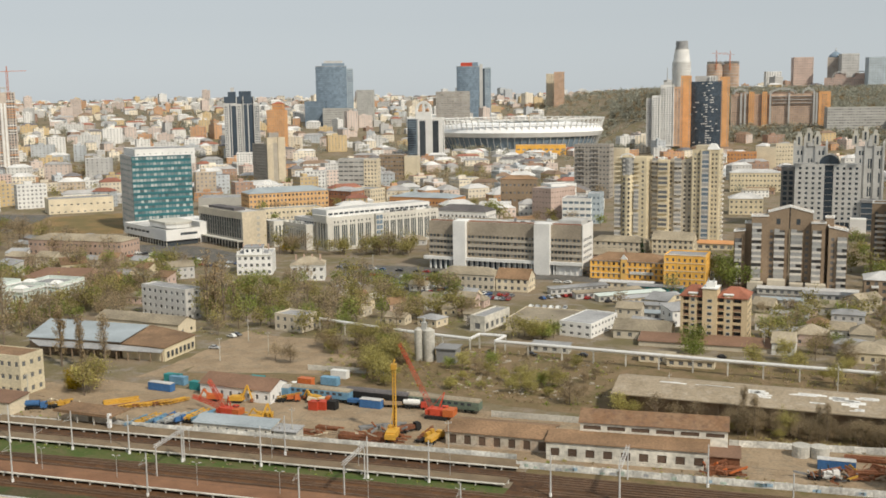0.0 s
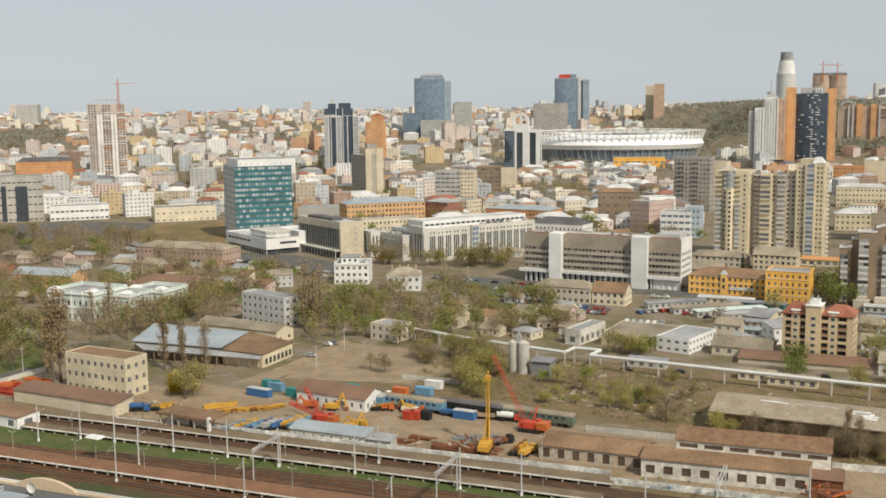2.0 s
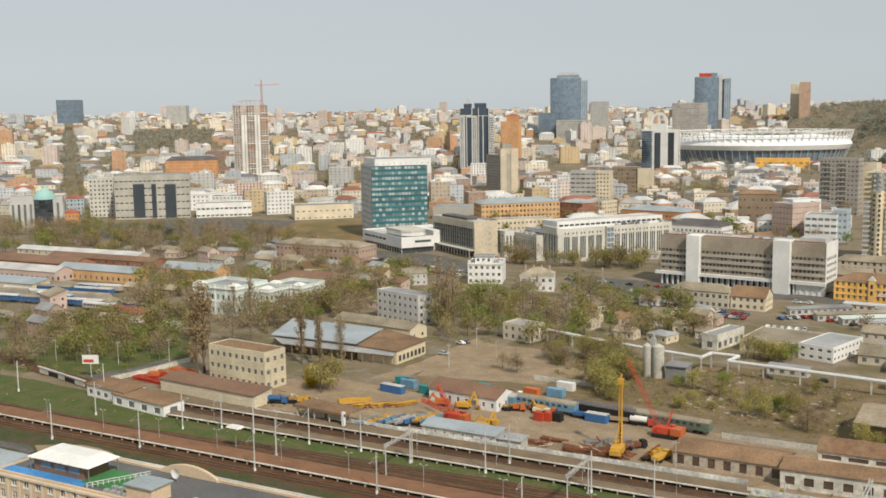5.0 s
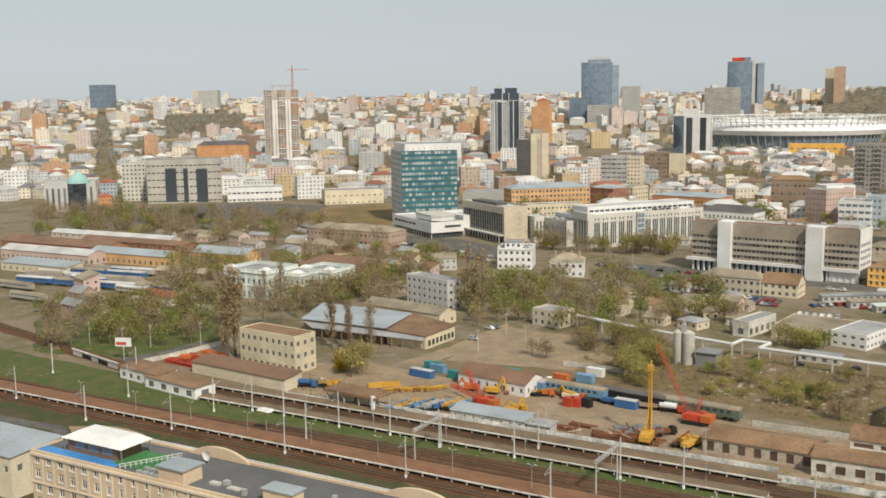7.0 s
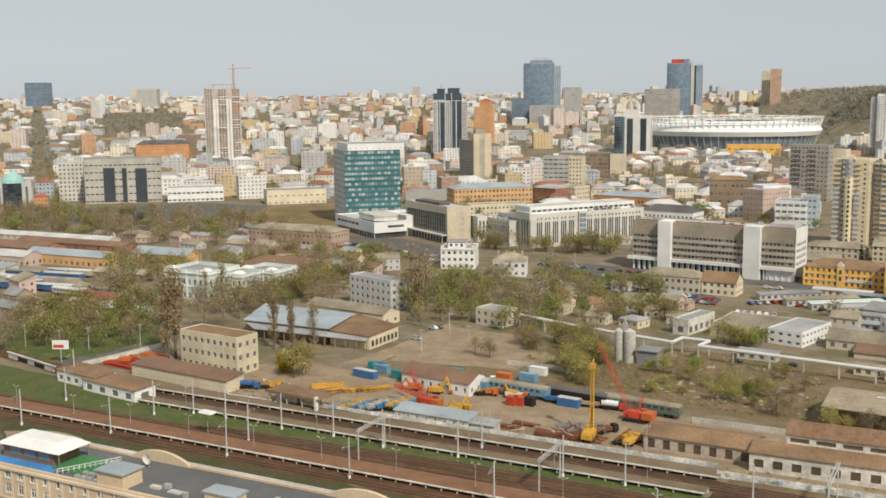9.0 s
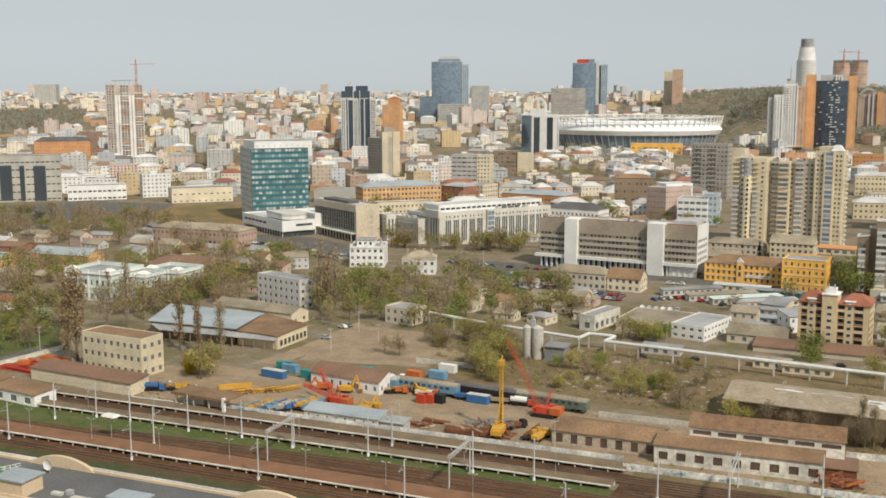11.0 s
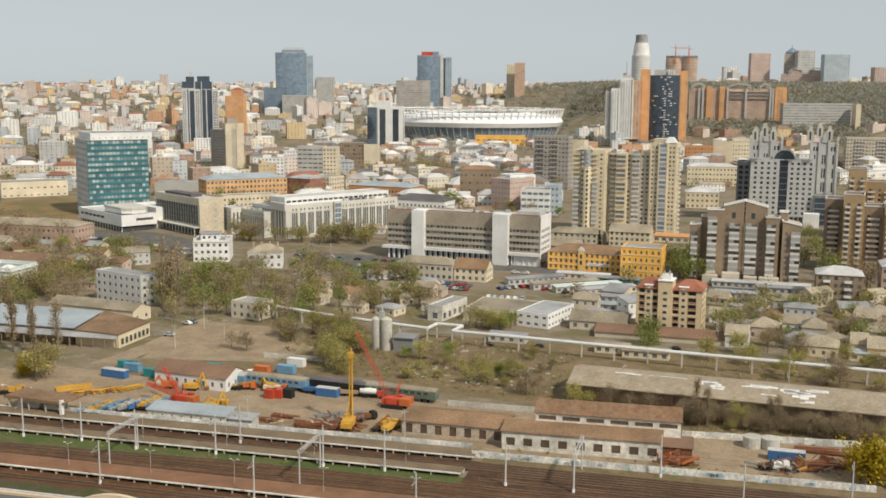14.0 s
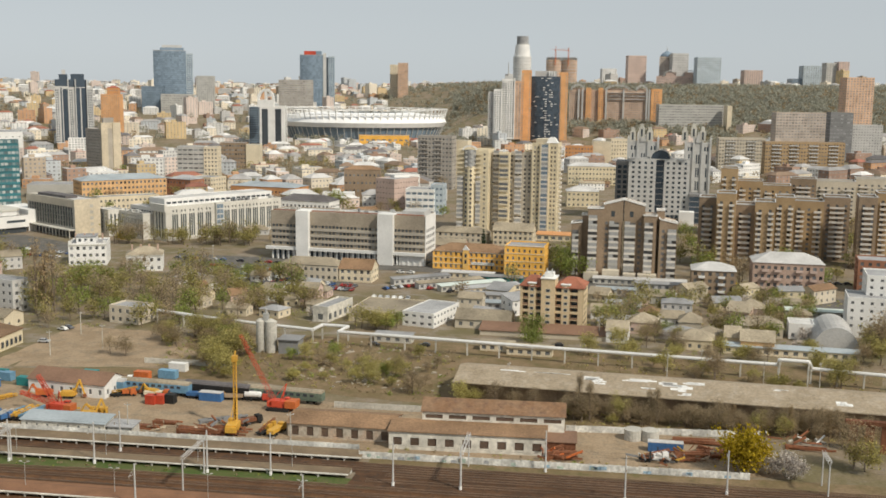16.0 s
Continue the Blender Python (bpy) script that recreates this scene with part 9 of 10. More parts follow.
def tree_model(kind, h, spread, leaves, size, seed, narrow=False, label=""):
    rng = random.Random(seed)
    root = thing("tree", label, "tree", 0, 0, -50, 0, "trees")
    wood = Soup()
    lean = Vector((rng.uniform(-0.3, 0.3), rng.uniform(-0.3, 0.3), 0))
    fork = h * (0.12 if narrow else 0.2)
    wood.tube((0, 0, -0.3), lean + Vector((0, 0, fork)), 0.022 * h, 0.016 * h, 7)
    wood.tube(lean + Vector((0, 0, fork)), lean * 2 + Vector((0, 0, h * 0.86)), 0.016 * h, 0.004 * h, 6)
    tips = []
    for k in range(9 if not narrow else 12):
        z = fork + (h * 0.5) * k / 9 * (1.1 if narrow else 0.8)
        a = k * 2.4 + rng.uniform(-0.5, 0.5)
        reach = spread * (1 - 0.45 * k / 9) * rng.uniform(0.7, 1.1)
        rise = h * (0.30 if narrow else 0.22) * rng.uniform(0.7, 1.3)
        start = lean * (1 + z / h) + Vector((0, 0, z))
        mid = start + Vector((math.cos(a) * reach * 0.55, math.sin(a) * reach * 0.55, rise * 0.5))
        end = start + Vector((math.cos(a) * reach, math.sin(a) * reach, rise))
        wood.tube(start, mid, 0.008 * h, 0.005 * h, 5)
        wood.tube(mid, end, 0.005 * h, 0.002 * h, 4)
        tips += [mid, end, (mid + end) / 2]
        for _ in range(4):
            p = mid.lerp(end, rng.random())
            q = p + Vector((rng.uniform(-1, 1), rng.uniform(-1, 1), rng.uniform(0.1, 1.1))) * spread * 0.42
            wood.tube(p, q, 0.003 * h, 0.001 * h, 3)
            tips += [q, (p + q) / 2]
    tips.append(lean * 2 + Vector((0, 0, h * 0.88)))
    wood.out("trunk", BARK if kind != "brown" else BARKGREY, root)
    crown = Soup()
    sigma = spread * (0.2 if narrow else 0.25)
    for _ in range(leaves):
        t = tips[rng.randrange(len(tips))]
        p = t + Vector((rng.gauss(0, sigma), rng.gauss(0, sigma), rng.gauss(0, sigma * (1.8 if narrow else 0.9))))
        if kind == "yellow":
            p.z = max(0.6, p.z - abs(rng.gauss(0, h * 0.16)))
        if p.z < h * 0.1:
            p.z = h * 0.1 + rng.random()
        s = size * rng.uniform(0.5, 1.4)
        u = Vector((rng.gauss(0, 1), rng.gauss(0, 1), rng.gauss(0, 1))).normalized() * s
        v = u.cross(Vector((rng.gauss(0, 1), rng.gauss(0, 1), rng.gauss(0, 1))).normalized()) * (0.8 if kind != "brown" else 0.3)
        crown.quad(p - u - v, p + u - v, p + u + v, p - u + v)
    crown.out("crown", LEAF[kind], root)
    return root


def conifer(seed):
    rng = random.Random(seed)
    root = thing("tree", "dark green conifer among bare trees", "tree", 0, 0, -50, 0, "trees")
    Soup().tube((0, 0, -0.3), (0, 0, 9), 0.2, 0.03, 7).out("trunk", BARK, root)
    c = Soup()
    for _ in range(900):
        z = 1 + 8.2 * rng.random() ** 1.3
        rr, a = (1 - z / 9.6) * 2.3 * rng.random() ** 0.5, rng.uniform(0, 6.28)
        p = Vector((math.cos(a) * rr, math.sin(a) * rr, z))
        u = Vector((math.cos(a), math.sin(a), -0.35)) * 0.35
        v = Vector((-math.sin(a), math.cos(a), 0)) * 0.16
        c.quad(p - u - v, p + u - v, p + u + v, p - u + v)
    c.out("crown", LEAF["dark"], root)
    return root


MODELS = {
    "olive": [tree_model("olive", 10.1, 4.0, 1800, 0.185, 1, label="broad tree with olive spring buds"), tree_model("olive", 7.8, 3.6, 1800, 0.185, 2, label="low tree with olive spring buds"), tree_model("olive", 12.3, 4.5, 1800, 0.185, 8, label="tall tree with olive spring buds")],
    "brown": [tree_model("brown", 12.3, 4.3, 1800, 0.24, 3, label="bare tree with brown twigs"), tree_model("brown", 9.0, 3.6, 1800, 0.24, 4, label="small bare tree with brown twigs"), tree_model("brown", 14.6, 4.7, 1800, 0.24, 9, label="tall bare tree with brown twigs")],
    "green": [tree_model("green", 9.0, 3.8, 1800, 0.185, 5, label="tree in fresh green leaf"), tree_model("green", 11.2, 4.4, 1800, 0.185, 10, label="tall tree in fresh green leaf")],
    "poplar": [tree_model("brown", 16.8, 1.9, 1800, 0.24, 6, True, label="slender bare poplar with brown twigs"), tree_model("rust", 14.6, 1.7, 1700, 0.15, 12, True, label="slender poplar with rusty buds")],
    "yellow": [tree_model("yellow", 10, 4.4, 4200, 0.22, 7, label="weeping willow with bright yellow shoots")],
    "white": [tree_model("white", 6, 2.8, 1300, 0.18, 13, label="fruit tree in pale blossom")],
    "rust": [tree_model("rust", 10.1, 3.8, 1700, 0.15, 14, label="tree with rusty brown buds")],
    "fir": [conifer(5)],
}


PLANTS = []


def plant(kind, x, y, s=1.0, rng=rng):
    PLANTS.append((math.hypot(x, y), x, y, rng.choice(MODELS[kind]), rng.uniform(0, 360), s * rng.uniform(0.85, 1.15)))


trng = random.Random(77)


def thicket(corners, n, kinds, weights, lo=0.7, hi=1.15, gap=2.0):
    """Trees scattered over a four-cornered stretch of ground, clear of the buildings."""
    (ax, ay), (bx, by), (cx, cy), (dx, dy) = corners
    done, n = 0, int(n * 1.6)
    for _ in range(n * 4):
        if done >= n:
            break
        u, v = trng.random(), trng.random()
        x = (ax * (1 - u) + bx * u) * (1 - v) + (dx * (1 - u) + cx * u) * v
        y = (ay * (1 - u) + by * u) * (1 - v) + (dy * (1 - u) + cy * u) * v
        if free(x, y, gap):
            plant(trng.choices(kinds, weights)[0], x, y, trng.uniform(lo, hi), trng)
            done += 1


MIX = ["olive", "brown", "green", "rust", "white"]
# strip along the pipe
thicket([(-147.0, 331.6), (-114.9, 335.5), (-127.0, 371.4), (-162.4, 372.6)], 20, MIX, [8, 3, 1, 1, 0], 0.5, 0.85)
thicket([(-121.1, 308.4), (-110.5, 311.1), (-122.6, 345.7), (-132.5, 343.3)], 5, ["olive", "brown"], [4, 1], 0.6, 0.9)
thicket([(-96.4, 314.6), (-44.3, 305.5), (-51.6, 355.0), (-104.2, 354.5)], 24, MIX, [7, 4, 1, 0, 0], 0.35, 0.62)
thicket([(-91.7, 389.6), (-58.6, 387.9), (-63.6, 406.4), (-95.1, 404.1)], 7, ["olive", "green"], [3, 1], 0.7, 1.0)
thicket([(-6.5, 290.3), (77.3, 283.7), (83.7, 309.5), (-7.0, 303.8)], 70, ["brown", "olive", "poplar"], [9, 1, 1], 0.38, 0.62)
thicket([(27.5, 328.2), (89.7, 333.6), (100.6, 377.4), (-9.1, 372.3)], 20, ["brown", "olive"], [4, 4], 0.5, 0.8)
# gardens and streets in the middle ground
thicket([(-208.2, 361.7), (-150.9, 385.6), (-193.2, 495.5), (-265.2, 463.0)], 62, MIX, [7, 4, 4, 1, 1])
thicket([(-150.9, 385.6), (-107.4, 406.6), (-145.9, 497.7), (-190.3, 487.9)], 36, MIX, [7, 4, 4, 1, 1], 0.75, 1.05)
thicket([(-295.2, 351.3), (-261.9, 393.4), (-301.8, 528.1), (-405.1, 485.8)], 75, MIX, [6, 5, 2, 1, 0])
thicket([(-336.4, 257.1), (-276.7, 296.1), (-340.0, 365.2), (-400.8, 307.7)], 60, MIX, [5, 4, 3, 1, 0], 0.7, 1.1)
thicket([(-619.6, 479.8), (-358.6, 535.8), (-497.7, 636.7), (-763.0, 592.6)], 120, MIX, [3, 8, 1, 1, 0], 0.95, 1.35)
thicket([(-364.4, 353.8), (-263.0, 401.3), (-311.7, 465.2), (-455.3, 443.6)], 52, MIX, [6, 4, 2, 1, 0])
thicket([(-307.3, 326.2), (-273.2, 355.0), (-303.3, 394.7), (-350.4, 372.7)], 9, ["brown", "poplar", "olive"], [5, 2, 1], 0.9, 1.2)
thicket([(0.9, 374.3), (78.5, 381.1), (96.5, 475.1), (0.4, 468.0)], 58, MIX, [6, 4, 4, 1, 2], 0.6, 1.0)
thicket([(76.9, 372.8), (100.0, 369.6), (108.6, 404.0), (94.5, 401.2)], 8, ["olive", "brown"], [2, 2])
thicket([(-279.5, 577.0), (-181.8, 585.7), (-192.2, 619.2), (-279.5, 577.0)], 26, ["olive", "brown", "green"], [4, 3, 1], 0.8, 1.2, 0.5)
thicket([(-23.7, 517.0), (-2.9, 537.6), (-3.5, 591.6), (-26.2, 567.5)], 9, ["green", "olive"], [3, 2], 1.0, 1.4)
thicket([(-351.8, 673.0), (-86.8, 640.6), (-138.8, 1020.0), (-529.9, 1031.0)], 60, MIX, [4, 4, 3, 1, 0], 0.9, 1.2)
thicket([(39.0, 489.4), (133.4, 509.1), (199.4, 774.2), (52.7, 682.2)], 40, MIX, [4, 3, 3, 1, 0], 0.9, 1.3)
for x, y, k, s in ((38.3, 257.7, "yellow", 1.15), (63.3, 481.0, "yellow", 0.8), (-212.8, 285.5, "yellow", 0.6), (-205.1, 280.6, "olive", 0.9), (47.9, 255.5, "white", 1.0), (44.1, 256.8, "white", 0.8), (49.7, 253.9, "white", 0.8), (65.8, 264.6, "brown", 1.1), (68.1, 263.0, "olive", 1.0),
                   (-260.1, 281.0, "poplar", 1.75), (-260.2, 284.7, "poplar", 1.85), (-8.8, 517.6, "green", 1.5), (-16.2, 522.5, "green", 1.2), (-13.8, 519.7, "green", 1.1), (-58.1, 459.8, "rust", 0.8), (-38.5, 494.5, "olive", 1.0), (-285.1, 329.5, "brown", 1.35), (-279.5, 334.6, "brown", 1.3), (-347.7, 289.0, "brown", 1.45), (-359.9, 352.9, "brown", 1.55), (-326.6, 329.6, "brown", 1.1), (-344.8, 271.5, "olive", 0.9), (-330.2, 289.4, "olive", 1.0), (-324.5, 294.4, "olive", 1.0), (-304.1, 298.7, "olive", 1.1), (-319.3, 330.5, "white", 1.0), (-318.1, 333.6, "white", 0.9), (-235.8, 310.9, "poplar", 1.25), (-228.5, 311.6, "poplar", 1.05), (-219.4, 312.1, "poplar", 1.15), (-206.2, 284.9, "brown", 1.3), (-206.3, 289.0, "olive", 1.2), (-218.9, 294.0, "yellow", 0.55), (-374.0, 447.2, "yellow", 0.7),
                   (-223.2, 391.8, "poplar", 1.5), (-218.7, 391.2, "poplar", 1.65), (-216.5, 394.9, "poplar", 1.5), (-216.1, 401.9, "poplar", 0.9), (-264.8, 334.5, "fir", 0.7), (-260.3, 334.3, "fir", 0.6), (-337.8, 337.6, "fir", 0.9), (-164.6, 335.9, "brown", 0.7), (-158.2, 334.4, "brown", 0.7), (-235.1, 279.1, "brown", 0.8), (-21.8, 380.2, "green", 1.15), (-120.6, 334.1, "olive", 1.0),
                   (-21.2, 370.6, "green", 0.9), (-190.0, 754.3, "green", 1.6), (-183.8, 755.5, "olive", 1.4), (-279.5, 589.0, "yellow", 0.6), (-63.0, 596.3, "fir", 1.4), (-31.5, 675.8, "fir", 1.2), (-37.9, 300.5, "olive", 0.75), (-33.5, 301.0, "olive", 0.6), (-22.0, 300.0, "brown", 0.6), (-27.5, 300.6, "brown", 0.55), (-16.0, 299.4, "brown", 0.6)):
    plant(k, x, y, s, trng)
PLANTS.sort(key=lambda p: p[0])
for _, x, y, src, turn, s in PLANTS[:270]:
    t = copy_thing(src, pose(x, y, land(x, y), 0, 0, turn))
    t.scale = (s, s, s)
grove = {}
for _, x, y, src, turn, s in PLANTS[270:]:
    m4 = np.array(pose(x, y, land(x, y), 0, 0, turn) @ Matrix.Scale(s, 4))
    for o in src.children:
        me = o.data
        co = np.empty(len(me.vertices) * 3)
        me.vertices.foreach_get("co", co)
        co = co.reshape(-1, 3) @ m4[:3, :3].T + m4[:3, 3]
        if o.name.startswith("crown"):
            keep = len(co) // 4 * 4
            quads = co[:keep].reshape(-1, 4, 3)[::4]
            mid = quads.mean(axis=1, keepdims=True)
            grove.setdefault(me.materials[0], []).append((mid + (quads - mid) * 1.45).reshape(-1, 3))
        else:
            loops = np.empty(len(me.loops), dtype=int)
            me.loops.foreach_get("vertex_index", loops)
            faces = [p.vertices[:] for p in me.polygons if len(p.vertices) == 4]
            grove.setdefault(me.materials[0], []).append(co[np.array(faces)].reshape(-1, 3))
for material, parts in grove.items():
    v = np.concatenate(parts)
    tagged(mesh("grove", v.tolist(), np.arange(len(v)).reshape(-1, 4).tolist(), material), "early spring trees between the houses", "trees", kind="stuff")
for m in MODELS.values():
    for src in m:
        for o in (*src.children, src):
            bpy.data.objects.remove(o)

# wooded slopes far off
woods = {}
wrng = random.Random(5)


def far_tree(x, y):
    """A distant crown of loose twig clumps, finer where it stands nearer."""
    near = math.hypot(x, y) < 1550
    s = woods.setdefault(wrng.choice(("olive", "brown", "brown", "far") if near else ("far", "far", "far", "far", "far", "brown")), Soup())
    z, hh = land(x, y), wrng.uniform(7, 12) if near else wrng.uniform(8, 15)
    for _ in range(90 if near else 44):
        p = Vector((x, y, z + hh * 0.55)) + Vector((wrng.gauss(0, 2.4), wrng.gauss(0, 2.4), wrng.gauss(0, hh * 0.2)))
        u = Vector((wrng.gauss(0, 1), wrng.gauss(0, 1), wrng.gauss(0, 1))).normalized() * (wrng.uniform(0.25, 0.65) if near else wrng.uniform(0.5, 1.25))
        v = u.cross(Vector((wrng.gauss(0, 1), wrng.gauss(0, 1), wrng.gauss(0, 1))).normalized())
        s.quad(p - u - v, p + u - v, p + u + v, p - u + v)


for k in range(260):  # rows along the long street
    r = 960 + 6.5 * k
    x, y = polar(48.6 + wrng.choice((-0.45, 0.45)) * 1350 / r, r)
    if free(x, y, 4):
        far_tree(x, y)
n = 0
for _ in range(90000):
    if n > 5200:
        break
    x, y = polar(wrng.uniform(-17, 55), 1000 + 3300 * wrng.random() ** 1.1)
    if (wooded(x, y) or wrng.random() < 0.12) and free(x, y, 4) and not lane(x, y):
        far_tree(x, y)
        n += 1
for _ in range(9000):
    x, y = polar(wrng.uniform(-17, 9), wrng.uniform(1650, 2450))
    if wooded(x, y) and free(x, y, 4):
        far_tree(x, y)
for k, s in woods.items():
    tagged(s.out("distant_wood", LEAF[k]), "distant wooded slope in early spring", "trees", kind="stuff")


# ---- low shrubs and weeds ----
srng = random.Random(15)
shrubs = {}


def scrub(corners, n, kinds, lo=0.4, hi=1.5):
    """Low bushes scattered over a four-cornered stretch of ground."""
    (ax, ay), (bx, by), (cx, cy), (dx, dy) = corners
    for _ in range(n):
        u, v = srng.random(), srng.random()
        x = (ax * (1 - u) + bx * u) * (1 - v) + (dx * (1 - u) + cx * u) * v
        y = (ay * (1 - u) + by * u) * (1 - v) + (dy * (1 - u) + cy * u) * v
        if not free(x, y, 0.5):
            continue
        s, size = shrubs.setdefault(srng.choice(kinds), Soup()), srng.uniform(lo, hi)
        for _ in range(26):
            p = Vector((x, y, 0)) + Vector((srng.gauss(0, 0.5), srng.gauss(0, 0.5), abs(srng.gauss(0.35, 0.3)))) * size
            w = Vector((srng.gauss(0, 1), srng.gauss(0, 1), srng.gauss(0, 1))).normalized() * srng.uniform(0.1, 0.24)
            t = w.cross(Vector((srng.gauss(0, 1), srng.gauss(0, 1), srng.gauss(0, 1))).normalized()) * 0.6
            s.quad(p - w - t, p + w - t, p + w + t, p - w + t)


scrub([(-143.9, 324.5), (-43.5, 299.9), (-45.1, 364.7), (-155.9, 374.2)], 520, ("olive", "brown", "brown", "green"))
scrub([(-6.3, 282.7), (77.2, 279.2), (102.0, 377.7), (-9.0, 368.2)], 420, ("olive", "brown", "brown"))
scrub([(-295.2, 351.3), (-91.7, 389.6), (-120.3, 511.6), (-405.1, 485.8)], 700, ("olive", "brown", "green"), 0.6, 2.0)
scrub([(-321.6, 245.5), (-260.6, 284.5), (-355.3, 390.1), (-449.8, 346.3)], 300, ("olive", "brown", "green"), 0.6, 2.0)
scrub([(-2.9, 357.5), (100.0, 369.6), (131.6, 495.2), (-4.6, 467.0)], 380, ("olive", "brown", "green"), 0.6, 2.0)
scrub([(-400, 231), (-60, 231), (-60, 235), (-400, 240)], 90, ("green", "brown"), 0.2, 0.5)
scrub([(-240, 256), (40, 253), (40, 258), (-240, 262)], 110, ("green", "brown", "olive"), 0.25, 0.7)
for k, s in shrubs.items():
    tagged(s.out("scrub", LEAF[k]), "low bushes and weeds on waste ground", "bushes", kind="stuff")


# ---- small houses in the gardens ----
hrng = random.Random(9)


def garden_houses(corners, n, lo=7, hi=14):
    (ax, ay), (bx, by), (cx, cy), (dx, dy) = corners
    done = 0
    for _ in range(n * 12):
        if done >= n:
            break
        u, v = hrng.random(), hrng.random()
        x = (ax * (1 - u) + bx * u) * (1 - v) + (dx * (1 - u) + cx * u) * v
        y = (ay * (1 - u) + by * u) * (1 - v) + (dy * (1 - u) + cy * u) * v
        w, d = hrng.uniform(lo, hi), hrng.uniform(6, 9)
        if free(x + w / 2, y + d / 2, w * 0.55) and free(x, y, 4):
            fl = 1 if hrng.random() < 0.75 else 2
            block("house", "small old house with a pitched roof among trees" if fl == 1 else "two-storey old house among trees", x, y, hrng.choice((-6, -6, 10, -20, 40)), w, d, 3.2 * fl,
                  hrng.choice((WHITE, CREAM, BEIGE, PINK, PALEYELLOW, BRICKPALE, PALEGREY)), floors=fl, bay=3, win=(1.1, 1.3), roof=hrng.choice(("gable", "hip", "gable", "shed")), top=hrng.choice((ROOF_TAN, ROOF_GREY, ROOF_BROWN, ROOF_TAN, ROOF_GREY)), rise=hrng.uniform(1.4, 2.8), single=False)
            done += 1


garden_houses([(-170.7, 386.2), (-108.8, 411.8), (-133.6, 484.6), (-209.4, 475.5)], 16)
garden_houses([(-52.9, 408.9), (-31.5, 414.0), (-37.7, 491.4), (-88.5, 494.7)], 16, 9, 20)
garden_houses([(-318.8, 380.2), (-275.3, 423.2), (-291.7, 510.2), (-406.5, 516.5)], 12)
garden_houses([(-336.4, 257.1), (-324.8, 317.8), (-395.9, 388.8), (-449.8, 346.3)], 8)
garden_houses([(-527.3, 461.7), (-322.2, 481.1), (-404.0, 604.2), (-567.0, 588.6)], 18, 10, 24)
garden_houses([(-1.3, 391.4), (90.3, 400.4), (96.5, 475.1), (-2.1, 467.5)], 22, 8, 16)
garden_houses([(-320.1, 619.7), (-195.6, 618.5), (-90.2, 665.6), (-327.6, 932.8)], 20, 12, 26)
garden_houses([(-5.0, 725.1), (18.1, 730.7), (28.6, 1254.3), (-36.6, 1234.3)], 6, 14, 26)


# ---- cars ----
def car_model(paint):
    root = thing("car", "parked car on worn asphalt", "car", 0, 0, -60, 0, "parked cars")
    b = Soup()
    low = [(-2.1, 0.35), (2.1, 0.35), (2.15, 0.75), (1.1, 0.92), (-1.9, 0.98), (-2.15, 0.8)]
    b.solid([(x, -0.86, z) for x, z in low], [(x, 0.86, z) for x, z in low])
    cab = [(-1.75, 0.95), (1.0, 0.9), (0.35, 1.45), (-1.2, 1.48)]
    b.solid([(x, -0.74, z) for x, z in cab], [(x, 0.74, z) for x, z in cab])
    body = b.out("body", paint, root)
    for s in (-1, 1):
        Soup().solid([(-1.5, s * 0.745, 1.0), (0.75, s * 0.745, 1.0), (0.3, s * 0.745, 1.38), (-1.1, s * 0.745, 1.4)], [(-1.5, s * 0.76, 1.0), (0.75, s * 0.76, 1.0), (0.3, s * 0.76, 1.38), (-1.1, s * 0.76, 1.4)]).out("side_window", GLASS_DARK, body)
    Soup().solid([(1.0, -0.68, 0.95), (1.03, -0.68, 0.95), (0.42, -0.68, 1.42), (0.39, -0.68, 1.42)], [(1.0, 0.68, 0.95), (1.03, 0.68, 0.95), (0.42, 0.68, 1.42), (0.39, 0.68, 1.42)]).out("windscreen", GLASS_DARK, body)
    for x in (-1.35, 1.3):
        for s in (-0.88, 0.7):
            Soup().tube((x, s, 0.32), (x, s + 0.18, 0.32), 0.32, 0.32, 10).out("wheel", BLACK, root)
    return root


CARS = [car_model(p) for p in CARPAINT]
crng = random.Random(31)


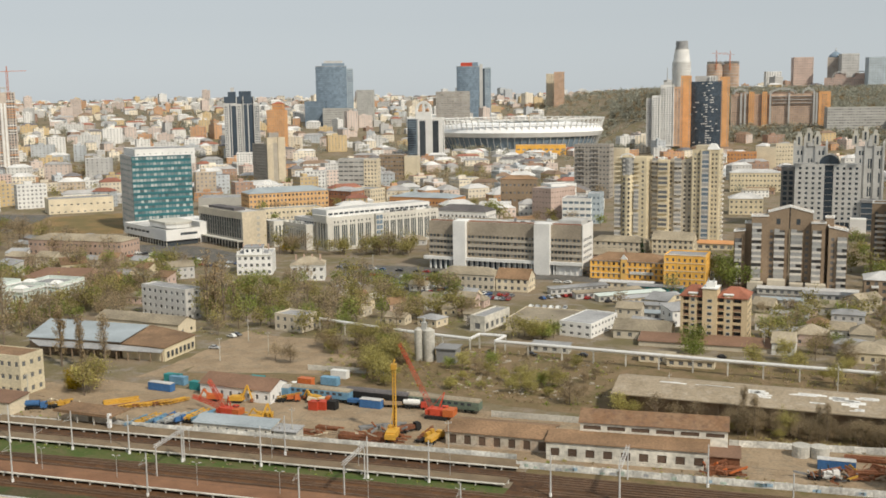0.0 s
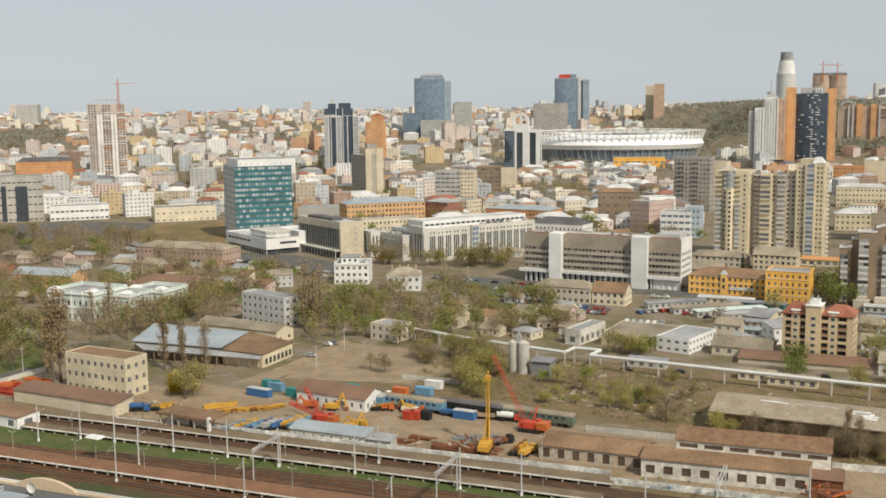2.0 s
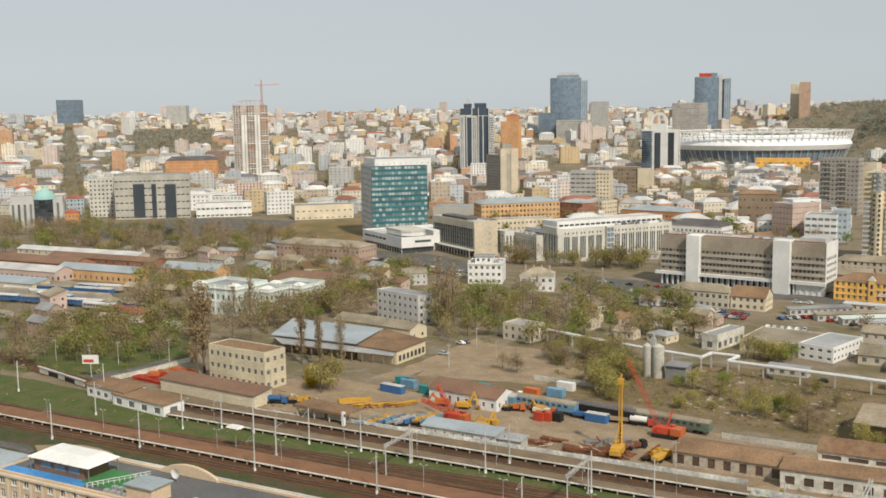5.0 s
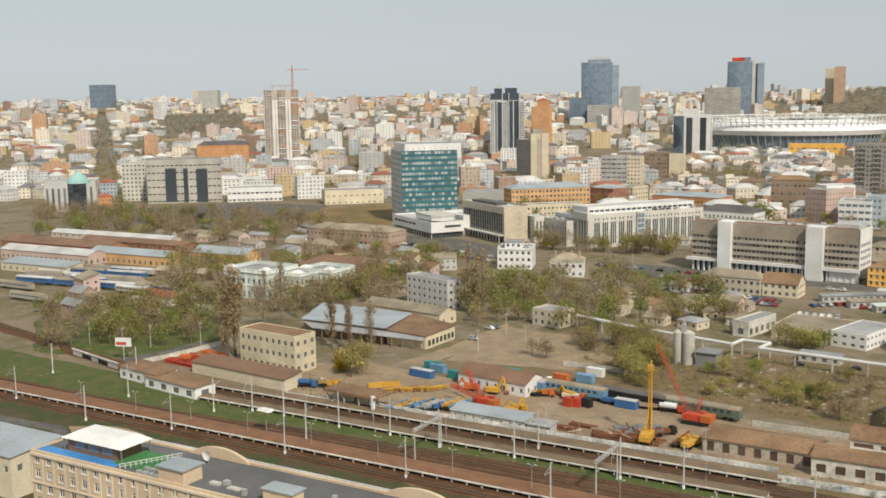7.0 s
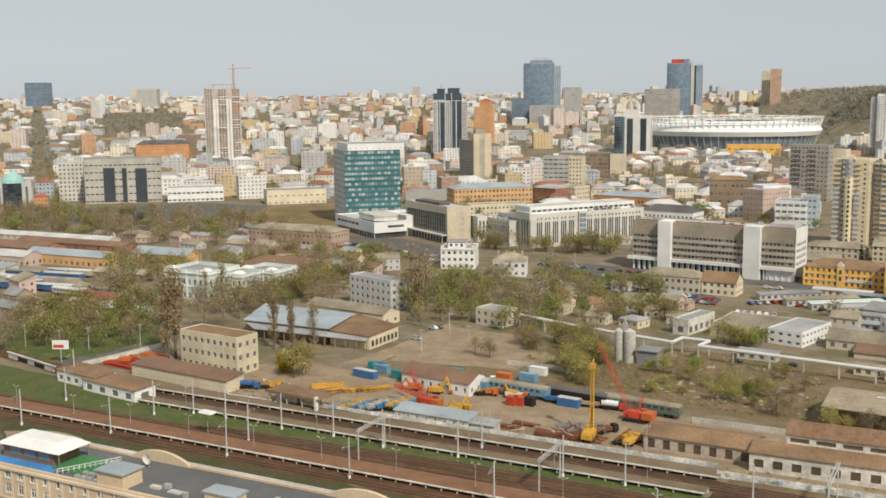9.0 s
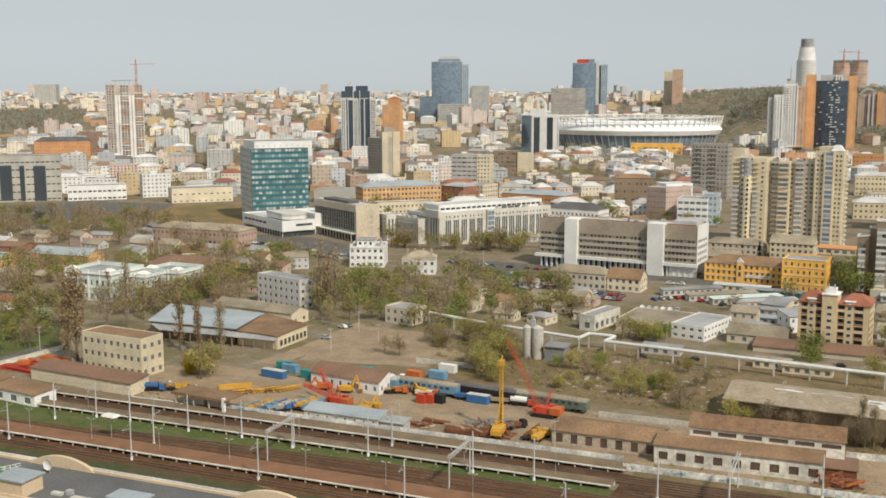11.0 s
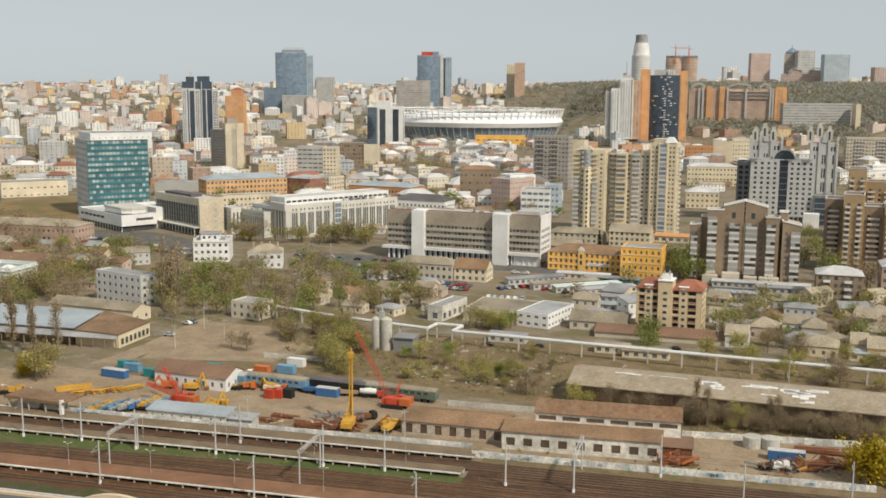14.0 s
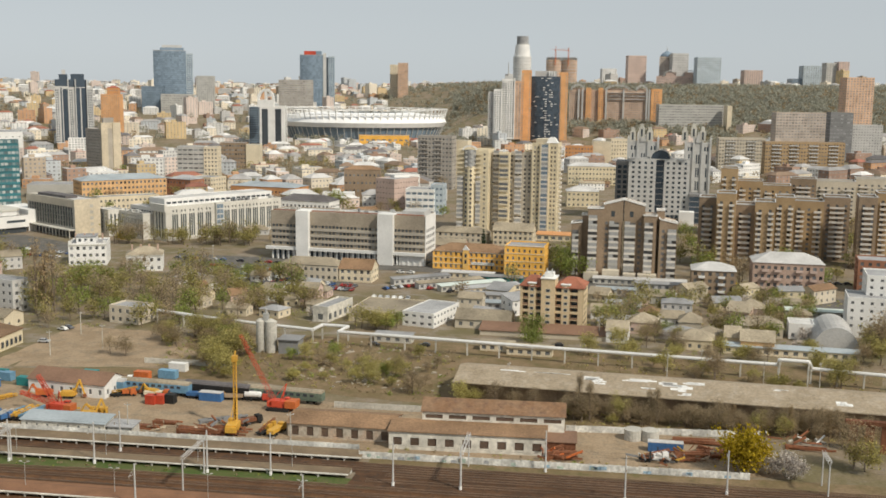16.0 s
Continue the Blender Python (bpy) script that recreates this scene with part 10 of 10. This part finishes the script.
def park(x, y, head):
    copy_thing(crng.choices(CARS, (4, 3, 3, 2, 2, 2))[0], pose(x, y, 0.08, 0, 0, head + crng.choice((0, 180)) + crng.uniform(-4, 4)))


def row(a, b, n, turn=90, skip=0.2):
    (ax, ay), (bx, by) = a, b
    head = math.degrees(math.atan2(by - ay, bx - ax)) + turn
    for k in range(n):
        if crng.random() > skip:
            x, y = ax + (bx - ax) * k / max(1, n - 1), ay + (by - ay) * k / max(1, n - 1)
            if free(x, y, 1.0):
                park(x, y, head)


row((-201.3, 516.6), (-161.4, 509.4), 14)
row((-197.9, 499.6), (-152.8, 491.3), 16)
row((-170.9, 484.1), (-150.0, 473.3), 7)
row((-146.9, 481.6), (-110.0, 473.6), 14)
row((-109.4, 465.2), (-147.5, 465.1), 14)
row((-221.8, 535.1), (-164.7, 530.1), 12, 0)
row((-144.8, 474.5), (-109.1, 463.9), 14)
row((-174.6, 494.6), (-145.5, 486.6), 10)
row((-148.1, 505.5), (-120.1, 498.6), 9)
row((-95.8, 450.9), (-80.6, 450.6), 6)
row((-346.7, 461.6), (-330.6, 482.9), 8)
row((-322.4, 481.1), (-299.0, 504.8), 9)
row((-121.8, 518.1), (-80.6, 513.8), 9, 0, 0.4)
row((-382.0, 565.5), (-284.5, 535.9), 18)
row((-362.6, 548.1), (-284.1, 521.7), 14)
row((-74.6, 475.9), (-47.5, 462.0), 9)
row((-94.8, 471.4), (-71.7, 491.0), 9)
row((-202.6, 356.1), (-197.4, 369.3), 6)
row((-618.2, 586.9), (-502.4, 589.9), 20)
row((-635.4, 621.7), (-601.5, 644.2), 8)
row((-646.7, 501.1), (-610.6, 551.7), 12)
row((-354.9, 512.1), (-315.6, 506.1), 9)
row((0.2, 492.5), (41.6, 489.9), 9, 0, 0.3)
row((90.8, 529.4), (122.5, 528.5), 8, 0, 0.3)
for p in ((-59.6, 367.9), (-77.6, 365.2), (-11.9, 377.0), (-195.4, 347.4)):
    park(*p, 0)
for c in CARS:
    for o in (*c.children_recursive, c):
        bpy.data.objects.remove(o)
